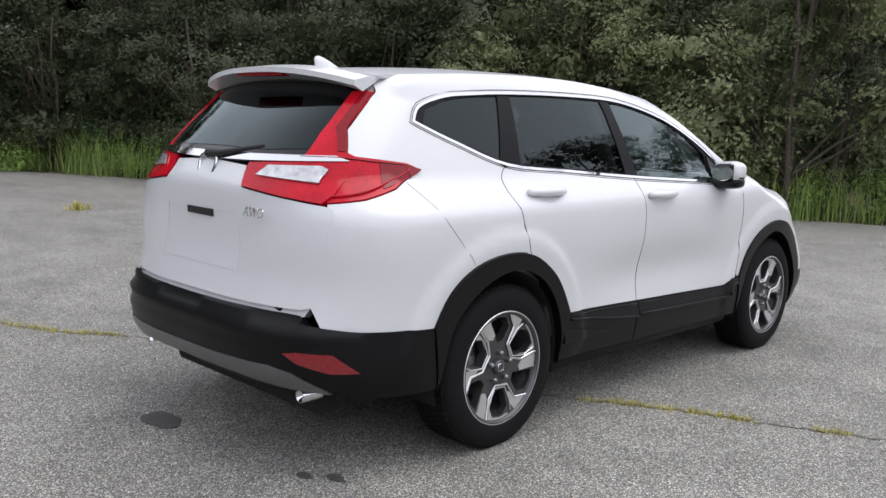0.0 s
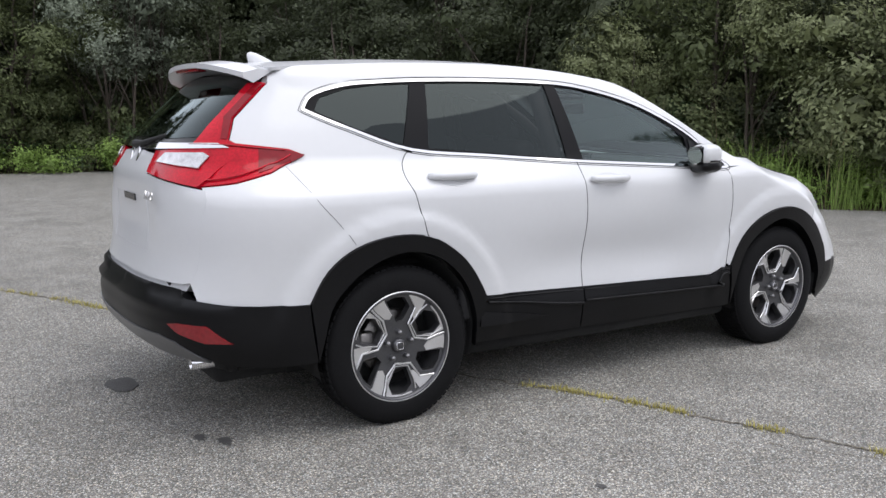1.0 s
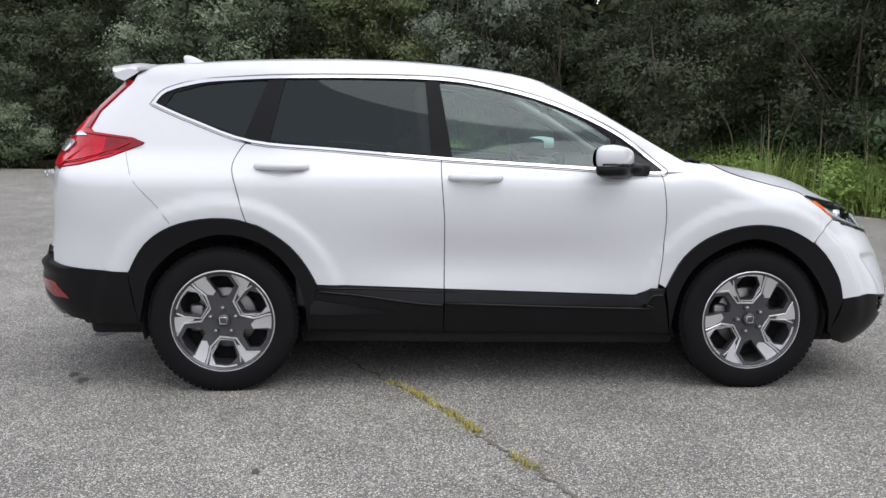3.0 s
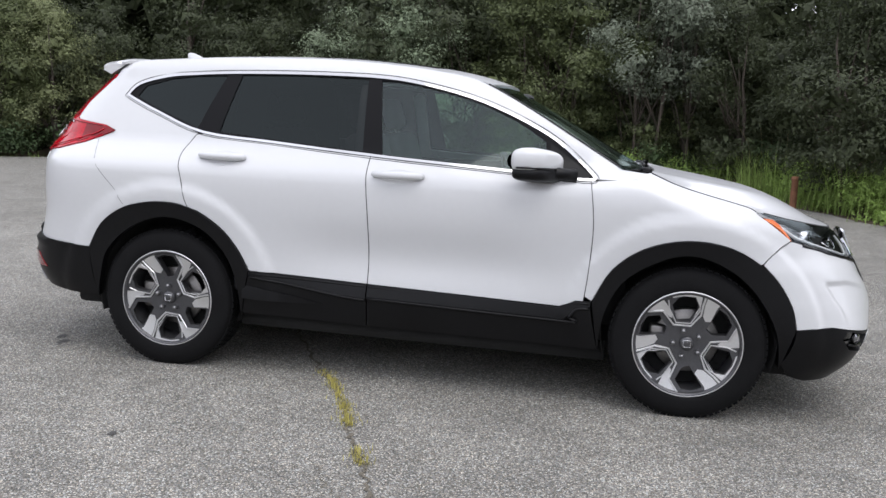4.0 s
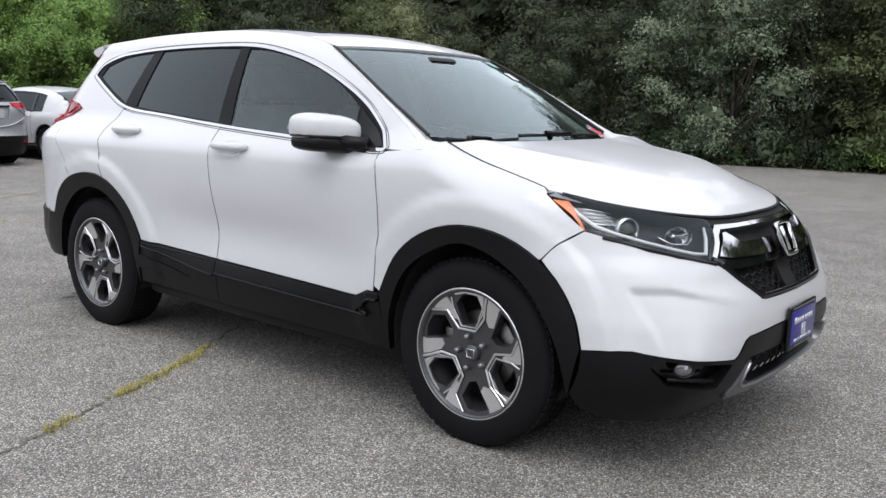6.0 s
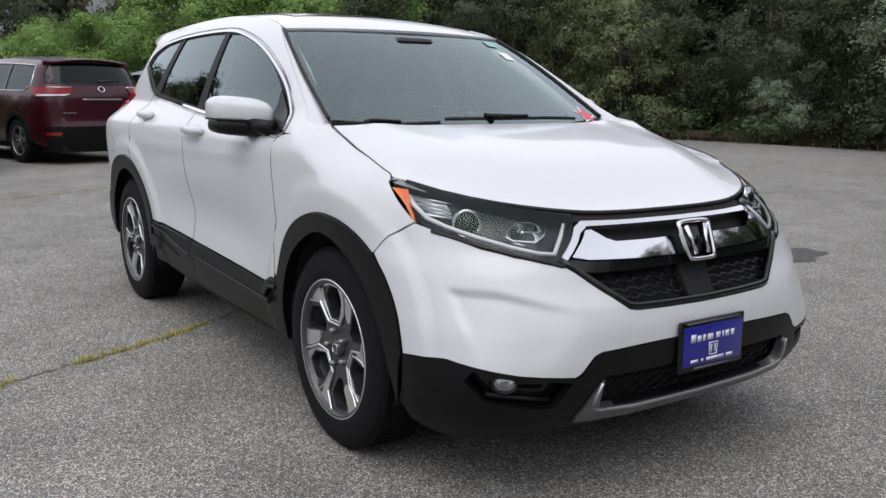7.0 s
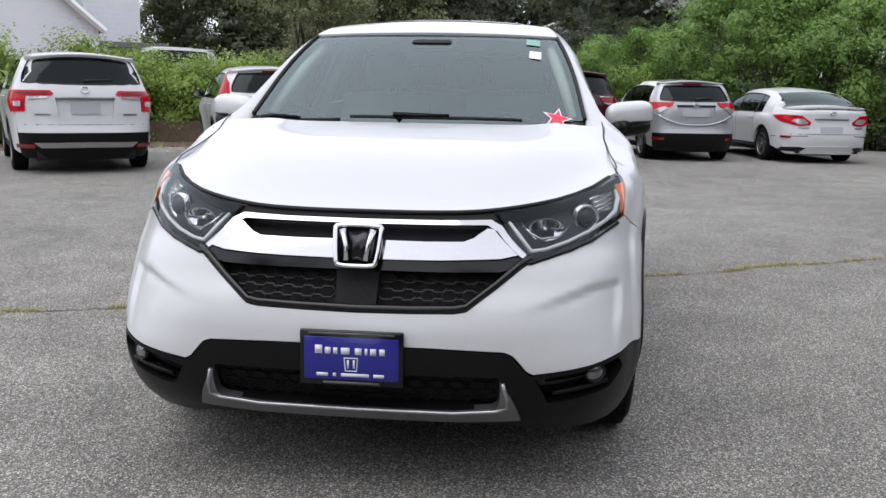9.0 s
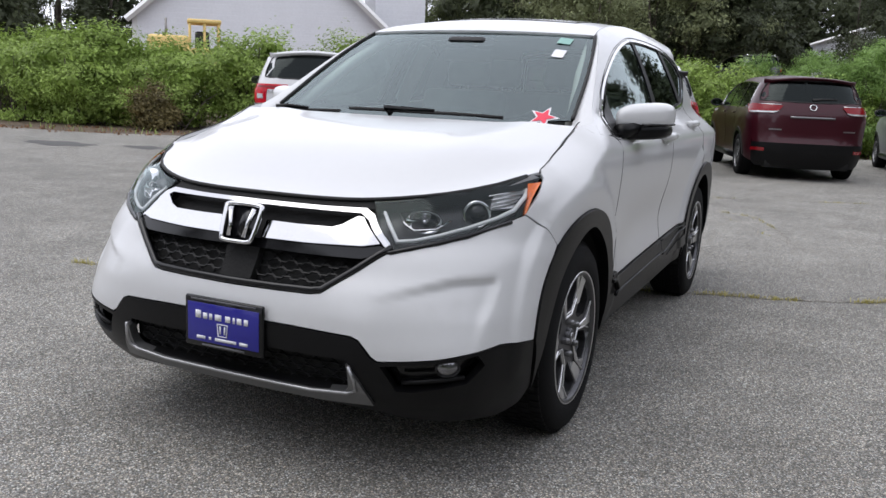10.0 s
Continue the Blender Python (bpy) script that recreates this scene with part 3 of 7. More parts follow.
for x, y, kind, size in ((11.7, 2.7, "light", 1.05), (11.0, 5.6, "light", 0.72), (9.6, 7.9, "light", 0.6), (-3.6, 18.0, "pale", 1.0), (-5.4, 18.1, "pale", 0.9), (-8.6, 18.0, "pale", 0.6), (-12.6, 16.3, "light", 0.8)):
    plant(kind, 0, x, y, x * 31, size)
plant("silver", 0, 2.9, 17.9, 20, 0.95)
plant("silver", 0, 3.9, 18.3, 120, 1.05)
WEST = list(reversed(LOT[13:20]))
for j, p in enumerate(along(WEST, 1.15, 1.5, rng)):
    back = 2.2 if p.y < -6 else 0.4
    plant("hedge", j, p.x - 0.8 * back, p.y - 0.6 * back, rng.uniform(0, 360), rng.uniform(0.7, 1.15))
for j, p in enumerate(along(WEST, 1.5, 2.9, rng)):
    back = 1.7 if p.y < -6 else 0.0
    plant("hedge", j, p.x - 0.8 * back, p.y - 0.6 * back, rng.uniform(0, 360), rng.uniform(1.0, 1.25) * (1.08 if p.y < -5 else 0.95))
for j, p in enumerate(along(LOT[17:11:-1], 2.6, 6.5, rng)):
    if p.y > 4:
        plant("olive" if j % 2 else "thicket", j, p.x, p.y, rng.uniform(0, 360), 0.9)
for j, (x, y, k) in enumerate(((-18.5, 2.0, 1.35), (-19.5, 4.5, 1.8), (-19.6, 7.0, 2.4), (-18.4, 9.4, 2.2), (-20.8, 0.0, 1.2), (-22.0, 6.0, 2.9), (-21.0, 9.5, 2.9), (-23.0, 2.5, 1.6), (-21.6, -0.8, 1.35), (-22.2, 0.9, 1.5), (-21.4, 2.0, 1.6), (-21.8, 3.4, 1.8))):
    plant("thicket", j, x, y, 57 * j, k * 0.42)
# every other far tree is the lighter olive kind, its leaf colour imitating haze
for j in range(22):
    a = radians(165 + 3.6 * j)
    if not 208 < math.degrees(a) < 228 and not 174 < math.degrees(a) < 185:
        plant("olive" if j % 2 else "deep", j, (44 + 5 * (j % 2)) * math.cos(a), (44 + 5 * (j % 2)) * math.sin(a), 40 * j, 1.6 if j % 2 else 0.85 + 0.15 * (j % 3))
for j in range(15):
    a = radians(150 + 7.2 * j)
    d = 62 + 6 * (j % 3)
    plant("tall", j, d * math.cos(a), d * math.sin(a), 40 * j, 1.15 + 0.2 * (j % 2))
for j, (x, y, k) in enumerate(((-37.0, 2.9, 0.85), (-40.0, 3.6, 1.05))):
    plant("dark", j, x, y, 70 * j, k)
for j, (x, y, k) in enumerate(((-42.0, -7.2, 2.0), (-30.5, -9.0, 1.4))):
    plant("light", j, x, y, 80 * j, k)
for j, (x, y) in enumerate(((-44.0, -20.5), (-42.0, -14.0), (-45.0, -11.0), (-48.0, -23.0), (-50.0, -17.5))):
    plant("light" if j % 2 else "tall", j, x, y, 50 * j, 1.5 if j % 2 else 0.95 + 0.04 * j)
for j in range(11):
    plant("deep", j, -82 + 4 * (j % 2), -5.6 - 1.8 * j, 65 * j, 1.3 + 0.1 * (j % 3))
for j in range(15):
    plant("deep", j, -110 - 3 * (j % 2), -10 + 2.2 * j, 65 * j, 1.5 + 0.1 * (j % 3))
for j, (x, y, k) in enumerate(((-84.0, 4.3, 1.05), (-83.0, 7.2, 1.2), (-85.0, 10.0, 1.3))):
    plant("tall", j, x, y, 75 * j, k)
for j in range(3):
    plant("tall", j, -42.5 + 1.2 * (j % 2), -8.6 + 1.7 * j, 85 * j, 0.72 + 0.06 * (j % 3))
for j in range(9):
    plant("tall" if j % 3 else "dark", j, -14 + 5 * j + rng.uniform(-1, 1), -33 + rng.uniform(-2, 2), 50 * j, 0.75 + 0.1 * (j % 3))

EAST = [(17.0, -3.0), (17.8, -8.0), (18.6, -16.0), (19.0, -24.0), (18.0, -32.0)]
for j, p in enumerate(along(EAST, 2.4, 1.0, rng)):
    plant(("tall", "dark", "tall", "olive")[j % 4], j, p.x, p.y, 47 * j, (1.15 if -18 < p.y < -6 else 0.9) + 0.08 * (j % 3))

wither = tree("withered_bush", "low browned leafy bush in front of the hedge", "bush", 1.2, lobes(67, 9, 0.55, 0.2, 1.0, 0.22, 0.4), 5000, 0.075, 67, LEAF_BROWN, 0.02, 3)
wither.matrix_world = pose(-10.6, -13.7, -0.05)
# dark undergrowth at the foot of the trees
under = [(p.x + rng.gauss(0, 0.35), p.y + rng.gauss(0, 0.35), rng.uniform(0.15, 0.75), rng.uniform(0.35, 0.6), rng.uniform(0.35, 0.6), rng.uniform(0.3, 0.5)) for p in along(NORTH, 0.42, 0.9, rng) if not (p.x > 4.5 and p.y > 1)]
under += [(p.x + rng.gauss(0, 0.5), p.y + rng.gauss(0, 0.5), rng.uniform(0.3, 1.6), rng.uniform(0.5, 0.8), rng.uniform(0.5, 0.8), rng.uniform(0.4, 0.7)) for p in along(NORTH, 0.6, 2.2, rng)]
tagged(new("undergrowth", leaf_mesh("undergrowth", under, 60000, 0.085, 95, leaf_mat("undergrowth_leaves", (0.075, 0.115, 0.05)), 60)), "dense dark green undergrowth below the trees", "undergrowth", kind="stuff")
# weeds along the edge of the lot
weeds, reeds, fringe = bmesh.new(), bmesh.new(), bmesh.new()
for p in along(NORTH, 0.16, 0.35, rng):
    tall = p.x > 3.5
    for q in range(2):
        blades(weeds, p.x + abs(rng.gauss(0, 0.7)) * (1 if tall else 0.2), p.y + rng.gauss(0, 0.4), 40 if tall else 6, 1.0 if tall else 0.16, 0.3, rng, -0.04, 0.0065 if tall else 0.005)
for p in along(LOT[8:1:-1], 0.5, 1.1, rng):
    blades(reeds, p.x, p.y, 5, 1.9, 0.4, rng, -0.04, 0.010)
for p in along(WEST, 0.3, 0.2, rng):
    blades(fringe, p.x - 0.4, p.y, 5, 0.16, 0.2, rng, -0.03, 0.009)
herbs = [(p.x + rng.uniform(0, 1.4), p.y + rng.gauss(0, 0.5), rng.uniform(0.1, 0.55), rng.uniform(0.25, 0.5), rng.uniform(0.25, 0.5), rng.uniform(0.2, 0.4)) for p in along(LOT[8:0:-1], 0.24, 0.35, rng)]
tagged(new("leafy_weeds", leaf_mesh("leafy_weeds", herbs, 44000, 0.07, 93, LEAF_WEED, 60)), "lush leafy green weeds at the edge of the asphalt", "weeds", kind="stuff")
tagged(part("verge_weeds", weeds, GRASS, smooth=False), "rank green weeds along the edge of the asphalt", "weeds", kind="stuff")
tagged(part("dry_reeds", reeds, STRAW, smooth=False), "pale dry reed stalks among the weeds", "reeds", kind="stuff")
litter = bmesh.new()
for p in along(WEST, 0.07, -0.12, rng):
    blades(litter, p.x + rng.gauss(0, 0.16), p.y + rng.gauss(0, 0.16), 12, 0.05, 0.16, rng, 0.0, 0.018)
for p in along(WEST, 0.05, 0.9, rng):
    d = rng.uniform(-1.3, 1.0)
    blades(litter, p.x + 0.8 * d, p.y + 0.6 * d, 14, 0.06, 0.3, rng, -0.03, 0.022)
tagged(part("dry_litter", litter, LITTER, smooth=False), "brown dry grass and leaf litter along the hedge", "litter", kind="stuff")
tagged(part("verge_grass", fringe, GRASS, smooth=False), "grass fringe at the foot of the hedge", "grass", kind="stuff")
RUST = mat("rusty_post", (0.22, 0.10, 0.055), 0.8, vary=0.35, scale=9, bump=0.4, bscale=40)
tagged(part("bollard", shift(lathe([(0.0005, 0.62), (0.06, 0.62), (0.075, 0.60), (0.075, 0.55), (0.065, 0.54), (0.065, -0.1)], 16, "z"), Matrix.Translation((5.67, 12.6, 0))), RUST), "short rusty red steel post at the edge of the asphalt", "post")

# ---- car body surfaces ----
def tab(table, v):
    """Smooth value of a table of (key, value) pairs."""
    if v <= table[0][0]:
        return table[0][1]
    if v >= table[-1][0]:
        return table[-1][1]
    for i in range(len(table) - 1):
        (a, p), (b, q) = table[i], table[i + 1]
        if v <= b:
            h = b - a
            k = (v - a) / h
            m0 = (q - table[i - 1][1]) / (b - table[i - 1][0]) if i else (q - p) / h
            m1 = (table[i + 2][1] - p) / (table[i + 2][0] - a) if i + 2 < len(table) else (q - p) / h
            return p * (2 * k ** 3 - 3 * k * k + 1) + m0 * h * (k ** 3 - 2 * k * k + k) + q * (3 * k * k - 2 * k ** 3) + m1 * h * (k ** 3 - k * k)


class Shell:
    """A car's skin: half width by height, rounded at nose and tail, and a roofline. x ahead from the rear axle, y to the left."""

    def __init__(self, width, nose, tail, roof, axles, xf=2.6, xr=-0.3, nf=2.7, nr=3.1, hub=0.36, scoop=0.026, flare=0.017, roll=0.09, bonnet=99.0, bow=None, pillar=None):
        self.bow, self.pillar = bow, pillar
        self.width, self.nose, self.tail, self.roofline, self.axles = width, nose, tail, roof, axles
        self.xf, self.xr, self.nf, self.nr, self.hub, self.scoop, self.flare, self.roll, self.bonnet = xf, xr, nf, nr, hub, scoop, flare, roll, bonnet
        self.wrap_f, self.wrap_r = self._wrap(4.0 if isinstance(nf, list) else nf, 0.95, 0.91), self._wrap(nr, 0.66, 0.90)

    def _wrap(self, n, a, b):
        rows, s, last = [], 0.0, None
        for i in range(181):
            t = math.pi / 2 * i / 180
            c, d = math.cos(t) ** (2 / n) if i < 180 else 0.0, math.sin(t) ** (2 / n)
            p = (a * c, b * d)
            if last:
                s += math.hypot(p[0] - last[0], p[1] - last[1])
            last = p
            rows.append((s, c, d))
        return rows

    def w(self, x, z):
        v = tab(self.width, z)
        if z < 1.0:
            for cx in self.axles:
                r = math.hypot(x - cx, z - self.hub)
                k = min(1.0, max(0.0, (0.618 - r) / 0.038)) if z > self.hub else math.exp(-((r - 0.47) / 0.11) ** 2)
                v += self.flare * k * k * (3 - 2 * k) * min(1.0, 0.55 + max(0.0, (z - self.hub) / 0.5))
            mid = sum(self.axles) / 2
            v -= self.scoop * math.exp(-((x - mid) / 0.62) ** 4) * math.exp(-((z - 0.66) / 0.13) ** 2)
        zr = tab(self.roofline, x)
        if self.pillar and z > 1.06:
            v -= tab(self.pillar, x) * min(1.0, (z - 1.06) / 0.12) * min(1.0, max(0.0, (zr + 0.02 - z) / 0.10))
        if (z > 1.1 or x > self.bonnet) and z > zr - 0.1:
            amp = tab(self.roll, x) if isinstance(self.roll, list) else self.roll
            v -= amp * min(1.0, (z - zr + 0.1) / 0.1) ** 2
        return v

    def _nose(self, t, z):
        """Length and breadth factors of the nose at the wrap angle t."""
        n = tab(self.nf, z) if isinstance(self.nf, list) else self.nf
        c, d = max(0.0, math.cos(t)) ** (2 / n), math.sin(t) ** (2 / n)
        bow = tab(self.bow, z) if self.bow else 0.0
        return (tab(self.nose, z) - self.xf) * c - bow * d * d * c, d

    def half(self, x, z):
        v = self.w(x, z)
        if x > self.xf:
            lo, hi = 0.0, math.pi / 2
            for _ in range(22):
                m = (lo + hi) / 2
                if self._nose(m, z)[0] > x - self.xf:
                    lo = m
                else:
                    hi = m
            return v * self._nose(lo, z)[1]
        if x < self.xr:
            k, n = (self.xr - x) / (self.xr - tab(self.tail, z)), self.nr
            return v * max(0.0, 1 - min(k, 1.0) ** n) ** (1 / n)
        return v

    def side(self, s):
        return surf(lambda x, z: (x, s * self.half(x, z), z), -s)

    def _at(self, rows, q):
        q = abs(q)
        if q >= rows[-1][0]:
            return None
        lo, hi = 0, len(rows) - 1
        while hi - lo > 1:
            m = (lo + hi) // 2
            if rows[m][0] <= q:
                lo = m
            else:
                hi = m
        k = (q - rows[lo][0]) / max(1e-9, rows[hi][0] - rows[lo][0])
        return rows[lo][1] + (rows[hi][1] - rows[lo][1]) * k, rows[lo][2] + (rows[hi][2] - rows[lo][2]) * k

    def _front(self, q, z):
        s = 1 if q >= 0 else -1
        rows, a = self.wrap_f, abs(q)
        if a >= rows[-1][0]:
            x = self.xf - (a - rows[-1][0])
            return (x, s * self.w(x, z), z)
        lo, hi = 0, len(rows) - 1
        while hi - lo > 1:
            m = (lo + hi) // 2
            if rows[m][0] <= a:
                lo = m
            else:
                hi = m
        t = math.pi / 2 * (lo + (a - rows[lo][0]) / max(1e-9, rows[hi][0] - rows[lo][0])) / (len(rows) - 1)
        dx, d = self._nose(t, z)
        x = self.xf + dx
        return (x, s * self.w(x, z) * d, z)

    def _q_of(self, t):
        f = t / (math.pi / 2) * (len(self.wrap_f) - 1)
        i = min(int(f), len(self.wrap_f) - 2)
        return self.wrap_f[i][0] + (self.wrap_f[i + 1][0] - self.wrap_f[i][0]) * (f - i)

    def _rear(self, q, z):
        s = 1 if q >= 0 else -1
        cd = self._at(self.wrap_r, q)
        if cd is None:
            x = self.xr + (abs(q) - self.wrap_r[-1][0])
            return (x, s * self.w(x, z), z)
        x = self.xr + (tab(self.tail, z) - self.xr) * cd[0]
        return (x, s * self.w(x, z) * cd[1], z)

    def front(self):
        return surf(self._front, 1)

    def rear(self):
        return surf(self._rear, -1)

    def _q(self, rows, col, v):
        for a, b in zip(rows, rows[1:]):
            if (a[col] - v) * (b[col] - v) <= 0 and a[col] != b[col]:
                return a[0] + (b[0] - a[0]) * (v - a[col]) / (b[col] - a[col])
        return 0.0

    def fy(self, y, z):
        """Wrap place of a nose point by its y."""
        lo, hi = 0.0, math.pi / 2
        for _ in range(26):
            m = (lo + hi) / 2
            dx, d = self._nose(m, z)
            if d * self.w(self.xf + dx, z) < abs(y):
                lo = m
            else:
                hi = m
        return (math.copysign(self._q_of(lo), y), z)

    def fx(self, x, z, s):
        """Wrap place of a nose or side point by its x."""
        if x <= self.xf:
            return (s * (self.wrap_f[-1][0] + self.xf - x), z)
        lo, hi = 0.0, math.pi / 2
        for _ in range(26):
            m = (lo + hi) / 2
            if self._nose(m, z)[0] > x - self.xf:
                lo = m
            else:
                hi = m
        return (s * self._q_of(lo), z)

    def ry(self, y, z):
        return (math.copysign(self._q(self.wrap_r, 2, min(0.9999, abs(y) / self.w(-0.6, z))), y), z)

    def rx(self, x, z, s):
        if x >= self.xr:
            return (s * (self.wrap_r[-1][0] + x - self.xr), z)
        return (s * self._q(self.wrap_r, 1, min(1.0, (self.xr - x) / (self.xr - tab(self.tail, z)))), z)

    def roof(self, crown=0.035):
        def f(x, y):
            zr = tab(self.roofline, x)
            e = self.w(x, zr)
            return (x, y, zr + crown * (1 - min(1.0, abs(y) / e) ** 2))
        return surf(f, 1)


def near(fn, d):
    """The same surface, d further in."""
    def f(u, v):
        p, e = Vector(fn(u, v)), 0.004
        n = (Vector(fn(u + e, v)) - Vector(fn(u - e, v))).cross(Vector(fn(u, v + e)) - Vector(fn(u, v - e)))
        return p - n.normalized() * d * fn.turn if n.length > 1e-12 else p
    f.turn = fn.turn
    return f


def alloy_wheel(parent, x, side, r=0.362, rim=0.249, yc=0.795, wide=0.117, style="hook", hub=None, spin=0.0):
    """Tyre and alloy wheel with its brake; side -1 right, +1 left."""
    hub = r - 0.002 if hub is None else hub
    wheel = new("wheel")
    wheel.parent = parent
    wheel.matrix_local = pose(x, side * yc, hub, 0, 0, 0 if side > 0 else 180)
    w = wide
    k = rim / 0.249
    prof = [(rim - 0.006, -w * 0.8), (rim + 0.012, -w * 0.98), (r - 0.06, -w), (r - 0.022, -w * 0.93), (r - 0.006, -w * 0.8), (r, -w * 0.55), (r, w * 0.55), (r - 0.006, w * 0.8), (r - 0.022, w * 0.93), (r - 0.06, w), (rim + 0.03, w * 1.0), (rim + 0.012, w * 0.985), (rim + 0.002, w * 0.94), (rim - 0.004, w * 0.86)]
    tyre = part("tyre", lathe(prof, 64), RUBBER, wheel)
    bm = bmesh.new()
    for row in (-0.6, -0.2, 0.2, 0.6):
        for j in range(72):
            t = 2 * math.pi * (j + (0.5 if row in (-0.2, 0.6) else 0)) / 72
            b2 = box(-0.012, 0.012, (row - 0.16) * w, (row + 0.16) * w, r - 0.004, r + 0.004, None)
            shift(b2, Matrix.Rotation(t, 4, "Y"))
            me = bpy.data.meshes.new("tmp")
            b2.to_mesh(me)
            b2.free()
            bm.from_mesh(me)
            bpy.data.meshes.remove(me)
    tagged(part("tread_pattern", bm, RUBBER, tyre, smooth=False), kind="stuff")
    part("rim", lathe([(rim - 0.02, -w * 0.8), (rim - 0.03, -w * 0.4), (rim - 0.035, w * 0.2), (rim - 0.014, w * 0.72), (rim - 0.008, w * 0.86), (rim, w * 0.9), (rim + 0.003, w * 0.96), (rim - 0.004, w * 0.975), (rim - 0.012, w * 0.9), (rim - 0.016, w * 0.7)], 64), GUNMETAL if style == "hook" else SATIN, wheel)
    def pol(rr, a):
        return (-rr * k * math.cos(radians(a)), rr * k * math.sin(radians(a)))
    face = surf(lambda u, v: (u, w * (0.66 + 0.16 * min(1, math.hypot(u, v) / rim) ** 2), v), -1)
    ring = [pol(0.240, a) for a in range(0, 360, 5)]
    wins, bands, wedges = [], [], []
    if style == "hook":
        for i in range(3):
            o = 120 * i + spin
            wins.append([pol(r_, o + t) for r_, t in ((0.198, 114), (0.224, 103), (0.226, 94), (0.222, 84), (0.182, 77), (0.110, 85), (0.113, 116))])
            wins.append([pol(r_, o + t) for r_, t in ((0.222, 173), (0.110, 161), (0.120, 144), (0.184, 137), (0.223, 148), (0.228, 161))])
            bands.append([pol(r_, o + t) for r_, t in ((0.246, 145), (0.190, 129), (0.108, 128), (0.086, 82), (0.149, 69), (0.200, 72.5), (0.245, 73.5))])
            wedges.append([pol(r_, o + t) for r_, t in ((0.243, 142), (0.244, 132), (0.242, 121), (0.190, 119), (0.140, 122), (0.150, 126), (0.186, 128))])
            wedges.append([pol(r_, o + t) for r_, t in ((0.244, 112), (0.245, 95), (0.244, 77), (0.190, 74.5), (0.130, 80), (0.150, 79), (0.187, 76), (0.228, 84), (0.231, 98), (0.229, 110))])
            wedges.append([pol(r_, o + t) for r_, t in ((0.244, 191), (0.245, 184), (0.243, 174.5), (0.222, 175.5), (0.150, 168.5), (0.135, 176), (0.150, 185), (0.200, 190))])
    else:
        for o in range(0, 360, 72):
            wins.append([pol(*p) for p in [(0.222, o + 70), (0.226, o + 54), (0.226, o + 36), (0.222, o + 22), (0.085, o + 34), (0.085, o + 58)]])
    bm = patch(ring, face, 0.03, holes=wins, flange=0.04)
    disc = part("spokes", bm, GUNMETAL if style == "hook" else SATIN, wheel, "dark gunmetal spoke face" if style == "hook" else "")
    if style == "hook":
        for b in bands:
            pts = [Vector(face(*p)) + Vector((0, 0.006, 0)) for p in b]
            part("machined_edge", tube(pts, 0.0052, sides=6, flat=0.7, up=Vector((0, 1, 0))), MACHINED, disc, "bright machined spoke edge", smooth=False)
        for wd in wedges:
            part("machined_face", patch(wd, face, 0.03, off=0.004, flange=0.012), MACHINED, disc, "bright machined spoke face")
        for i in range(3):
            line = [pol(r_, 120 * i + spin + t) for r_, t in ((0.226, 116), (0.185, 119.5), (0.111, 120), (0.0985, 84), (0.166, 73.6), (0.205, 77.2), (0.228, 79))]
            part("machined_line", tube([Vector(face(*p)) + Vector((0, 0.004, 0)) for p in line], 0.0036, sides=6, flat=0.7, up=Vector((0, 1, 0))), MACHINED, disc, smooth=False)
        part("rim_edge", lathe([(rim - 0.002, w * 0.95), (rim + 0.003, w * 0.985), (rim + 0.0055, w * 0.96)], 64), MACHINED, wheel, "bright machined rim edge")
    part("hub_cap", shift(lathe([(0.0005, w * 0.83), (0.028, w * 0.83), (0.033, w * 0.79), (0.035, w * 0.6)], 24), Matrix()), GUNMETAL, wheel)
    badge = bmesh.new()
    tube([(a * 0.016, w * 0.835, b * 0.016) for a, b in ((-1, -1), (1, -1), (1.1, 1), (-1.1, 1))], 0.0025, badge, 6, True, up=Vector((0, 1, 0)))
    part("cap_emblem", badge, CHROME, wheel)
    for i in range(5):
        t = radians(72 * i + 36 + spin)
        nut = shift(lathe([(0.0005, 0.034), (0.009, 0.032), (0.0125, 0.022), (0.0125, 0)], 10), Matrix.Translation((-0.064 * math.cos(t), w * 0.64, 0.064 * math.sin(t))))
        part("lug_nut", nut, SATIN, wheel)
    part("brake_disc", lathe([(0.05, w * 0.1), (0.15, w * 0.1), (0.155, w * 0.05), (0.155, -w * 0.05), (0.05, -w * 0.1)], 40), STEEL, wheel)
    part("brake_caliper", box(0.10, 0.175, -0.03, w * 0.35, -0.07, 0.07, bev=0.015), STEEL, wheel)
    part("wheel_back", lathe([(0.0005, -w * 0.3), (rim - 0.03, -w * 0.3)], 32), DARK, wheel)
    return wheel

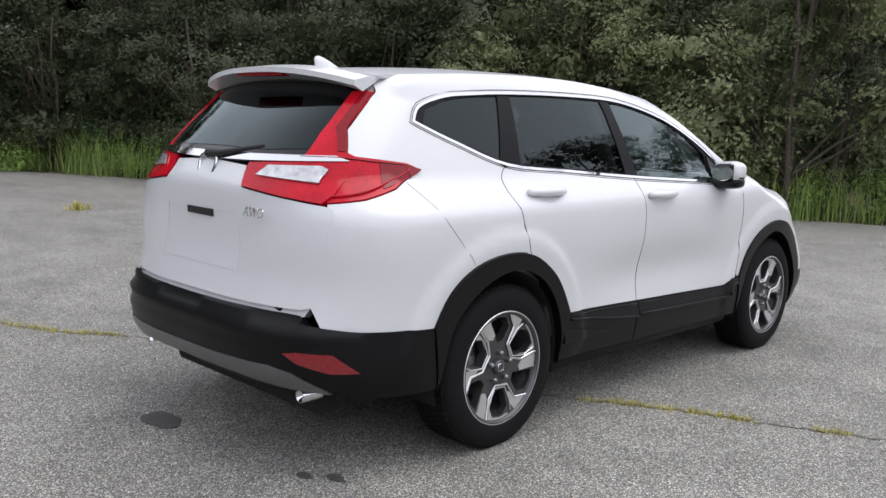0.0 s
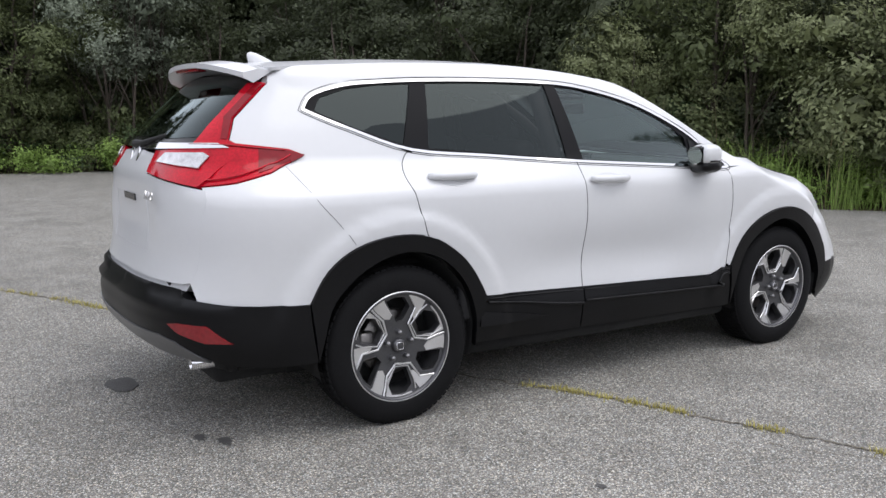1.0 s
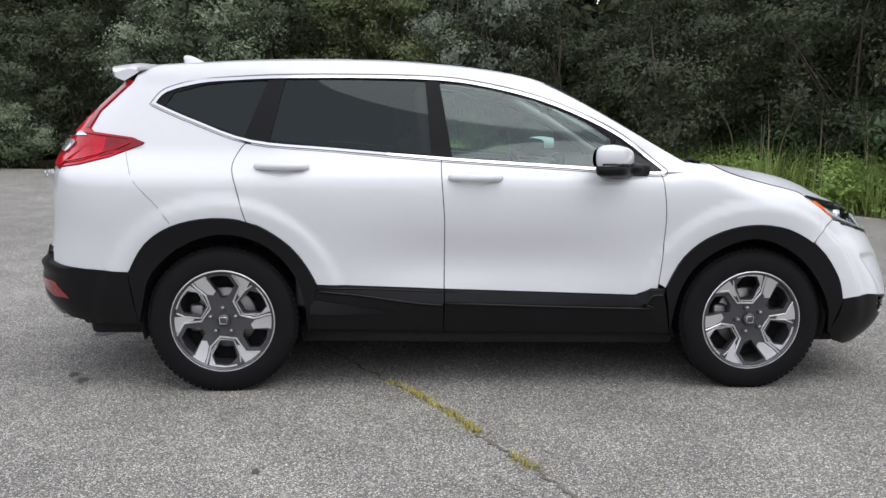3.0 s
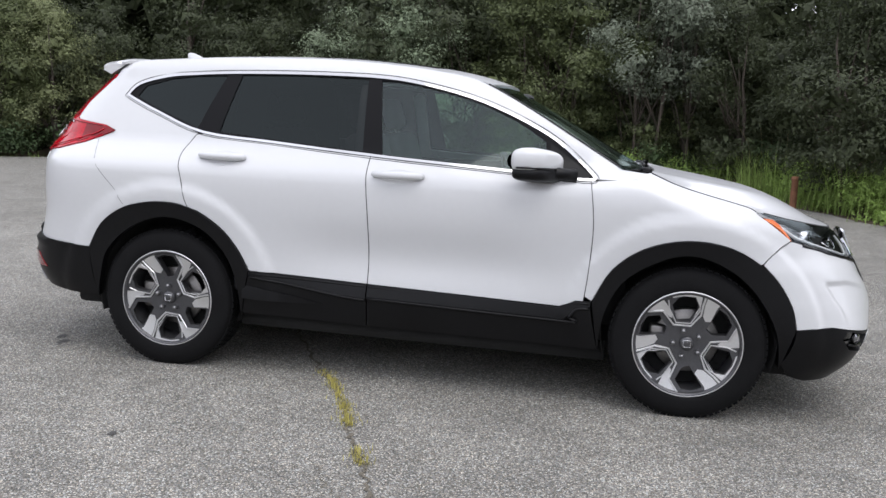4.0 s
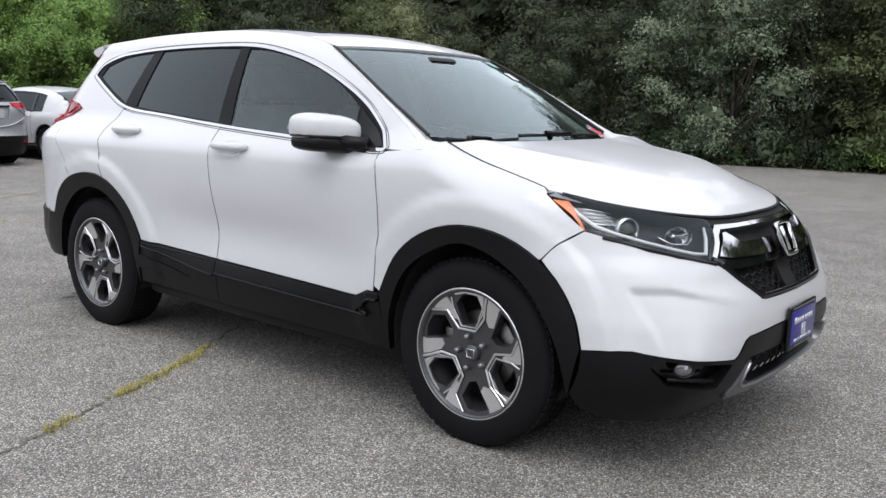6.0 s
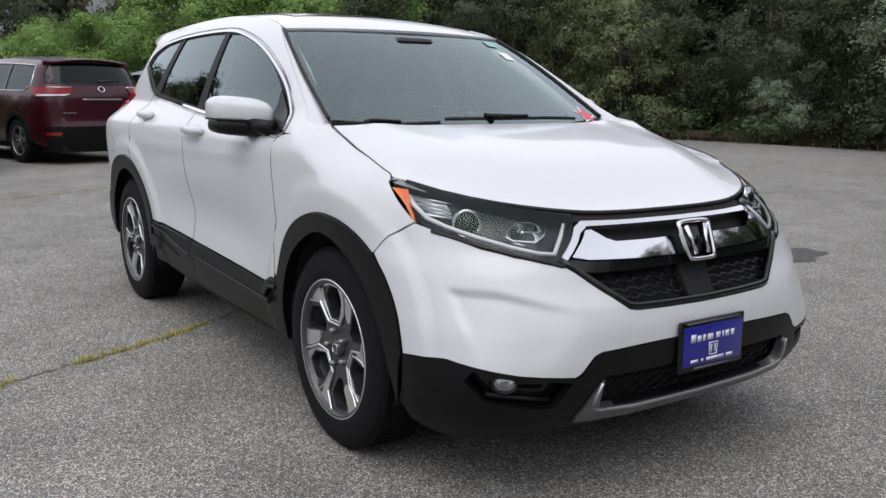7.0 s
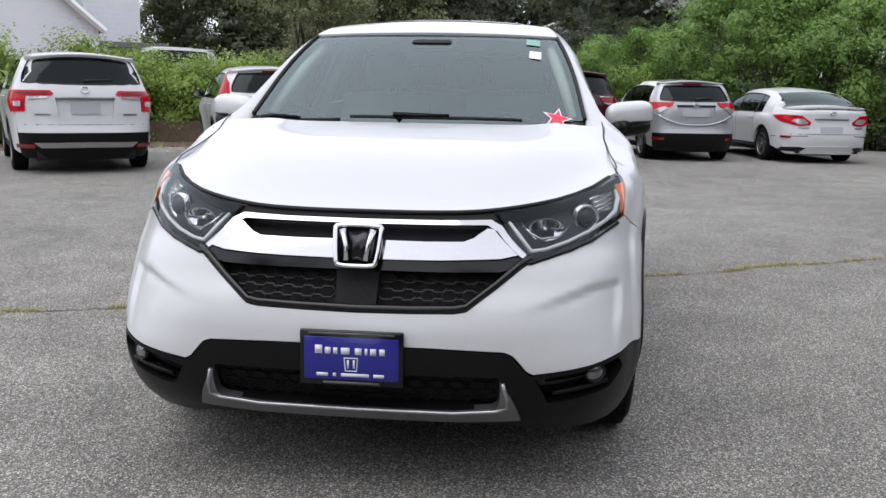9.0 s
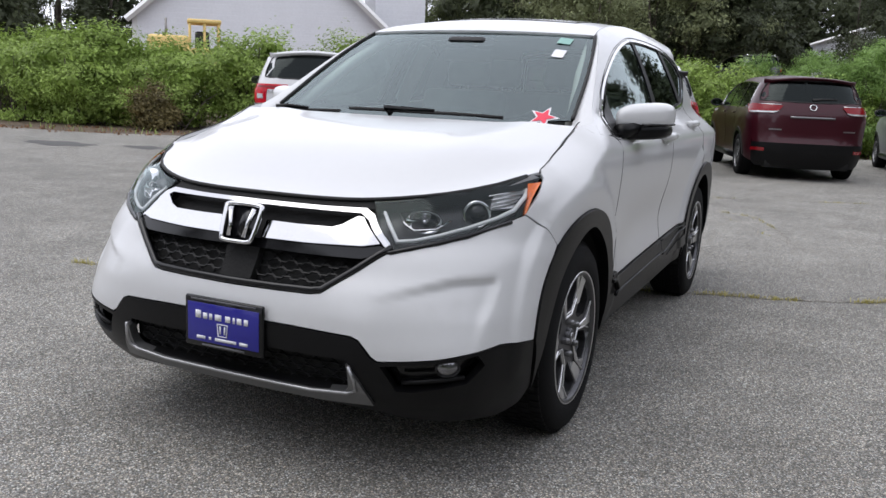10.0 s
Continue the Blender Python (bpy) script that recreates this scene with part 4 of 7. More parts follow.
# ---- the white SUV ----
HERO = Shell(
    width=[(0.15, 0.80), (0.22, 0.845), (0.30, 0.872), (0.42, 0.892), (0.52, 0.895), (0.62, 0.896), (0.75, 0.905), (0.88, 0.917), (0.98, 0.920), (1.06, 0.912), (1.12, 0.893), (1.16, 0.876), (1.25, 0.842), (1.35, 0.800), (1.45, 0.752), (1.52, 0.715), (1.58, 0.682), (1.66, 0.635)],
    nose=[(0.12, 3.34), (0.20, 3.43), (0.30, 3.53), (0.42, 3.575), (0.55, 3.58), (0.63, 3.56), (0.70, 3.52), (0.78, 3.49), (0.867, 3.43), (0.93, 3.33), (1.0, 3.11), (1.06, 2.95), (1.2, 2.7)],
    tail=[(0.25, -0.86), (0.35, -0.93), (0.45, -1.0), (0.6, -1.01), (0.69, -0.985), (0.8, -0.96), (0.95, -0.955), (1.1, -0.935), (1.2, -0.905), (1.27, -0.865), (1.36, -0.78), (1.45, -0.68), (1.52, -0.60), (1.60, -0.50), (1.66, -0.45)],
    roof=[(-0.6, 1.572), (-0.41, 1.600), (-0.17, 1.618), (0.108, 1.635), (0.452, 1.645), (0.836, 1.644), (1.14, 1.625), (1.30, 1.608), (1.453, 1.585), (1.612, 1.547), (1.776, 1.482), (1.942, 1.393), (2.113, 1.296), (2.286, 1.20), (2.38, 1.165), (2.44, 1.148), (2.555, 1.10), (2.69, 1.062), (2.78, 1.04), (2.88, 1.016), (2.93, 0.992), (3.1, 0.95), (3.5, 0.9)],
    axles=(0.0, 2.66), bonnet=2.35,
    nf=[(0.2, 5.5), (0.40, 5.5), (0.545, 4.6), (0.62, 4.0), (0.70, 3.5), (0.80, 2.85), (0.87, 2.7), (1.1, 2.7)],
    pillar=[(-0.8, 0.115), (-0.385, 0.105), (0.1, 0.08), (0.6, 0.06), (1.0, 0.05), (1.3, 0.048), (1.6, 0.055), (1.9, 0.07), (2.1, 0.075), (2.25, 0.06), (2.42, 0.0)],
    bow=[(0.2, 0.09), (0.50, 0.085), (0.62, 0.06), (0.72, 0.03), (0.82, 0.0)],
    roll=[(2.3, 0.09), (2.44, 0.095), (2.555, 0.115), (2.69, 0.11), (2.78, 0.075), (2.88, 0.01), (2.93, 0.0)])

suv = thing("white_suv", "white compact SUV with black cladding and tailgate ajar on asphalt", "car")

# side outlines in (x, z)
DLO_TOP = spline([(-0.365, 1.412), (-0.305, 1.482), (-0.14, 1.530), (0.03, 1.547), (0.25, 1.560), (0.62, 1.568), (1.02, 1.564), (1.26, 1.540), (1.54, 1.479), (1.78, 1.391), (1.995, 1.28), (2.17, 1.135), (2.19, 1.108)], 4)
DLO_LOW = spline([(2.19, 1.108), (2.13, 1.095), (1.75, 1.118), (1.097, 1.154), (0.55, 1.194), (0.135, 1.228), (-0.15, 1.322), (-0.315, 1.388), (-0.365, 1.412)], 4)
GAP_R = spline([(0.128, 1.224), (0.095, 1.215), (0.053, 1.128), (0.076, 1.027), (0.113, 0.892), (0.13, 0.852)], 4)
GAP_M = spline([(1.070, 1.157), (1.069, 1.069), (1.084, 0.871), (1.088, 0.70), (1.088, 0.519)], 4)
GAP_F = spline([(2.165, 1.098), (2.183, 0.969), (2.190, 0.849), (2.180, 0.668), (2.166, 0.526)], 4)
ARCH_R = spline([(-0.443, 0.605), (-0.364, 0.74), (-0.231, 0.832), (-0.047, 0.872), (0.138, 0.854), (0.298, 0.764), (0.393, 0.662), (0.461, 0.545)], 4)
ARCH_RI = spline([(-0.40, 0.34), (-0.378, 0.45), (-0.332, 0.60), (-0.183, 0.735), (0.004, 0.795), (0.19, 0.753), (0.324, 0.636), (0.395, 0.48), (0.415, 0.30)], 4)
ARCH_F = spline([(2.205, 0.53), (2.29, 0.69), (2.43, 0.80), (2.62, 0.852), (2.82, 0.83), (2.995, 0.73), (3.10, 0.59), (3.135, 0.470)], 4)
ARCH_FI = spline([(2.245, 0.29), (2.265, 0.47), (2.34, 0.63), (2.48, 0.735), (2.64, 0.785), (2.81, 0.735), (2.95, 0.62), (3.05, 0.45), (3.08, 0.28)], 4)
LAMP_EDGE = [(-0.475, 1.526), (-0.635, 1.374), (-0.675, 1.285), (-0.655, 1.272), (-0.45, 1.248), (-0.385, 1.222), (-0.40, 1.212), (-0.55, 1.150), (-0.70, 1.112), (-0.813, 1.096)]


A_EDGE = [(1.40, 0.562), (1.475, 0.578), (1.62, 0.616), (1.80, 0.652), (2.00, 0.690), (2.20, 0.716), (2.29, 0.727)]


def ws_z(x, y):
    """Windscreen surface."""
    zc = tab([(1.45, 1.625), (1.60, 1.580), (1.80, 1.487), (2.0, 1.380), (2.2, 1.268), (2.38, 1.168), (2.5, 1.105)], x)
    return (x, y, zc - 0.045 * (abs(y) / 0.65) ** 2.2)


def edge_y(x):
    return tab(A_EDGE, min(x, 2.29)) + max(0.0, x - 2.29) * 0.15


def pillar_z(x):
    """Height of the body side's upper edge: the roof, then the pillar beside the windscreen."""
    return min(tab(HERO.roofline, x), ws_z(x, edge_y(x))[2] + 0.004) if x > 1.42 else tab(HERO.roofline, x)


roof_line = [(x / 20, pillar_z(x / 20)) for x in range(-9, 47)]
for s in (-1, 1):
    S = HERO.side(s)
    # body side: roof rail, pillars and rear quarter in one pressing
    quarter = roof_line + [(2.42, 1.145), (2.42, 1.12), (2.30, 1.108)] + list(reversed(DLO_TOP)) + list(reversed([p for p in DLO_LOW if p[0] < 0.12]))[1:] + GAP_R[1:] + list(reversed([p for p in ARCH_R if p[0] < 0.125])) + [(-0.65, 0.612), (-0.86, 0.622), (-0.875, 0.70), (-0.855, 0.80), (-0.85, 0.95)] + list(reversed(LAMP_EDGE)) + [(-0.465, 1.56)]
    part("body_side", patch(quarter, S, 0.03, 0.001), PAINT, suv)
    rear_door = part("rear_door", patch([p for p in reversed(DLO_LOW) if 0.12 < p[0] < 1.08] + GAP_M + [(0.461, 0.545)] + list(reversed([p for p in ARCH_R if p[0] > 0.14])) + list(reversed(GAP_R)), S, 0.03, 0.0022), PAINT, suv)
    front_door = part("front_door", patch([p for p in reversed(DLO_LOW) if 1.065 < p[0] < 2.17] + GAP_F + [(2.13, 0.526), (2.054, 0.49)] + list(reversed(GAP_M)), S, 0.03, 0.0022), PAINT, suv)
    fender = [(2.168, 1.098), (2.30, 1.112), (2.40, 1.142), (2.438, 1.150)] + spline([(2.445, 1.145), (2.555, 1.10), (2.69, 1.062), (2.88, 1.016), (2.925, 0.995)], 4) + spline([(2.932, 0.985), (3.0, 0.94), (3.088, 0.874)], 3) + spline([(3.085, 0.87), (3.02, 0.825), (2.965, 0.765)], 3) + list(reversed([p for p in ARCH_F if p[0] < 2.96])) + list(reversed(GAP_F))[1:]
    part("front_wing", patch(fender, S, 0.026, 0.0015), PAINT, suv)
    part("bumper_seam", tube([S(x, z) for x, z in spline([(-0.475, 1.175), (-0.40, 1.04), (-0.30, 0.93), (-0.235, 0.845)], 4)], 0.0011, sides=4), SEAL, suv)
    for door, gap in ((rear_door, GAP_R), (front_door, GAP_M), (front_door, GAP_F)):
        part("door_gap", tube([near(S, 0.0008)(x, z) for x, z in gap], 0.0024, sides=5), SEAL, door)
    # wheel arch and sill cladding
    part("arch_cladding", patch(ARCH_R + list(reversed(ARCH_RI)), S, 0.03, 0.001, 0.012, 0.05), PLASTIC, suv, "black textured wheel arch moulding")
    part("arch_cladding", patch(ARCH_F + list(reversed(ARCH_FI)), S, 0.03, 0.001, 0.012, 0.05), PLASTIC, suv, "black textured wheel arch moulding")
    T = surf(lambda x, z, S=S, s=s: Vector(S(x, z)) + Vector((0, s * 0.014 * min(1.0, max(0.0, (0.535 - z) / 0.085)), 0)), S.turn)
    part("door_cladding", patch([(0.462, 0.543), (1.087, 0.518), (1.087, 0.445), (0.9, 0.46), (0.7, 0.49), (0.5, 0.515), (0.455, 0.52)], T, 0.03, 0.002, 0.006, 0.03), PLASTIC, rear_door)
    part("door_cladding", patch([(0.455, 0.52), (0.5, 0.513), (0.7, 0.488), (0.9, 0.458), (1.087, 0.443), (1.087, 0.30), (0.415, 0.315)], S, 0.03, 0.002, 0.004, 0.03), PLASTIC, rear_door)
    part("door_cladding", patch([(1.09, 0.518), (2.052, 0.489), (2.13, 0.528), (2.203, 0.53), (2.2, 0.50), (2.14, 0.49), (2.075, 0.43), (1.09, 0.455)], T, 0.03, 0.002, 0.006, 0.03), PLASTIC, front_door)
    part("door_cladding", patch([(1.09, 0.453), (2.075, 0.428), (2.14, 0.488), (2.2, 0.498), (2.245, 0.29), (1.09, 0.30)], S, 0.03, 0.002, 0.005, 0.03), PLASTIC, front_door)
    for door, top_l, low_l in ((rear_door, [(0.475, 0.530), (1.083, 0.505)], [(0.47, 0.512), (0.7, 0.484), (0.9, 0.456), (1.083, 0.440)]), (front_door, [(1.094, 0.505), (2.046, 0.476), (2.122, 0.515), (2.19, 0.517)], [(1.094, 0.450), (2.062, 0.424), (2.10, 0.446), (2.135, 0.486), (2.19, 0.492)])):
        part("cladding_lip", tube([Vector(near(S, -0.0085)(x, z)) for x, z in spline(top_l, 6)], 0.0045, sides=6), PLASTIC, door)
        part("cladding_ridge", tube([Vector(near(T, -0.006)(x, z)) for x, z in spline(low_l, 6)], 0.0075, sides=6), PLASTIC, door)
    part("sill_flare", patch([(0.43, 0.47), (0.55, 0.452), (0.72, 0.425), (0.86, 0.398), (0.70, 0.392), (0.52, 0.395), (0.425, 0.40)], surf(lambda x, z, S=S, s=s: Vector(S(x, z)) + Vector((0, s * (0.007 + 0.016 * min(1.0, max(0.0, (0.47 - z) / 0.07)) * min(1.0, max(0.0, (0.86 - x) / 0.35))), 0)), S.turn), 0.03, 0, 0, 0.012), PLASTIC, rear_door)
    part("sill", tube([(0.38, s * 0.76, 0.275), (1.3, s * 0.77, 0.268), (2.28, s * 0.76, 0.26)], 0.05, sides=10), DARK, suv)
    # side glass: bright surround, pillars and panes
    ring = DLO_TOP[:-1] + DLO_LOW[:-1]
    part("window_chrome", patch(shrink(ring, 0.001), S, 0.05, 0, 0.004, 0.008, holes=[shrink(ring, 0.013)]), CHROME, suv, "chrome side window surround")
    part("window_gap", tube([Vector(near(S, -0.001)(x, z)) for x, z in shrink(ring, -0.008)], 0.0016, sides=4, closed=True), SEAL, suv)

    q_glass = [(-0.30, 1.412), (-0.262, 1.470), (-0.12, 1.512), (0.03, 1.531), (0.205, 1.540), (0.098, 1.258), (-0.13, 1.338), (-0.275, 1.398)]
    r_glass = [(0.29, 1.547), (0.60, 1.553), (0.995, 1.5485), (1.022, 1.181), (0.55, 1.216), (0.225, 1.242)]
    f_glass = spline([(1.065, 1.543), (1.25, 1.527), (1.54, 1.461), (1.775, 1.370), (1.93, 1.275)], 4) + [(1.95, 1.124), (1.125, 1.172)]
    inner_ring = shrink(ring, 0.0125)
    part("window_frame", patch(inner_ring, near(S, 0.003), 0.04, flange=0.02, holes=[q_glass, r_glass, f_glass]), PILLAR, suv, "black window pillars and frame")
    for nm, o, gm in (("quarter_window", q_glass, GLASS_DARK), ("rear_door_window", r_glass, GLASS_DARK), ("front_door_window", f_glass, GLASS_DOOR)):
        g = part(nm, patch(shrink(o, -0.004), near(S, 0.008), 0.06, flange=0), gm, suv, "dark tinted privacy glass" if gm == GLASS_DARK else "lightly tinted clear glass")
        g.visible_shadow = False
    # handles
    for door, x0, z0 in ((rear_door, 0.167, 1.116), (front_door, 1.107, 1.072)):
        cup = [(x0 + 0.127 + 0.085 * math.cos(t), z0 - 0.006 + 0.036 * math.sin(t)) for t in [2 * math.pi * i / 20 for i in range(20)]]
        part("handle_cup", patch(cup, surf(lambda u, v, S=S, s=s, x0=x0, z0=z0: Vector(S(u, v)) + Vector((0, s * (0.002 - 0.022 * max(0.0, 1 - ((u - x0 - 0.127) / 0.085) ** 2 - ((v - z0 + 0.006) / 0.036) ** 2)), 0)), S.turn), 0.012, flange=0.004), PAINT, door)
        pts = [(x0, 0.004), (x0 + 0.015, 0.018), (x0 + 0.07, 0.034), (x0 + 0.127, 0.038), (x0 + 0.185, 0.034), (x0 + 0.235, 0.02), (x0 + 0.254, 0.006)]
        part("handle", tube([Vector(S(x, z0)) + Vector((0, s * d, 0.004)) for x, d in pts], [0.013, 0.018, 0.020, 0.021, 0.021, 0.019, 0.012], sides=10, flat=0.95), PAINT, door)
    # mirror
    mirror = new("door_mirror")
    mirror.parent = suv
    bm = bmesh.new()
    bmesh.ops.create_uvsphere(bm, u_segments=28, v_segments=16, radius=1)
    for v in bm.verts:
        c = v.co
        p = Vector([math.copysign(abs(a) ** 0.62, a) for a in c])
        back = 1.0 if p.x < 0 else 0.92
        taper = 1.0 - 0.18 * max(0, p.x)
        v.co = Vector((1.905 + p.x * 0.088 * back, s * 0.957 + p.y * 0.128, 1.178 + p.z * 0.064 * taper + 0.010 * (p.y * s)))
    shell = bm.copy()
    bmesh.ops.scale(shell, vec=(0.985, 0.985, 0.985), verts=shell.verts, space=Matrix.Translation((-1.905, -s * 0.957, -1.178)))
    def swept(b):
        for v in b.verts:
            v.co.x -= 0.45 * (abs(v.co.y) - 0.957) - 0.01
            v.co.y = s * (0.829 + 0.88 * (abs(v.co.y) - 0.829))
        return b
    swept(shell)
    part("mirror_housing", shell, GLOSS_BLACK, mirror, "black housing round the mirror glass")
    bmesh.ops.delete(bm, geom=[v for v in bm.verts if v.co.x < 1.828], context="VERTS")
    part("mirror_cap", swept(bm), PAINT, mirror)
    bm = bmesh.new()
    bmesh.ops.create_uvsphere(bm, u_segments=24, v_segments=12, radius=1)
    for v in bm.verts:
        p = Vector([math.copysign(abs(a) ** 0.6, a) for a in v.co])
        v.co = Vector((1.905 + p.x * 0.086, s * 0.952 + p.y * 0.124, 1.118 + p.z * 0.036 + 0.008 * (p.y * s)))
    part("mirror_base", swept(bm), PLASTIC, mirror)
    part("mirror_arm", tube([(1.96, s * 0.93, 1.135), (2.02, s * 0.895, 1.125), (2.09, s * 0.872, 1.118)], [0.032, 0.03, 0.034], sides=10), PLASTIC, mirror)
    part("mirror_sail", patch([(1.955, 1.12), (1.955, 1.265), (2.165, 1.118), (2.12, 1.105)], near(S, -0.004), 0.05), PLASTIC, mirror)
    part("mirror_signal", swept(tube([(1.870, s * 1.080, 1.152), (1.915, s * 1.084, 1.153), (1.962, s * 1.062, 1.152), (1.985, s * 1.02, 1.150), (1.992, s * 0.96, 1.148)], 0.0048, sides=8)), GLOSS_BLACK, mirror)
    mg = bmesh.new()
    vs = [mg.verts.new((1.8145, s * (0.955 + 0.104 * math.cos(t)), 1.180 + 0.048 * math.sin(t))) for t in [2 * math.pi * i / 24 for i in range(24)]]
    mg.faces.new(vs if s < 0 else list(reversed(vs)))
    part("mirror_glass", swept(mg), CHROME, mirror, "silvered mirror glass")
    # wheels and their housings
    for ax in (0.0, 2.66):
        alloy_wheel(suv, ax, s, spin=55.0 if ax < 1 else 0.0)
        arch = lathe([(0.36, 0.0), (0.40, 0.02), (0.405, 0.30)], 40)
        shift(arch, Matrix.Translation((ax, s * 0.58, 0.385)) @ (Matrix() if s > 0 else Matrix.Diagonal((1, -1, 1, 1))))
        for v in list(arch.verts):
            if v.co.z < 0.22:
                arch.verts.remove(v)
        part("wheel_housing", arch, DARK, suv)
        part("housing_wall", box(ax - 0.42, ax + 0.42, min(s * 0.56, s * 0.58), max(s * 0.56, s * 0.58), 0.22, 0.80), DARK, suv)
    # tail lamp
    lamp = part("tail_lamp", patch(LAMP_EDGE + [(-0.822, 1.10), (-0.822, 1.20), (-0.798, 1.262), (-0.715, 1.352), (-0.602, 1.46), (-0.535, 1.525), (-0.505, 1.53)], S, 0.03, 0.002, 0.006, 0.03), RED_GLASS, suv, "tall L-shaped red tail lamp")
    part("lamp_band", patch([(-0.488, 1.520), (-0.640, 1.373), (-0.680, 1.287), (-0.702, 1.287), (-0.663, 1.377), (-0.512, 1.520)], S, 0.03, 0, 0.009, 0.004), RED_DEEP, lamp)
    part("lamp_band", patch([(-0.575, 1.248), (-0.455, 1.238), (-0.405, 1.221), (-0.42, 1.212), (-0.54, 1.165), (-0.60, 1.148), (-0.585, 1.19)], S, 0.03, 0, 0.009, 0.004), RED_DEEP, lamp)
    part("lamp_tip", patch([(-0.47, 1.243), (-0.43, 1.233), (-0.387, 1.221), (-0.40, 1.212), (-0.45, 1.192)], S, 0.03, 0, 0.0105, 0.004), RED_DEEP, lamp)
    part("lamp_line", tube([Vector(near(S, -0.012)(x, z)) for x, z in spline([(-0.79, 1.118), (-0.70, 1.132), (-0.60, 1.160), (-0.50, 1.197), (-0.45, 1.222)], 4)], 0.004, sides=5), RED_GLASS, lamp)
    part("lamp_line", tube([Vector(near(S, -0.010)(x, z)) for x, z in spline([(-0.80, 1.262), (-0.70, 1.262), (-0.60, 1.252), (-0.47, 1.240)], 4)], 0.003, sides=5), RED_DEEP, lamp)
    part("reversing_lens", patch([(-0.812, 1.222), (-0.817, 1.185), (-0.795, 1.178), (-0.772, 1.19), (-0.772, 1.215)], S, 0.03, 0, 0.010, 0.006), LENS_WHITE, lamp, "clear reversing lens")

# roof, hood, windscreen, tailgate opening
def roof_w(x):
    return HERO.w(x, tab(HERO.roofline, x))


R = HERO.roof()
xs = [-0.46 + 0.05 * i for i in range(41)]
xs = [x for x in xs if x < 1.60]
front_edge = [(1.622 + 0.062 * (1 - (y / 0.60) ** 2), y) for y in [0.60 - 0.12 * i for i in range(11)]]
part("roof", patch([(x, -min(roof_w(x), edge_y(max(x, 1.40)) + (0.2 if x < 1.40 else 0))) for x in xs] + [(x, y) for x, y in reversed(front_edge)] + [(x, min(roof_w(x), edge_y(max(x, 1.40)) + (0.2 if x < 1.40 else 0))) for x in reversed(xs)], R, 0.07, 0.0), PAINT, suv)
part("sunroof", patch([(0.62, -0.40), (1.30, -0.41), (1.345, -0.2), (1.355, 0.0), (1.345, 0.2), (1.30, 0.41), (0.62, 0.40)], R, 0.08, 0, 0.003, 0.01), GLOSS_BLACK, suv, "dark glass sunroof panel")
part("antenna_fin", shift(lathe([(0.0005, 1.0), (0.25, 0.93), (0.5, 0.7), (0.75, 0.35), (1.0, 0.0)], 20, "z"), Matrix(((0.085, 0, -0.075, -0.26), (0, 0.030, 0, 0), (0, 0, 0.066, 1.63), (0, 0, 0, 1)))), PAINT, suv)

WS = surf(ws_z, 1)
G_EDGE = [(1.605, 0.602)] + A_EDGE[3:]
base = [(2.29 + 0.17 * (1 - (y / 0.727) ** 2), y) for y in [0.727 - 0.1454 * i for i in range(1, 10)]]
glass_o = [(x, y) for x, y in G_EDGE] + base + [(x, -y) for x, y in reversed(G_EDGE)] + [(1.605 + 0.062 * (1 - (y / 0.60) ** 2), y) for y in [-0.602 + 0.1204 * i for i in range(1, 10)]]
ws = part("windscreen", patch(glass_o, WS, 0.03, 0.0, 0, 0), GLASS_SCREEN, suv, "wide clear windscreen")
ws.visible_shadow = False
frit = shrink(glass_o, 0.035)
part("windscreen_frit", patch(glass_o, near(WS, 0.006), 0.03, 0, 0, 0, holes=[frit]), GLOSS_BLACK, suv, "black ceramic border of the windscreen")
part("sensor_frit", patch([(1.675, -0.15), (1.682, 0.0), (1.675, 0.15), (1.745, 0.115), (1.775, 0.08), (1.775, -0.08), (1.745, -0.115)], near(WS, 0.006), 0.03, 0, 0, 0), GLOSS_BLACK, suv, "black sensor patch at the top of the windscreen")
HOOD_SEAM = spline([(2.40, 1.158), (2.445, 1.147), (2.555, 1.101), (2.69, 1.063), (2.88, 1.017), (2.925, 0.996)], 3)
for s in (-1, 1):
    # pillar between windscreen and door
    rows = []
    bm = bmesh.new()
    n = 16
    for i in range(n + 1):
        x = 1.42 + (2.42 - 1.42) * i / n
        zr = pillar_z(x)
        o = Vector((x, s * HERO.w(x, zr), zr))
        ya = min(edge_y(x), HERO.w(x, zr) - 0.002)
        inn = Vector(ws_z(x, s * ya)) if x > 1.60 else Vector(R(x, s * ya))
        mid = (o + inn) / 2 + Vector((0, 0, 0.003))
        rows.append([bm.verts.new(p) for p in (o, mid, inn, inn + Vector((0, 0, -0.03)))])
    for a, b in zip(rows, rows[1:]):
        for j in range(3):
            bm.faces.new((a[j], a[j + 1], b[j + 1], b[j]) if s < 0 else (b[j], b[j + 1], a[j + 1], a[j]))
    part("pillar_skin", bm, PAINT, suv)
    part("hood_gap", tube([HERO.side(s)(x, z) for x, z in HOOD_SEAM], 0.0022, sides=5), SEAL, suv)
    part("pillar_trim", tube([Vector(ws_z(x, s * (y - 0.004))) + Vector((0, 0, 0.004)) for x, y in spline([(1.612, 0.606)] + A_EDGE[3:], 4)], 0.0075, sides=8), SEAL, suv)

HOOD_LINE = spline([(2.445, 1.145), (2.555, 1.10), (2.69, 1.062), (2.88, 1.016), (2.925, 0.995)], 3)
HOOD_EDGE = [(x, HERO.half(x, z) - 0.002) for x, z in HOOD_LINE]


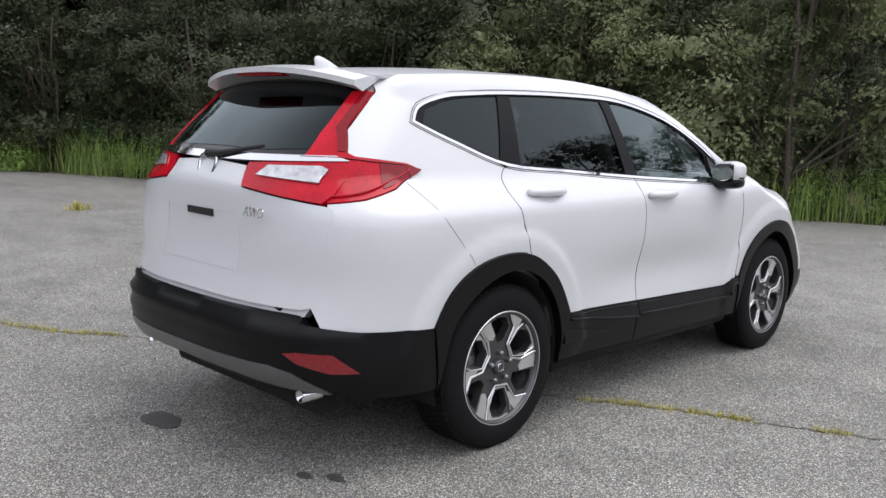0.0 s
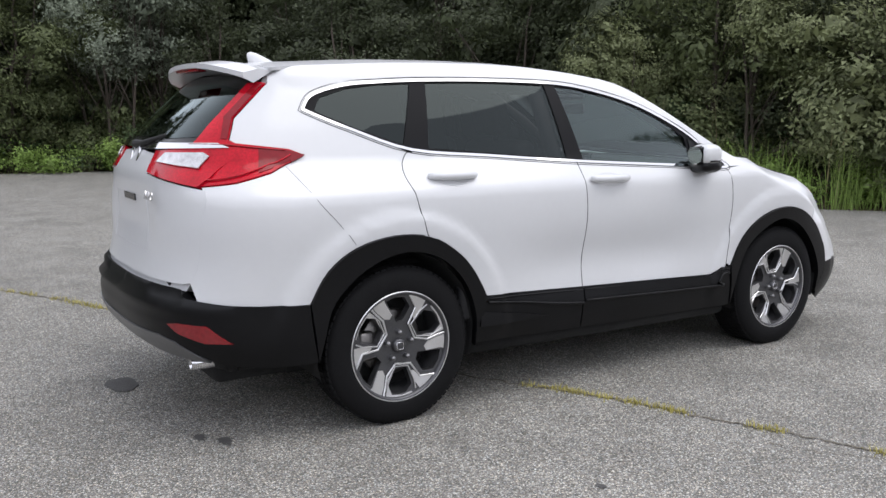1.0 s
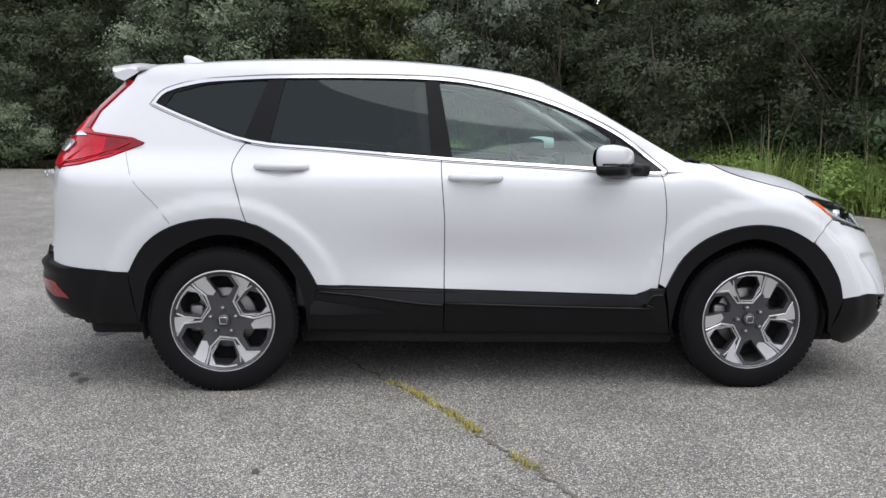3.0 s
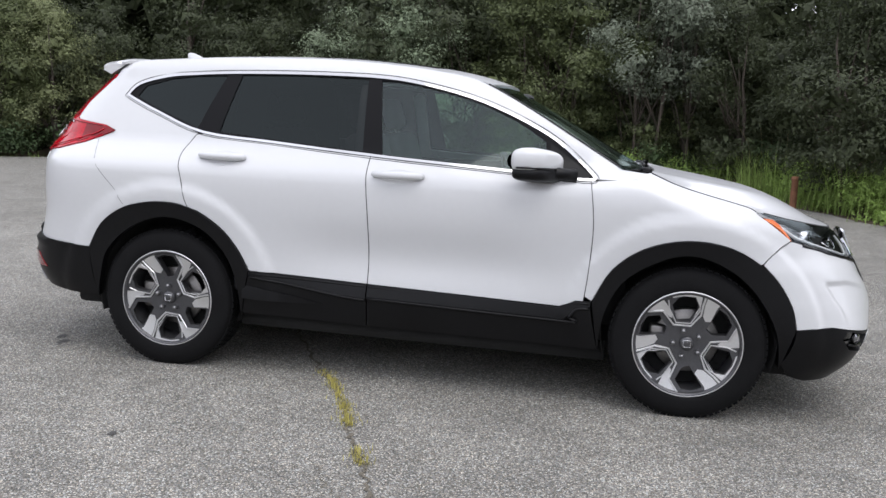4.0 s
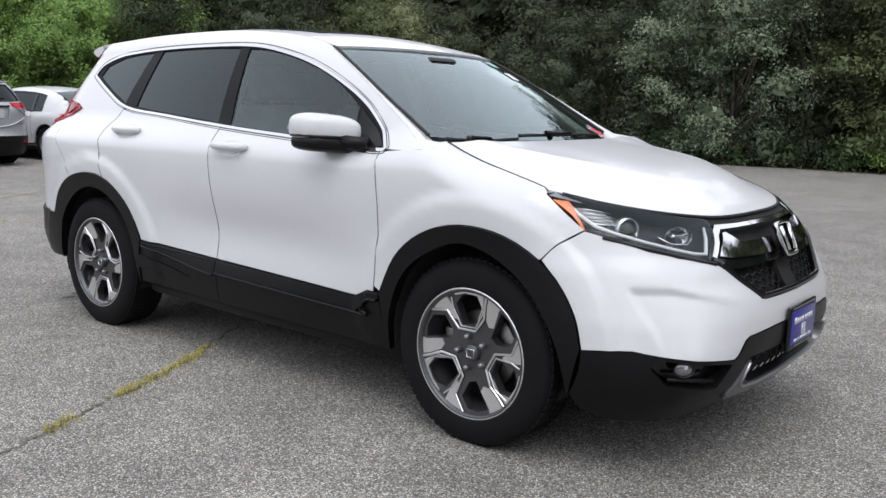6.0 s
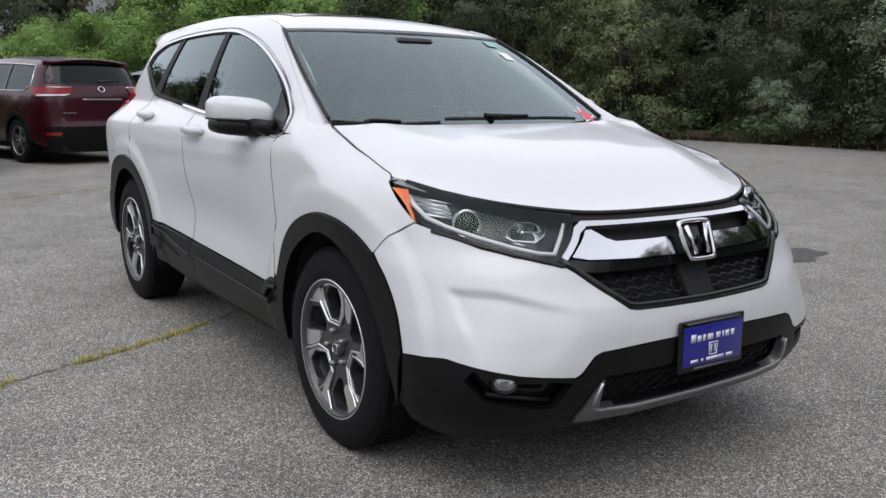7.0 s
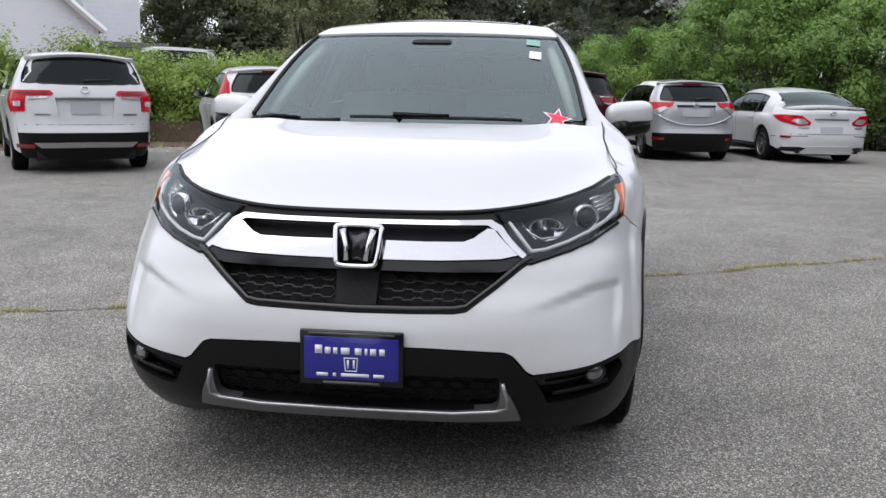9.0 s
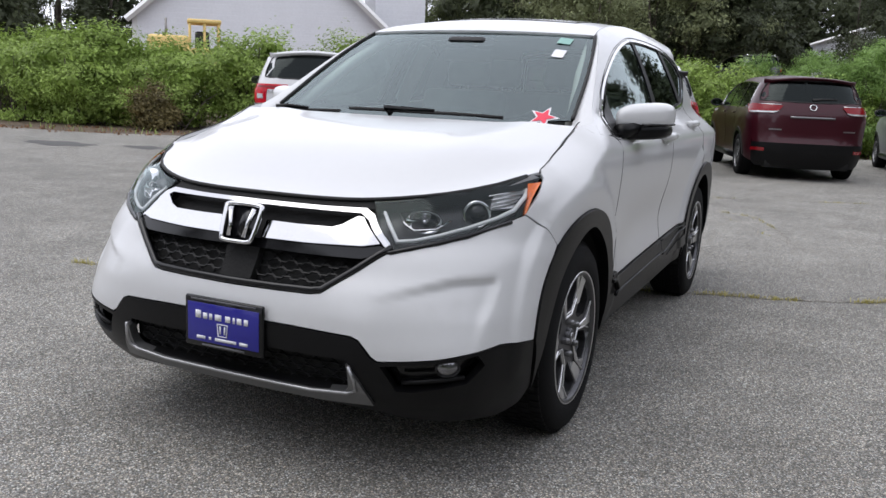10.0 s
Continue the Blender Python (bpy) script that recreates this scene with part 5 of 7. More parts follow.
def hood_z(x, y):
    c = tab([(2.38, 1.150), (2.5, 1.140), (2.7, 1.117), (2.9, 1.086), (3.1, 1.042), (3.25, 0.996), (3.36, 0.948), (3.42, 0.912), (3.46, 0.88)], x)
    e = tab([(2.38, 1.165), (2.44, 1.147), (2.555, 1.10), (2.69, 1.062), (2.88, 1.017), (3.0, 0.982), (3.1, 0.958), (3.2, 0.930), (3.3, 0.895), (3.46, 0.82)], x)
    k = min(1.2, abs(y) / 0.80)
    z = c + (e - c) * k ** 3.2
    z += 0.008 * math.exp(-((abs(y) - (0.60 - 0.20 * (x - 2.4))) / 0.075) ** 2) * min(1, max(0, (3.3 - x) / 0.5))
    lx, zl = LEAD_X(abs(y)), LEAD_Z(abs(y))
    t = min(1.0, max(0.0, (lx - x) / 0.40))
    return (x, y, zl + (z - zl) * (1 - (1 - t) ** 2.2))


HZ = surf(hood_z, 1)
lead_rows = [(y, HERO._front(*HERO.fy(y, z))[0], z) for y, z in ((0.0, 0.902), (0.213, 0.903), (0.381, 0.909), (0.50, 0.920), (0.59, 0.934), (0.66, 0.948), (0.717, 0.964), (0.76, 0.980), (0.80, 0.999))]
LEAD_X = lambda y: tab([(a, b) for a, b, c in lead_rows], y)
LEAD_Z = lambda y: tab([(a, c) for a, b, c in lead_rows], y)


def hood_front(y):
    z = tab([(0.0, 0.902), (0.213, 0.903), (0.381, 0.909), (0.59, 0.934), (0.717, 0.964), (0.80, 0.999)], abs(y))
    return HERO._front(*HERO.fy(y, z))


lead = [hood_front(y) for y in [0.78 - 0.06 * i for i in range(27)]]
hood_o = [(x, y) for x, y in HOOD_EDGE] + [(p[0] - 0.004, p[1]) for p in lead] + [(x, -y) for x, y in reversed(HOOD_EDGE)] + [(2.44 + 0.035 * (1 - (y / 0.7) ** 2), y) for y in [-0.65 + 0.13 * i for i in range(11)]]
part("hood", patch(hood_o, HZ, 0.05, 0.0035, 0, 0.02), PAINT, suv)
part("hood_front_gap", tube([Vector(p) + Vector((-0.004, 0, -0.004)) for p in lead], 0.007, sides=6), SEAL, suv)
part("cowl", patch([(2.30, -0.74), (2.48, -0.74), (2.50, 0.0), (2.48, 0.74), (2.30, 0.74), (2.36, 0)], surf(lambda x, y: (x, y, 1.135 - 0.02 * (abs(y) / 0.7) ** 2), 1), 0.08, 0, 0, 0.02), PLASTIC, suv)
for a, b, c in (((2.34, -0.69), (2.40, -0.52), (2.425, -0.30)), ((2.405, -0.26), (2.415, 0.08), (2.385, 0.46))):
    pts = [Vector(ws_z(*p)) + Vector((0.012, 0, 0.014)) for p in spline([a, b, c], 5)]
    wiper = part("wiper_blade", tube(pts, 0.008, sides=6), SEAL, suv)
    part("wiper_arm", tube([Vector((2.44, b[1] - 0.12, 1.150)), pts[3] + Vector((0.012, 0, 0.012)), pts[6] + Vector((0.004, 0, 0.010))], [0.014, 0.011, 0.007], sides=6), PLASTIC, wiper)

# nose
Fm = HERO.front()
fy, fx = HERO.fy, HERO.fx


GR_LOW = [fy(0.0, 0.617), fy(0.17, 0.619), fy(0.30, 0.622), fy(0.335, 0.628), fy(0.42, 0.690), fy(0.485, 0.742), fy(0.518, 0.764)]
LAMP_LOW = [fy(0.518, 0.764), fy(0.57, 0.778), fy(0.638, 0.795), fy(0.709, 0.817), fy(0.80, 0.856), fx(3.088, 0.870, 1)]
bumper_o = GR_LOW + LAMP_LOW[1:] + [fx(3.02, 0.822, 1), fx(2.965, 0.762, 1)] + [fx(x, z, 1) for x, z in ARCH_F if x > 2.97] + [fx(3.2, 0.478, 1), fy(0.84, 0.486), fy(0.78, 0.470), fy(0.70, 0.456), fy(0.60, 0.446), fy(0.535, 0.440), fy(0.515, 0.452), fy(0.475, 0.500), fy(0.45, 0.510), fy(0.25, 0.518), fy(0.0, 0.521)]


def nose_skin(q, z):
    """Nose surface with the crease above the fog lamp."""
    p = Vector(HERO._front(q, z))
    a = abs(p.y)
    step = lambda v, lo, hi: min(1.0, max(0.0, (v - lo) / (hi - lo))) ** 2 * (3 - 2 * min(1.0, max(0.0, (v - lo) / (hi - lo))))
    inner = step(0.815 - 0.10 * max(0, 0.62 - z) - a, 0.0, 0.022) * step(0.692 + 0.25 * (a - 0.72) * (a < 0.72) - z, 0.0, 0.020)
    d = 0.006 - 0.017 * inner * step(a, 0.40, 0.74) * step(z, 0.44, 0.60)
    d *= step(a, 0.35, 0.6) * step(0.80 - z, 0.0, 0.08)
    return p + Vector((0.7, math.copysign(0.7, p.y), 0)) * d


NS = surf(nose_skin, 1)
white = bumper_o + [(-q, z) for q, z in reversed(bumper_o) if abs(q) > 1e-6]
part("front_bumper", patch(white[:len(bumper_o)] + [(-q, z) for q, z in reversed(bumper_o[1:-1])], NS, 0.0125, 0.0015), PAINT, suv)
clad_top = [fy(0.0, 0.519), fy(0.25, 0.516), fy(0.45, 0.508), fy(0.473, 0.498), fy(0.513, 0.450), fy(0.533, 0.438), fy(0.60, 0.444), fy(0.70, 0.454), fy(0.78, 0.468), fy(0.84, 0.484), fx(3.2, 0.476, 1), fx(3.137, 0.468, 1)]
clad_low = [fx(3.085, 0.30, 1), fx(3.12, 0.245, 1), fy(0.80, 0.215), fy(0.70, 0.212), fy(0.56, 0.222), fy(0.50, 0.245), fy(0.30, 0.262), fy(0.0, 0.262)]
low_grille = [fy(0.0, 0.435), fy(0.433, 0.432), fy(0.47, 0.34), fy(0.44, 0.325), fy(0.30, 0.322), fy(0.0, 0.322)]
pocket = [fy(0.545, 0.424), fy(0.60, 0.432), fy(0.70, 0.442), fy(0.80, 0.462), fy(0.815, 0.430), fy(0.775, 0.375), fy(0.63, 0.345), fy(0.585, 0.345)]
half = clad_top + clad_low
clad = half + [(-q, z) for q, z in reversed(half[1:-1])]
mouth = low_grille + [(-q, z) for q, z in reversed(low_grille[1:-1])]
lower = part("lower_bumper", patch(clad, Fm, 0.035, 0.001, 0.006, 0.03, holes=[mouth, pocket, [(-q, z) for q, z in pocket]]), PLASTIC, suv, "black textured lower front bumper")
part("lower_mesh", patch(shrink(mouth, -0.01), near(Fm, 0.04), 0.05, flange=0), DARK, lower)
skid_h = [fy(0.0, 0.318), fy(0.30, 0.316), fy(0.42, 0.328), fy(0.438, 0.345), fy(0.440, 0.425), fy(0.495, 0.322), fy(0.505, 0.288), fy(0.31, 0.280), fy(0.0, 0.282)]
part("skid_plate", patch(skid_h + [(-q, z) for q, z in reversed(skid_h[1:-1])], Fm, 0.03, 0, 0.016, 0.03), SATIN, lower, "satin silver skid plate")
lip = [(0.448, 0.420), (0.462, 0.372), (0.462, 0.338), (0.43, 0.326), (0.30, 0.316), (0.15, 0.318), (0.0, 0.318)]
lip = lip + [(-y, z) for y, z in reversed(lip[:-1])]
# the edge's highlight is put into the colour: brighter silver than the plate
part("skid_edge", tube([Vector(near(Fm, -0.017)(*fy(y, z))) for y, z in lip], 0.0062, sides=6), EDGE_SILVER, lower, "upper edge of the skid plate, its highlight put in as brighter silver")
for s in (-1, 1):
    pk = [(s * q, z) for q, z in pocket]
    part("fog_pocket", patch(pk, near(Fm, 0.045), 0.04, flange=0), GLOSS_BLACK, lower)
    part("pocket_bar", tube([Vector(HERO._front(*fy(s * y, 0.372 + 0.12 * (y - 0.6)))) + Vector((-0.01, 0, 0)) for y in (0.60, 0.66, 0.72, 0.77)], 0.008, sides=6), PLASTIC, lower)
    c = Vector(HERO._front(*fy(s * 0.725, 0.426))) + Vector((-0.020, 0, 0))
    turn = Matrix.Translation(c) @ Matrix.Rotation(radians(-90 + s * 38), 4, "Z")
    fog = part("fog_lamp", shift(lathe([(0.047, 0.0), (0.048, 0.012), (0.044, 0.015), (0.041, 0.010)], 28), turn @ Matrix.Diagonal((0.85, 1, 0.6, 1))), GLOSS_BLACK, lower)
    part("fog_lens", shift(lathe([(0.0005, 0.018), (0.025, 0.016), (0.041, 0.008)], 28), turn @ Matrix.Diagonal((0.85, 1, 0.6, 1))), FOG_LENS, fog)
# grille
gr_half = [fy(0.0, 0.902), fy(0.25, 0.903), fy(0.40, 0.906), fy(0.405, 0.885), fy(0.46, 0.83)] + list(reversed(GR_LOW))
gr_o = gr_half + [(-q, z) for q, z in reversed(gr_half[1:-1])]
grille = part("grille", patch(gr_o, near(Fm, 0.05), 0.05, flange=0), DARK, suv, "black grille with honeycomb mesh and chrome wing bar")
part("grille_frame", tube([Vector(HERO._front(q, z)) + Vector((-0.008, 0, 0.012)) for q, z in [(-q, z) for q, z in reversed(GR_LOW)] + GR_LOW[1:]], 0.012, sides=6, flat=1.0), GLOSS_BLACK, grille)
bar = [fy(0.0, 0.881), fy(0.25, 0.882), fy(0.395, 0.885), fy(0.43, 0.868), fy(0.505, 0.790), fy(0.518, 0.772), fy(0.492, 0.779), fy(0.418, 0.852), fy(0.385, 0.870), fy(0.25, 0.870), fy(0.0, 0.869)]
part("top_bar", patch(bar + [(-q, z) for q, z in reversed(bar[1:-1])], Fm, 0.03, 0, -0.004, 0.02), CHROME, grille, "chrome upper grille bar")
part("top_shelf", patch([fy(-0.42, 0.887), fy(-0.25, 0.887), fy(0, 0.887), fy(0.25, 0.887), fy(0.42, 0.887), fy(0.40, 0.910), fy(0, 0.906), fy(-0.40, 0.910)], near(Fm, 0.012), 0.05, flange=0.01), DARK, grille)
wing = [fy(0.075, 0.820), fy(0.20, 0.819), fy(0.315, 0.820), fy(0.345, 0.830), fy(0.385, 0.856), fy(0.405, 0.854), fy(0.455, 0.805), fy(0.48, 0.782), fy(0.43, 0.773), fy(0.25, 0.768), fy(0.075, 0.767)]
for s in (-1, 1):
    part("wing_bar", patch([(s * q, z) for q, z in wing], Fm, 0.025, 0, 0.006, 0.03), CHROME, grille, "broad chrome wing of the grille")
mid_h = [fy(0.0, 0.766), fy(0.25, 0.766), fy(0.43, 0.771), fy(0.478, 0.780), fy(0.498, 0.772), fy(0.47, 0.748), fy(0.43, 0.738), fy(0.25, 0.736), fy(0.0, 0.737)]
part("middle_bar", patch(mid_h + [(-q, z) for q, z in reversed(mid_h[1:-1])], Fm, 0.03, 0, -0.004, 0.03), GLOSS_BLACK, grille, "gloss black bar below the chrome wings")
honey = bmesh.new()
for row in range(5):
    for col in range(-14, 15):
        y, z = col * 0.062 + (0.031 if row % 2 else 0), 0.640 + row * 0.0235
        if abs(y) < 0.075 or abs(y) > 0.31 + (z - 0.63) * 1.35 or z > 0.735:
            continue
        pts = [Vector(HERO._front(*fy(y + 0.029 * a, z + 0.0145 * b))) + Vector((-0.03, 0, 0)) for a, b in ((-1, 0), (-0.5, 1), (0.5, 1), (1, 0), (0.5, -1), (-0.5, -1))]
        tube(pts, 0.0035, honey, 4, True)
tagged(part("honeycomb", honey, PLASTIC, grille, smooth=False), kind="stuff")
honey = bmesh.new()
for row in range(4):
    for col in range(-10, 11):
        y, z = col * 0.062 + (0.031 if row % 2 else 0), 0.340 + row * 0.026
        if abs(y) > 0.42 or z > 0.43:
            continue
        pts = [Vector(HERO._front(*fy(y + 0.029 * a, z + 0.0145 * b))) + Vector((-0.03, 0, 0)) for a, b in ((-1, 0), (-0.5, 1), (0.5, 1), (1, 0), (0.5, -1), (-0.5, -1))]
        tube(pts, 0.0035, honey, 4, True)
tagged(part("honeycomb", honey, PLASTIC, lower, smooth=False), kind="stuff")
part("radar_cover", patch([fy(-0.066, 0.742), fy(0.066, 0.742), fy(0.062, 0.632), fy(-0.062, 0.632)], near(Fm, 0.012), 0.05, flange=0.03), DARK, grille)
# emblem: a chrome rounded frame with two flared bars
emblem = part("emblem", tube([(3.512 - 0.42 * b, 0.9 * a, 0.810 + 0.93 * b) for a, b in spline([(-0.078, 0.045), (-0.066, 0.060), (0, 0.063), (0.066, 0.060), (0.078, 0.045), (0.068, -0.045), (0.054, -0.060), (0, -0.062), (-0.054, -0.060), (-0.068, -0.045)], 3, True)], 0.0085, sides=8, closed=True, up=Vector((1, 0, 0))), CHROME, grille, "chrome rounded square emblem frame")
part("emblem_back", slab(spline([(-0.074, 0.043), (-0.062, 0.056), (0, 0.059), (0.062, 0.056), (0.074, 0.043), (0.064, -0.043), (0.050, -0.056), (0, -0.058), (-0.050, -0.056), (-0.064, -0.043)], 3, True), 0.012, Matrix(((0, -0.42, 1, 3.496), (0.9, 0, 0, 0), (0, 0.93, 0, 0.810), (0, 0, 0, 1)))), GLOSS_BLACK, emblem)
for s in (-1, 1):
    part("emblem_bar", tube([(3.496, s * 0.046, 0.855), (3.518, s * 0.034, 0.812), (3.534, s * 0.029, 0.768)], [0.012, 0.007, 0.010], sides=6), CHROME, emblem)
# dealer plate on the bumper; its print is drawn as blocks
plate = part("front_plate", box(3.585, 3.600, -0.157, 0.157, 0.398, 0.568, bev=0.006), GLOSS_BLACK, suv, "blue dealer plate in a black frame")
part("plate_print", box(3.6, 3.603, -0.143, 0.143, 0.418, 0.548, bev=0.001), PLATE_BLUE, plate)
for i, (y, wd) in enumerate([(-0.098, 0.022), (-0.070, 0.017), (-0.047, 0.012), (-0.017, 0.026), (0.022, 0.020), (0.046, 0.008), (0.067, 0.018), (0.094, 0.016)]):
    hgt = 0.026 if i == 0 else 0.020
    part("print_block", box(3.603, 3.6045, y - wd / 2, y + wd / 2, 0.497, 0.497 + hgt), INK_WHITE, plate)
part("print_frame", tube([(3.604, a * 0.020, 0.466 + b * 0.020) for a, b in ((-0.85, -1), (0.85, -1), (1, 1), (-1, 1))], 0.0022, sides=6, closed=True, up=Vector((1, 0, 0))), INK_WHITE, plate)
for y in (-0.009, 0.009):
    part("print_block", box(3.603, 3.6045, y - 0.003, y + 0.003, 0.454, 0.480), INK_WHITE, plate)
for y0, y1 in ((-0.105, -0.070), (-0.055, -0.046), (-0.030, 0.055), (0.068, 0.100)):
    part("print_block", box(3.603, 3.6045, y0, y1, 0.428, 0.438), INK_WHITE, plate)
part("frame_print", box(3.6, 3.6015, -0.13, 0.13, 0.556, 0.562), INK_GREY, plate)
part("frame_print", box(3.6, 3.6015, -0.085, 0.085, 0.404, 0.411), INK_GREY, plate)
# head lamps
for s in (-1, 1):
    hl = [fx(2.925, 0.992, s)] + [fy(s * y, z) for y, z in ((0.793, 0.995), (0.717, 0.960), (0.65, 0.943), (0.59, 0.930), (0.50, 0.913), (0.405, 0.902), (0.435, 0.868), (0.518, 0.768), (0.57, 0.780), (0.638, 0.797), (0.709, 0.819), (0.80, 0.858))] + [fx(3.088, 0.872, s)]
    lamp = part("head_lamp", patch(hl, near(Fm, 0.055), 0.04, flange=-0.05), LAMP_BEZEL, suv, "dark head lamp with clear cover and chrome strips")
    def fp(y, z, d):
        return Vector(near(Fm, d)(*fy(s * y, z)))
    part("amber_marker", patch([fx(2.957, 0.970, s), fx(3.004, 0.966, s), fx(3.052, 0.922, s), fx(3.092, 0.870, s), fx(3.080, 0.877, s)], near(Fm, 0.0015), 0.03, flange=0.01), AMBER, lamp, "amber side marker")
    strip = [(0.452, 0.882), (0.484, 0.846), (0.524, 0.797), (0.57, 0.801), (0.638, 0.818), (0.709, 0.842), (0.770, 0.868)]
    part("daylight_strip", tube([fp(y, z, 0.012) for y, z in strip] + [Vector(near(Fm, 0.012)(*fx(x, z, s))) for x, z in ((3.115, 0.890), (3.055, 0.930), (3.02, 0.955))], [0.005, 0.007, 0.008, 0.0065, 0.0065, 0.0065, 0.007, 0.008, 0.008, 0.006], sides=8), STRIP, lamp, "white daylight strip along the lower edge")
    part("inner_strip", tube([fp(y, z, 0.03) for y, z in ((0.49, 0.890), (0.525, 0.858), (0.56, 0.838), (0.62, 0.842), (0.655, 0.872))], 0.004, sides=6), CHROME, lamp)
    part("ribbed_reflector", patch([fx(3.0, 0.968, s), fx(3.10, 0.955, s), fx(3.17, 0.905, s), fx(3.10, 0.905, s)], near(Fm, 0.03), 0.02, flange=0.01), LENS_WHITE, lamp)
    for k in range(4):
        part("reflector_rib", tube([Vector(near(Fm, 0.024)(*fx(3.02 + 0.02 * k, 0.962 - 0.014 * k, s))), Vector(near(Fm, 0.024)(*fx(3.13 + 0.012 * k, 0.945 - 0.012 * k, s)))], 0.003, sides=5), CHROME, lamp)
    c = fp(0.715, 0.898, 0.045)
    m = Matrix.Translation(c) @ Matrix.Rotation(radians(-90 + s * 28), 4, "Z")
    ring_ = part("projector", shift(lathe([(0.034, 0.004), (0.040, 0.012), (0.046, 0.012), (0.048, -0.02)], 28), m), CHROME, lamp)
    part("projector_lens", shift(lathe([(0.0005, 0.024), (0.02, 0.020), (0.030, 0.010), (0.036, 0.0)], 28), m), GLOSS_BLACK, ring_)
    c = fp(0.575, 0.880, 0.05)
    m = Matrix.Translation(c) @ Matrix.Rotation(radians(-90 + s * 18), 4, "Z")
    bowl = part("high_beam", shift(lathe([(0.012, -0.01), (0.03, 0.0), (0.044, 0.022), (0.047, 0.022)], 24), m @ Matrix.Diagonal((1.3, 1, 0.8, 1))), CHROME, lamp)
    part("bulb_cap", shift(lathe([(0.0005, 0.016), (0.010, 0.012), (0.013, -0.01)], 14), m), CHROME, bowl)
    cov = part("lamp_cover", patch(hl, Fm, 0.04, 0.002, 0, 0.0), GLASS_LAMP, lamp, "clear polycarbonate cover")
    cov.visible_shadow = False
    part("lamp_garnish", tube([Vector(HERO._front(*p)) for p in [fy(s * y, z) for y, z in ((0.80, 0.852), (0.709, 0.813), (0.638, 0.791), (0.57, 0.774), (0.518, 0.760), (0.492, 0.765))]], 0.009, sides=6), GLOSS_BLACK, lamp)

# tail: bumper, opening, load space
Rm = HERO.rear()
ry, rx = HERO.ry, HERO.rx
half = [ry(0.0, 0.675), ry(0.40, 0.678), ry(0.60, 0.676), ry(0.655, 0.672), ry(0.675, 0.640), ry(0.80, 0.622), rx(-0.65, 0.612, 1), rx(-0.445, 0.605, 1), rx(-0.40, 0.345, 1), ry(0.86, 0.345), ry(0.78, 0.36), ry(0.72, 0.40), ry(0.55, 0.475), ry(0.30, 0.475), ry(0.0, 0.475)]


def bumper_skin(q, z):
    p = Vector(HERO._rear(q, z))
    d = 0.030 * math.exp(-((z - 0.595) / 0.022) ** 2) + 0.014 * math.exp(-((z - 0.66) / 0.015) ** 2) + (0.02 if z < 0.55 else 0.02 * max(0, 1 - (z - 0.55) / 0.03))
    return p + Vector((-d * min(1.0, max(0.0, (-0.45 - p.x) / 0.3)), 0, 0))


BS = surf(bumper_skin, -1)
rb = part("rear_bumper", patch(half + [(-q, z) for q, z in reversed(half[1:-1])], BS, 0.03, 0.001, 0.006, 0.04), PLASTIC, suv, "black textured rear bumper")
skid = [ry(0.0, 0.475), ry(0.30, 0.475), ry(0.55, 0.475), ry(0.64, 0.455), ry(0.72, 0.400), ry(0.745, 0.375), ry(0.60, 0.385), ry(0.35, 0.410), ry(0.0, 0.415)]
part("skid_plate", patch(skid + [(-q, z) for q, z in reversed(skid[1:-1])], BS, 0.03, 0, 0.012, 0.05), SATIN, rb, "satin silver skid plate")
part("under_valance", patch([ry(-0.80, 0.385), ry(0, 0.42), ry(0.80, 0.385), ry(0.74, 0.28), ry(0, 0.27), ry(-0.74, 0.28)], near(Rm, 0.05), 0.06, flange=0.05), PLASTIC, rb)
for s in (-1, 1):
    part("bumper_reflector", patch([ry(s * 0.612, 0.530), ry(s * 0.66, 0.538), ry(s * 0.77, 0.535), ry(s * 0.828, 0.462), ry(s * 0.76, 0.462), ry(s * 0.66, 0.495)], BS, 0.03, 0, 0.010, 0.01), REFLECTOR_RED, rb, "red wedge reflector")
    part("tailpipe", shift(lathe([(0.021, -0.10), (0.022, 0.0), (0.026, 0.0), (0.026, -0.20)], 20), Matrix.Translation((-0.865, s * 0.60, 0.335)) @ Matrix.Rotation(radians(90), 4, "Z")), CHROME, suv, "bright exhaust tip")
ap = [(0.60, 0.700), (0.655, 0.80), (0.685, 1.0), (0.69, 1.09), (0.655, 1.20), (0.61, 1.30), (0.57, 1.42), (0.535, 1.50), (0.50, 1.545), (0.30, 1.575), (0.0, 1.585)]
loop = [ry(y, z) for y, z in ap] + [ry(-y, z) for y, z in reversed(ap[:-1])]
rim_pts = [Vector(HERO._rear(*p)) for p in loop]
part("opening_seal", tube([p + Vector((0.03, 0, 0)) for p in rim_pts] , 0.016, sides=8, closed=True), SEAL, suv, "black rubber seal round the load opening")
outer = [ry(0.0, 0.668), ry(0.655, 0.668), ry(0.72, 0.80), ry(0.74, 1.09), ry(0.70, 1.22), ry(0.66, 1.32), ry(0.60, 1.45), ry(0.56, 1.53), ry(0.52, 1.58), ry(0.30, 1.60), ry(0.0, 1.605)]
part("opening_frame", patch(outer + [(-q, z) for q, z in reversed(outer[1:-1])], near(Rm, 0.012), 0.05, flange=0.06, holes=[loop]), PAINT, suv, "white jamb of the load opening")
bm = bmesh.new()
back_ring = [bm.verts.new(p + Vector((0.03, 0, 0))) for p in rim_pts]
mid_ring = [bm.verts.new((p.x + 0.28, p.y * 1.0, p.z)) for p in rim_pts]
deep = [bm.verts.new((0.42, p.y * 1.0, p.z if p.z < 1.5 else p.z + 0.02)) for p in rim_pts]
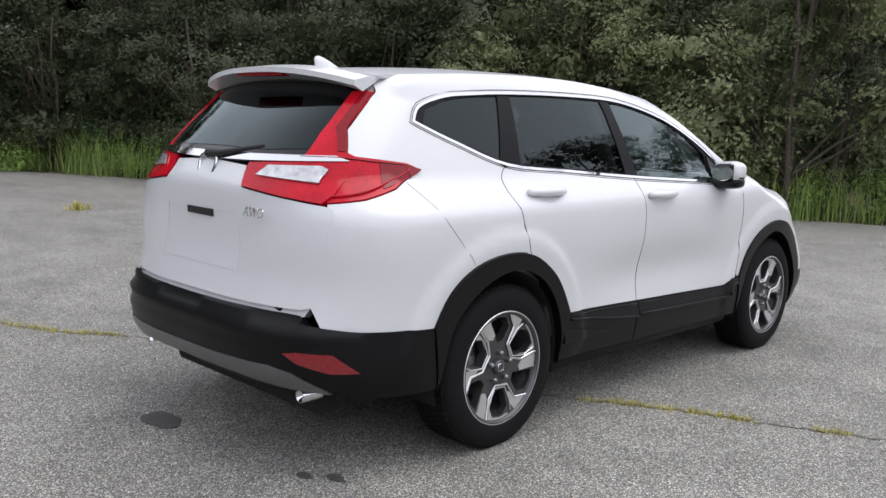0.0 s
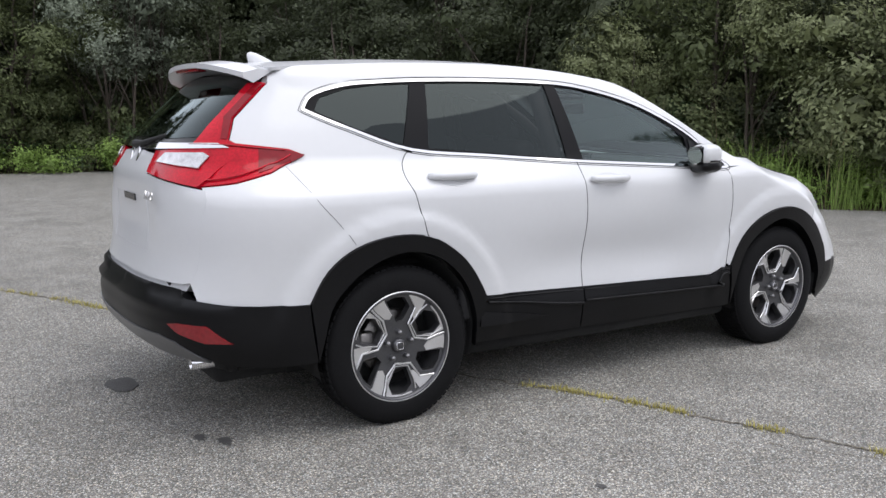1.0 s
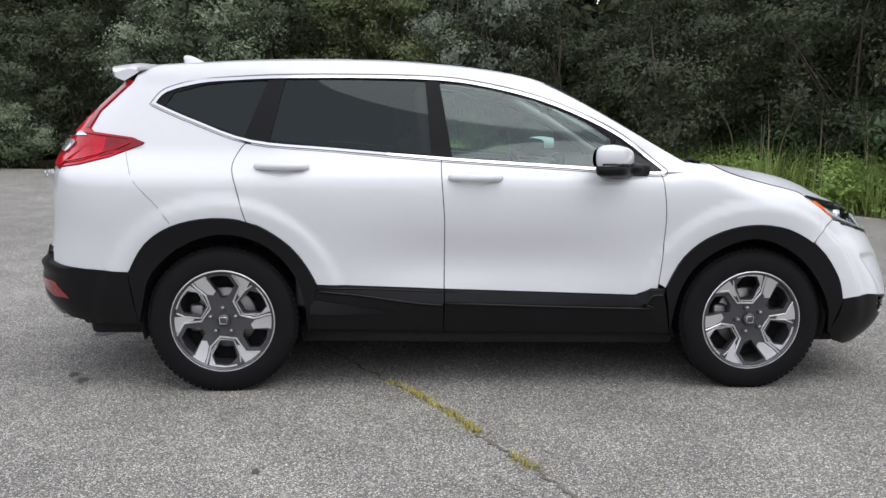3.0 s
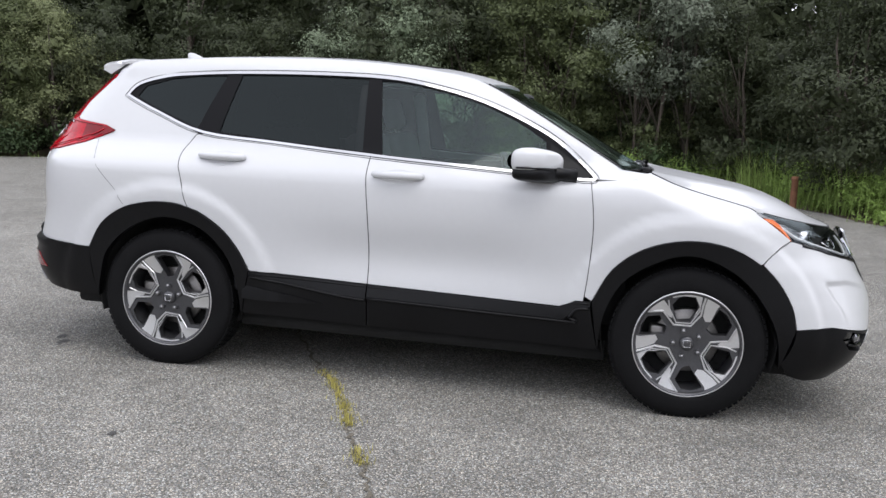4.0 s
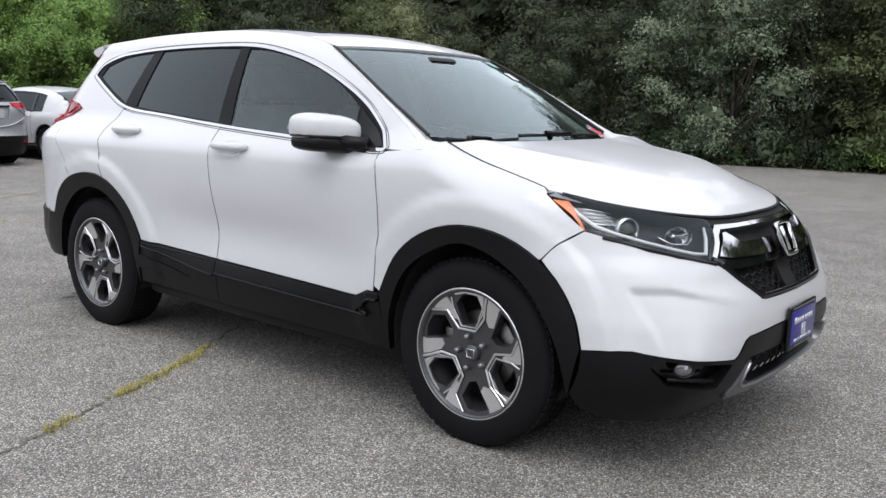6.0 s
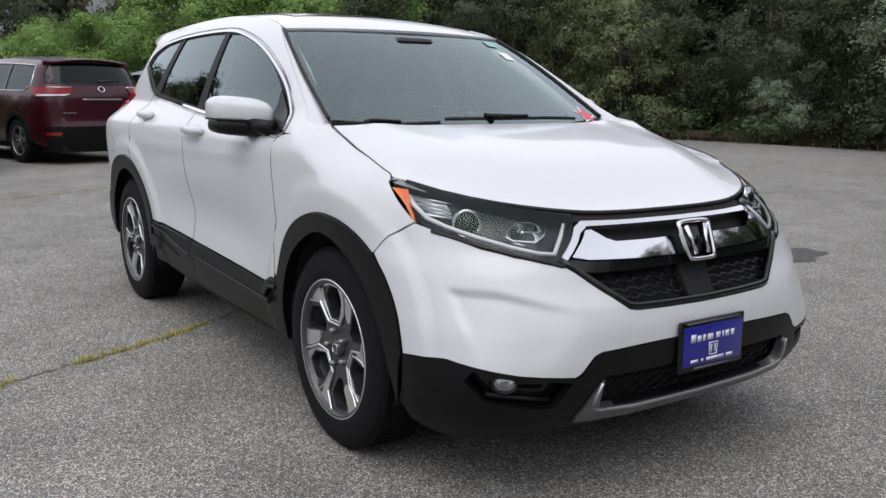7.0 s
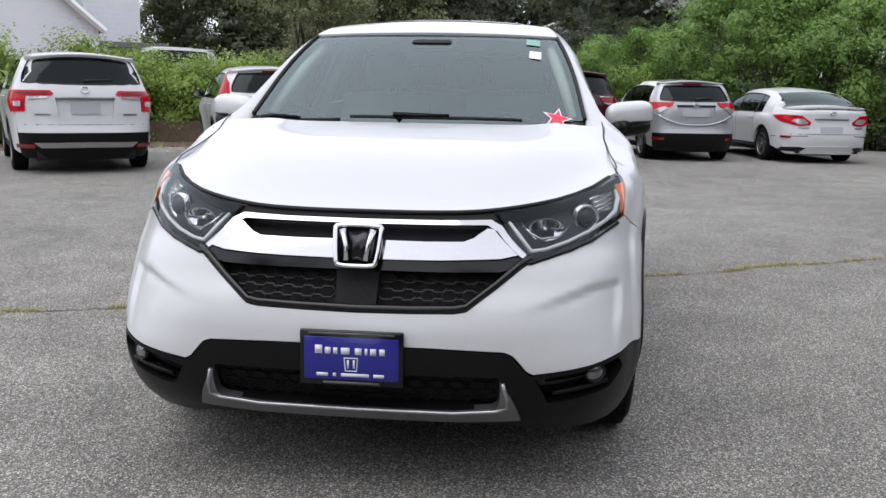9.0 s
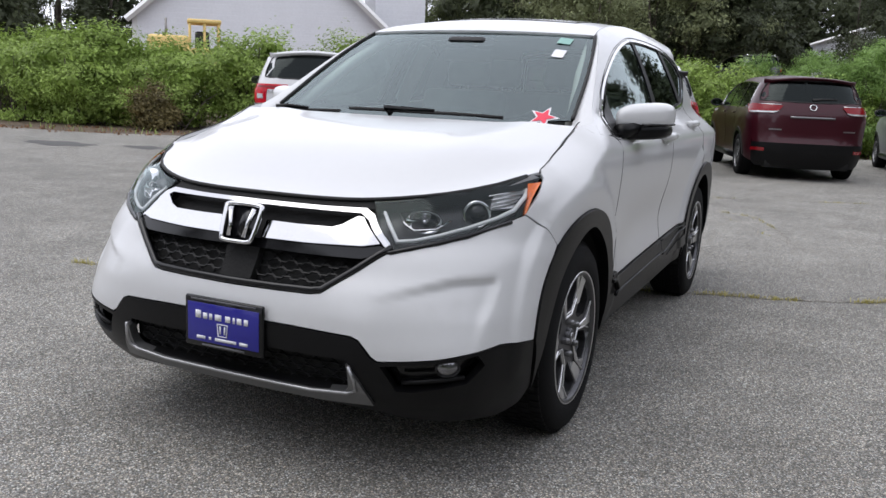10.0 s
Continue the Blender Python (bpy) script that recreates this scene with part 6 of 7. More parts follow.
k = len(rim_pts)
for a, b in ((back_ring, mid_ring), (mid_ring, deep)):
    for i in range(k):
        bm.faces.new((a[i], a[(i + 1) % k], b[(i + 1) % k], b[i]))
part("load_lining", bm, CARPET, suv, "charcoal carpeted load space")
part("load_floor", box(-0.86, 0.42, -0.62, 0.62, 0.68, 0.705, bev=0.008), CARPET, suv)
part("sill_guard", box(-0.93, -0.82, -0.56, 0.56, 0.672, 0.712, bev=0.015), PLASTIC, suv)
part("latch_striker", tube([(-0.85, -0.02, 0.70), (-0.85, -0.02, 0.735), (-0.85, 0.03, 0.735), (-0.85, 0.03, 0.70)], 0.005, sides=6), CHROME, suv)

# tailgate, on its hinges at the roof
GATE_OPEN = 0.0
gate = new("tailgate")
gate.parent = suv
HINGE = Vector((-0.40, 0, 1.60))
gate.matrix_local = Matrix.Translation(HINGE) @ Matrix.Rotation(radians(GATE_OPEN), 4, "Y") @ Matrix.Translation(-HINGE)
tagged(gate, "white closed tailgate with dark rear window")


def gate_skin(q, z):
    p = Vector(HERO._rear(q, z))
    d = 0.016 * math.exp(-((z - 1.13) / 0.05) ** 2) - 0.020 * math.exp(-((z - 0.93) / 0.09) ** 2) * max(0, 1 - (abs(p.y) / 0.40) ** 8)
    return p + Vector((-d, 0, 0))


GS = surf(gate_skin, -1)
lo = [ry(0, 0.692), ry(0.30, 0.692), ry(0.64, 0.692), ry(0.69, 0.705), ry(0.712, 0.80), ry(0.722, 0.95), ry(0.718, 1.085), ry(0.68, 1.09), ry(0.30, 1.135), ry(0.27, 1.22), ry(0.0, 1.235)]
part("gate_panel", patch(lo + [(-q, z) for q, z in reversed(lo[1:-1])], GS, 0.04, 0.001, 0.0, 0.03), PAINT, gate)
win = [ry(0, 1.245), ry(0.30, 1.24), ry(0.60, 1.255), ry(0.66, 1.25), ry(0.60, 1.38), ry(0.555, 1.46), ry(0.52, 1.54), ry(0.30, 1.568), ry(0.0, 1.575)]
wl_ = win + [(-q, z) for q, z in reversed(win[1:-1])]
g = part("rear_window", patch(shrink(wl_, 0.045), Rm, 0.06, 0, 0, 0), GLASS_DARK, gate, "dark tinted rear window")
part("window_surround", patch(wl_, near(Rm, 0.002), 0.05, 0, 0, 0.03, holes=[shrink(wl_, 0.05)]), GLOSS_BLACK, gate)
for s in (-1, 1):
    lens = [ry(s * y, z) for y, z in ((0.30, 1.14), (0.68, 1.095), (0.70, 1.13), (0.685, 1.20), (0.655, 1.245), (0.60, 1.25), (0.28, 1.232))]
    gl = part("gate_lamp", patch(lens, GS, 0.03, 0.001, 0.006, 0.03), RED_GLASS, gate, "red and clear inner tail lamp")
    part("clear_lens", patch([ry(s * y, z) for y, z in ((0.36, 1.182), (0.63, 1.162), (0.625, 1.215), (0.60, 1.228), (0.40, 1.222))], GS, 0.03, 0, 0.016, 0.006), LENS_WHITE, gl)
    part("strut", tube([(-0.45, s * 0.60, 1.46), (-0.32, s * 0.58, 1.16)], 0.011, sides=8), SEAL, suv)
# spoiler over the window
sp = bmesh.new()
rows = []
for i in range(25):
    y = -0.552 + 0.046 * i
    k = abs(y) / 0.552
    xb, zb = -0.43 - 0.01 * k, 1.634 - 0.052 * k ** 2.2
    xt, zt = -0.665 + 0.09 * k ** 3, 1.625 - 0.055 * k ** 2.4
    rows.append([sp.verts.new(p) for p in ((xb, y, zb), ((xb + xt) / 2, y, (zb + zt) / 2 + 0.012), (xt, y, zt), (xt, y, zt - 0.022), (xb - 0.09, y, zb - 0.055))])
for a, b in zip(rows, rows[1:]):
    for j in range(5):
        sp.faces.new((a[j], a[(j + 1) % 5], b[(j + 1) % 5], b[j]))
sp.faces.new(rows[0])
sp.faces.new(list(reversed(rows[-1])))
bmesh.ops.recalc_face_normals(sp, faces=sp.faces[:])
part("spoiler", sp, PAINT, gate, smooth=False)
part("stop_lamp", box(-0.657, -0.61, -0.17, 0.17, 1.586, 1.602, bev=0.004), RED_DEEP, gate)
part("gate_lining", patch(shrink(loop, 0.02), near(Rm, 0.05), 0.06, 0, 0, 0.02, holes=[shrink(wl_, 0.06)]), TRIM_DARK, gate, "black inner lining of the tailgate")
edge = [Vector(HERO._rear(*p)) + Vector((0.055, 0, 0)) for p in shrink(loop, 0.02)]
part("gate_edge", tube(edge, 0.022, sides=8, closed=True), GLOSS_BLACK, gate)
part("plate_recess", patch(shrink([ry(-0.30, 0.80), ry(0.30, 0.80), ry(0.27, 1.03), ry(-0.27, 1.03)], 0.0), GS, 0.05, 0, -0.010, -0.012), PAINT, gate)
part("gate_button", patch([ry(-0.10, 1.0), ry(0.10, 1.0), ry(0.10, 1.03), ry(-0.10, 1.03)], GS, 0.04, 0, 0.006, 0.01), GLOSS_BLACK, gate, "black release button housing")
part("gate_garnish", patch([ry(-0.66, 1.250), ry(-0.30, 1.236), ry(0, 1.232), ry(0.30, 1.236), ry(0.66, 1.250), ry(0.62, 1.268), ry(0.30, 1.262), ry(0, 1.260), ry(-0.30, 1.262), ry(-0.62, 1.268)], GS, 0.04, 0, 0.012, 0.015), CHROME, gate, "chrome strip under the rear window")
part("gate_emblem", tube([(-0.905 + 0.25 * b, a, 1.205 + b) for a, b in spline([(-0.060, 0.036), (0, 0.046), (0.060, 0.036), (0.050, -0.040), (0, -0.046), (-0.050, -0.040)], 3, True)], 0.009, sides=6, closed=True, up=Vector((1, 0, 0))), CHROME, gate)
part("rear_wiper", tube([(-0.905, 0.0, 1.255), (-0.895, -0.10, 1.262), (-0.86, -0.34, 1.30)], [0.02, 0.012, 0.008], sides=8), SEAL, gate)
fc = bpy.data.curves.new("badge_text", "FONT")
fc.body, fc.size, fc.extrude, fc.shear = "AWD", 0.055, 0.002, 0.2
fo = new("model_badge", fc)
dg = bpy.context.evaluated_depsgraph_get()
bt = bmesh.new()
bt.from_mesh(fo.evaluated_get(dg).to_mesh())
bpy.data.objects.remove(fo)
shift(bt, Matrix(((0, 0, -1, -0.966), (-1, 0, 0, -0.36), (0, 1, 0, 1.03), (0, 0, 0, 1))))
part("drive_badge", bt, CHROME, gate, smooth=False)

# cabin
part("cabin_floor", box(0.3, 2.35, -0.72, 0.72, 0.38, 0.42), CARPET, suv)
part("dashboard", shift(lathe([(0.0005, -0.72), (0.16, -0.72), (0.19, -0.70), (0.19, 0.70), (0.16, 0.72), (0.0005, 0.72)], 24), Matrix.Translation((2.02, 0, 0.985)) @ Matrix.Diagonal((1.5, 1, 0.85, 1))), TRIM_DARK, suv, "black dashboard")
part("dash_top", box(1.98, 2.40, -0.70, 0.70, 1.05, 1.12, bev=0.03), TRIM_DARK, suv)
part("bulkhead", box(2.20, 2.36, -0.74, 0.74, 0.40, 1.10), DARK, suv)
part("centre_screen", box(1.80, 1.83, -0.12, 0.12, 1.02, 1.16, bev=0.01), GLOSS_BLACK, suv)
wheel_m = Matrix.Translation((1.66, 0.36, 1.0)) @ Matrix.Rotation(radians(65), 4, "Y")
sw = part("steering_wheel", shift(tube([(0.185 * math.cos(t), 0.185 * math.sin(t), 0) for t in [2 * math.pi * i / 32 for i in range(32)]], 0.016, sides=8, closed=True), wheel_m), TRIM_DARK, suv)
part("wheel_hub", shift(box(-0.17, 0.17, -0.06, 0.06, -0.03, 0.01, bev=0.02), wheel_m), TRIM_DARK, sw)


def seat(x, y, w, label):
    s = new("seat")
    s.parent = suv
    tagged(s, label)
    lean = Matrix.Translation((x, y, 0.70)) @ Matrix.Rotation(radians(-17), 4, "Y")
    part("cushion", box(x - 0.02, x + 0.50, y - w / 2, y + w / 2, 0.55, 0.72, bev=0.05, seg=3), CLOTH, s)
    part("backrest", shift(box(-0.11, 0.02, -w / 2, w / 2, -0.08, 0.60, bev=0.05, seg=3), lean), CLOTH, s)
    for yy in ([0] if w < 0.7 else [-0.42, 0, 0.42]):
        part("headrest", shift(box(-0.09, 0.0, yy - 0.13, yy + 0.13, 0.63, 0.82, bev=0.04, seg=3), lean), CLOTH, s)
        part("headrest_post", shift(tube([(-0.05, yy, 0.56), (-0.05, yy, 0.68)], 0.012, sides=6), lean), STEEL, s)


seat(1.12, -0.37, 0.52, "grey cloth front seat")
seat(1.12, 0.37, 0.52, "grey cloth front seat")
seat(0.42, 0.0, 1.28, "grey cloth rear bench seat")
part("headliner", patch([(-0.42, -0.52), (1.48, -0.56), (1.55, 0), (1.48, 0.56), (-0.42, 0.52)], surf(lambda x, y: (x, y, R(x, y)[2] - 0.035), -1), 0.1, flange=0), LINER, suv, "pale grey headliner")
for s in (-1, 1):
    part("door_lining", box(0.35, 2.15, min(s * 0.80, s * 0.86), max(s * 0.80, s * 0.86), 0.42, 1.10, bev=0.02), TRIM_DARK, suv)
    part("inner_pillar", tube([(1.0, s * 0.77, 1.12), (0.985, s * 0.65, 1.40), (0.98, s * 0.60, 1.50)], 0.04, sides=8, flat=1), LINER, suv)
    part("inner_pillar", tube([(2.22, s * 0.70, 1.13), (1.85, s * 0.62, 1.36), (1.55, s * 0.57, 1.51)], 0.03, sides=8), LINER, suv)
    part("inner_pillar", tube([(0.20, s * 0.74, 1.15), (0.22, s * 0.62, 1.40), (0.22, s * 0.57, 1.50)], 0.04, sides=8), TRIM_DARK, suv)
part("rear_view_mirror", box(1.72, 1.75, -0.13, 0.13, 1.40, 1.465, bev=0.012), TRIM_DARK, suv)
part("sensor_box", box(1.62, 1.78, -0.10, 0.10, 1.485, 1.52, bev=0.02), TRIM_DARK, suv)
part("underbody", box(-0.75, 3.2, -0.57, 0.57, 0.215, 0.40, bev=0.03), DARK, suv)
part("floor_pan", box(0.46, 2.2, -0.79, 0.79, 0.22, 0.36, bev=0.03), DARK, suv)
# boxes added under nose and tail to keep light off the ground there
part("splash_shield", box(3.04, 3.34, -0.70, 0.70, 0.20, 0.27, bev=0.02), DARK, suv)
part("rear_shield", box(-0.74, -0.40, -0.70, 0.70, 0.30, 0.40, bev=0.02), DARK, suv)
part("engine_bay", box(2.36, 3.30, -0.60, 0.60, 0.40, 0.85, bev=0.03), DARK, suv)


def on_screen(poly, mid, m, name, label="", d=0.004):
    o = [(mid[0] + a, mid[1] + b) for a, b in poly]
    return part(name, patch(o, near(WS, -d), 0.05, flange=0), m, suv, label)


star = [(-(0.075 if i % 2 == 0 else 0.032) * math.sin(2 * math.pi * i / 10 + 0.2), (0.062 if i % 2 == 0 else 0.026) * math.cos(2 * math.pi * i / 10 + 0.2)) for i in range(10)]
star = [(a * 0.78, b * 0.82) for a, b in star]
on_screen([(a * 1.35, b * 1.35) for a, b in star], (2.315, 0.605), INK_WHITE, "star_sticker_border", "white-edged red star sticker", 0.002)
on_screen(star, (2.315, 0.605), STICKER_RED, "star_sticker", "red star sticker", 0.005)
on_screen([(-0.02, -0.035), (0.04, -0.035), (0.04, 0.03), (-0.02, 0.03)], (1.70, 0.49), STICKER_GREEN, "inspection_sticker", "pale green square sticker")
on_screen([(-0.03, -0.028), (0.04, -0.028), (0.04, 0.028), (-0.03, 0.028)], (1.83, 0.50), INK_WHITE, "paper_sticker", "white square sticker")

# ---- parked cars in the row by the hedge ----
GREY_PAINT = mat("dark_grey_metallic_paint", (0.075, 0.075, 0.084), 0.30, 0.6, vary=0.04, scale=4, coat=0.8)
MAROON_PAINT = mat("maroon_metallic_paint", (0.038, 0.003, 0.008), 0.35, 0.2, vary=0.05, scale=4, coat=0.4, spec=0.3)
SILVER_PAINT = mat("silver_metallic_paint", (0.36, 0.37, 0.385), 0.36, 0.3, vary=0.04, scale=4, coat=1.0)
PLATE_PALE = mat("pale_plate", (0.42, 0.43, 0.45), 0.4, vary=0.05, scale=20)


MIRROR_DARK = mat("mirror_glass", (0.30, 0.36, 0.38), 0.05, 1.0, vary=0.05, scale=10)


def parked_car(name, label, paint, at, wide, high, wb, ro, fo, lean=1.0, lamps=(), sedan=False, trim_z=0.30, skid=None, plate=None, rails=False, wheel_r=0.365, chrome_bar=None, glass_box=(0.73, 0.93, 0.40), bar=0.0, reflectors=(0.66, 0.86, 0.30), pod=None, sweep=None, arch=True):
    """A parked car from its main measures; its tail is drawn in full, the far end plainly."""
    H = high
    wt = [(a * H, b * wide / 2) for a, b in ((0.09, 0.86), (0.18, 0.94), (0.30, 0.965), (0.45, 0.985), (0.57, 1.0), (0.63, 0.985), (0.67, 0.955), (0.80, 0.865), (0.90, 0.785), (0.95, 0.74), (1.0, 0.68))]
    if sedan:
        tl = [(0.15, 0.12), (0.25, 0.03), (0.36, 0.0), (0.45, 0.02), (0.62, 0.05), (0.70, 0.03), (0.735, 0.12), (0.78, 0.55), (0.86, 0.85), (0.96, 1.25), (1.0, 1.5)]
        rl = [(-ro + 0.05, 0.735), (-ro + 0.45, 0.755), (-ro + 0.75, 0.84), (-ro + 1.15, 0.935), (-ro + 1.6, 0.985), (wb * 0.42, 1.0), (wb * 0.56, 0.965), (wb * 0.70, 0.86), (wb * 0.84, 0.72), (wb, 0.67), (wb + fo, 0.56)]
    else:
        tl = [(0.15, 0.12), (0.25, 0.02), (0.34, 0.0), (0.40, 0.035), (0.52, 0.045), (0.64, 0.065), (0.70, 0.105), (0.85, 0.105 + 0.17 * lean), (0.93, 0.105 + 0.28 * lean), (1.0, 0.105 + 0.36 * lean)]
        rl = [(-ro + 0.2, 0.93), (-ro + 0.45, 0.948), (-0.1, 0.965), (wb * 0.22, 0.98), (wb * 0.45, 0.975), (wb * 0.60, 0.94), (wb * 0.73, 0.85), (wb * 0.86, 0.70), (wb, 0.64), (wb + fo, 0.56)]
    sh = Shell(width=wt, nose=[(a * H, wb + fo - b) for a, b in ((0.09, 0.2), (0.2, 0.05), (0.33, 0.0), (0.45, 0.06), (0.54, 0.2), (0.62, 0.6), (0.7, 0.85))],
               tail=[(a * H, -ro + b) for a, b in tl], roof=[(x, z * H) for x, z in rl], axles=(0.0, wb), xf=wb - 0.05, xr=-ro * 0.35, hub=wheel_r, scoop=0.015, flare=0.018)
    car = thing(name, label, "car", "cars parked along the hedge")
    rm, fm, rr = sh.rear(), sh.front(), sh.roof(0.03 * H)
    q = lambda y, z: sh.ry(y * wide / 2, z * H)
    mirror2 = lambda o: o + [(-a, z) for a, z in reversed(o) if abs(a) > 1e-6]
    arc = lambda cx, r: [(cx - r * math.cos(t), wheel_r + r * math.sin(t)) for t in [math.pi * i / 14 for i in range(15)]]
    low = 0.16 * H
    belt = 0.665 * H
    xs_ = [(-ro * 0.72 + (wb + fo * 0.45 + ro * 0.72) * i / 30) for i in range(31)]
    top = [(x, min(belt, tab(sh.roofline, x) - 0.02)) for x in xs_]
    xb, xe = -ro * 0.72, wb + fo * 0.45

    def crest(x):
        """Height to which the side reaches: the roof, or the raked tail."""
        z = tab(sh.roofline, x)
        while not sedan and z > belt and tab(sh.tail, z) > x - 0.10:
            z -= 0.01
        return z

    for s in (-1, 1):
        S = sh.side(s)
        body = top + [(xe, low)] + list(reversed(arc(wb, wheel_r + 0.055))) + list(reversed(arc(0, wheel_r + 0.055))) + [(xb, low)]
        part("body_side", patch(body, S, 0.09, 0, 0, 0.04), paint, car)
        up = [p for p in top if p[0] <= wb * 0.86 and crest(p[0]) > p[1] + 0.03]
        if sedan:
            up = [p for p in up if p[0] > -ro + 0.75]
        roofs = [(x, crest(x)) for x, _ in up]
        frame_o = up + list(reversed(roofs))
        inner = [(x, z + 0.02) for x, z in up[3:-1]] + [(x, z - 0.085) for x, z in reversed(roofs[3:-2]) if z - 0.085 > belt + 0.05]
        if not sedan:
            kick = inner[0][0]
            inner = [(kick - 0.06, belt + 0.10)] + [p for p in inner if p[0] > kick + 0.12 or p[1] > belt + 0.05]
        part("window_frame", patch(frame_o, S, 0.09, 0, 0, 0.02, holes=[inner]), paint, car)
        g = part("side_glass", patch(shrink(inner, -0.005), near(S, 0.006), 0.12, flange=0), GLASS_PARKED, car, "dark side glass")
        part("glass_trim", tube([Vector(S(*p)) for p in inner], 0.012, sides=5, closed=True), CHROME if not sedan else SEAL, car)
        if sedan:
            rz = lambda x: tab(sh.roofline, x) - 0.012
            part("rear_pillar", patch([(-ro + 0.32, belt - 0.01), (-ro + 1.0, belt - 0.01), (-ro + 1.12, rz(-ro + 1.12)), (-ro + 0.75, rz(-ro + 0.75)), (-ro + 0.45, rz(-ro + 0.45))], near(S, 0.002), 0.09, 0, 0, 0.02), paint, car)
        for cx in (wb * 0.16, wb * 0.50):
            z1 = tab(sh.roofline, cx) - 0.08
            part("door_pillar", patch([(cx - 0.05, belt), (cx + 0.05, belt), (cx + 0.03, z1), (cx - 0.03, z1)], near(S, -0.003), 0.1, flange=0), GLOSS_BLACK, car)
            part("door_handle", tube([Vector(S(cx + 0.05 + 0.02 * i, belt - 0.09)) + Vector((0, s * (0.02 if 0 < i < 9 else 0), 0)) for i in range(10)], 0.013, sides=6), paint, car)
            part("door_seam", tube([Vector(S(cx, low + 0.2 + (belt - low - 0.2) * i / 8)) for i in range(9)], 0.003, sides=4), SEAL, car)
        part("sill", tube([(wheel_r + 0.02, s * wide * 0.45, low + 0.03), (wb - wheel_r - 0.02, s * wide * 0.45, low + 0.03)], 0.07, sides=8), PLASTIC, car)
        for cx in (0, wb):
            if trim_z > 0.2 and not sedan:
                part("arch_trim", patch(arc(cx, wheel_r + 0.10) + list(reversed(arc(cx, wheel_r + 0.035))), S, 0.06, 0, 0.010, 0.03), PLASTIC if arch else paint, car)
            part("wheel_well", box(cx - wheel_r - 0.03, cx + wheel_r + 0.03, min(s * wide * 0.2, s * wide * 0.36), max(s * wide * 0.2, s * wide * 0.36), 0.2, wheel_r * 2 + 0.06), DARK, car)
            alloy_wheel(car, cx, s, wheel_r, wheel_r * 0.66, wide / 2 - 0.13, 0.115, "plain")
        mx = wb * 0.80
        m = new("door_mirror")
        m.parent = car
        bm = bmesh.new()
        bmesh.ops.create_uvsphere(bm, u_segments=14, v_segments=8, radius=1)
        for v in bm.verts:
            v.co = Vector((mx + v.co.x * 0.09, s * (wide / 2 + 0.06) + v.co.y * 0.11, belt + 0.07 + v.co.z * 0.07))
        part("mirror_cap", bm, paint, m)
        mgl = bmesh.new()
        vs = [mgl.verts.new((mx - 0.088, s * (wide / 2 + 0.06 + 0.10 * math.cos(t)), belt + 0.07 + 0.062 * math.sin(t))) for t in [2 * math.pi * i / 16 for i in range(16)]]
        mgl.faces.new(vs if s < 0 else list(reversed(vs)))
        part("mirror_glass", mgl, MIRROR_DARK, m, "mirror glass reflecting the hedge")
        part("mirror_rim", tube([v for v in [(mx - 0.082, s * (wide / 2 + 0.06 + 0.104 * math.cos(t)), belt + 0.07 + 0.066 * math.sin(t)) for t in [2 * math.pi * i / 16 for i in range(16)]]], 0.012, sides=5, closed=True, up=Vector((1, 0, 0))), SEAL, m)
        part("mirror_arm", tube([(mx + 0.02, s * (wide / 2 + 0.02), belt + 0.04), (mx + 0.08, s * (wide / 2 - 0.08), belt + 0.03)], 0.03, sides=6), PLASTIC, m)
    # roof, screens, bonnet, nose
    fx0 = wb * 0.56
    rx0 = -ro + 1.15 if sedan else tab(sh.tail, 0.955 * H) + 0.05
    rx_ = [rx0 + (fx0 - rx0) * i / 16 for i in range(17)]
    edge = [sh.w(x, tab(sh.roofline, x)) for x in rx_]
    back = [(rx0 + (0.0 if sedan else 0.22 * k ** 4), -edge[0] * k_) for k, k_ in [(abs(j) / 6, j / 6) for j in range(-5, 6)]]
    part("roof", patch([(x, -e) for x, e in zip(rx_[1:], edge[1:])] + [(x, e) for x, e in reversed(list(zip(rx_[1:], edge[1:])))] + [(x, y) for x, y in back], rr, 0.12, flange=0.02), paint, car)
    sx = [fx0 + (wb * 0.86 - fx0) * i / 8 for i in range(9)]
    se = [sh.w(x, tab(sh.roofline, x)) * 0.98 for x in sx]
    part("windscreen", patch([(x, -e) for x, e in zip(sx, se)] + [(x, e) for x, e in reversed(list(zip(sx, se)))], rr, 0.12, flange=0.02), GLASS_PARKED, car)
    hx = [wb * 0.86 + (wb + fo * 0.62 - wb * 0.86) * i / 8 for i in range(9)]
    he = [sh.half(x, tab(sh.roofline, x) - 0.02) * 0.96 for x in hx]
    part("bonnet", patch([(x, -e) for x, e in zip(hx, he)] + [(x, e) for x, e in reversed(list(zip(hx, he)))], rr, 0.12, flange=0.03), paint, car)
    part("front_bumper", patch([sh.fx(xe, low, -1), sh.fx(xe, 0.58 * H, -1), (0, 0.60 * H), sh.fx(xe, 0.58 * H, 1), sh.fx(xe, low, 1), (0, low)], fm, 0.12, flange=0.03), paint, car)
    if sedan:
        wx = [-ro + 0.46 + 0.69 * i / 6 for i in range(7)]
        we = [sh.w(x, tab(sh.roofline, x)) * 0.97 for x in wx]
        part("rear_window", patch([(x, -e) for x, e in zip(wx, we)] + [(x, e) for x, e in reversed(list(zip(wx, we)))], rr, 0.1, flange=0.02), GLASS_PARKED, car, "dark raked rear window")
        bx = [-ro + 0.08 + 0.40 * i / 4 for i in range(5)]
        be = [min(sh.half(x, tab(sh.roofline, x) - 0.03), wide * 0.46) for x in bx]
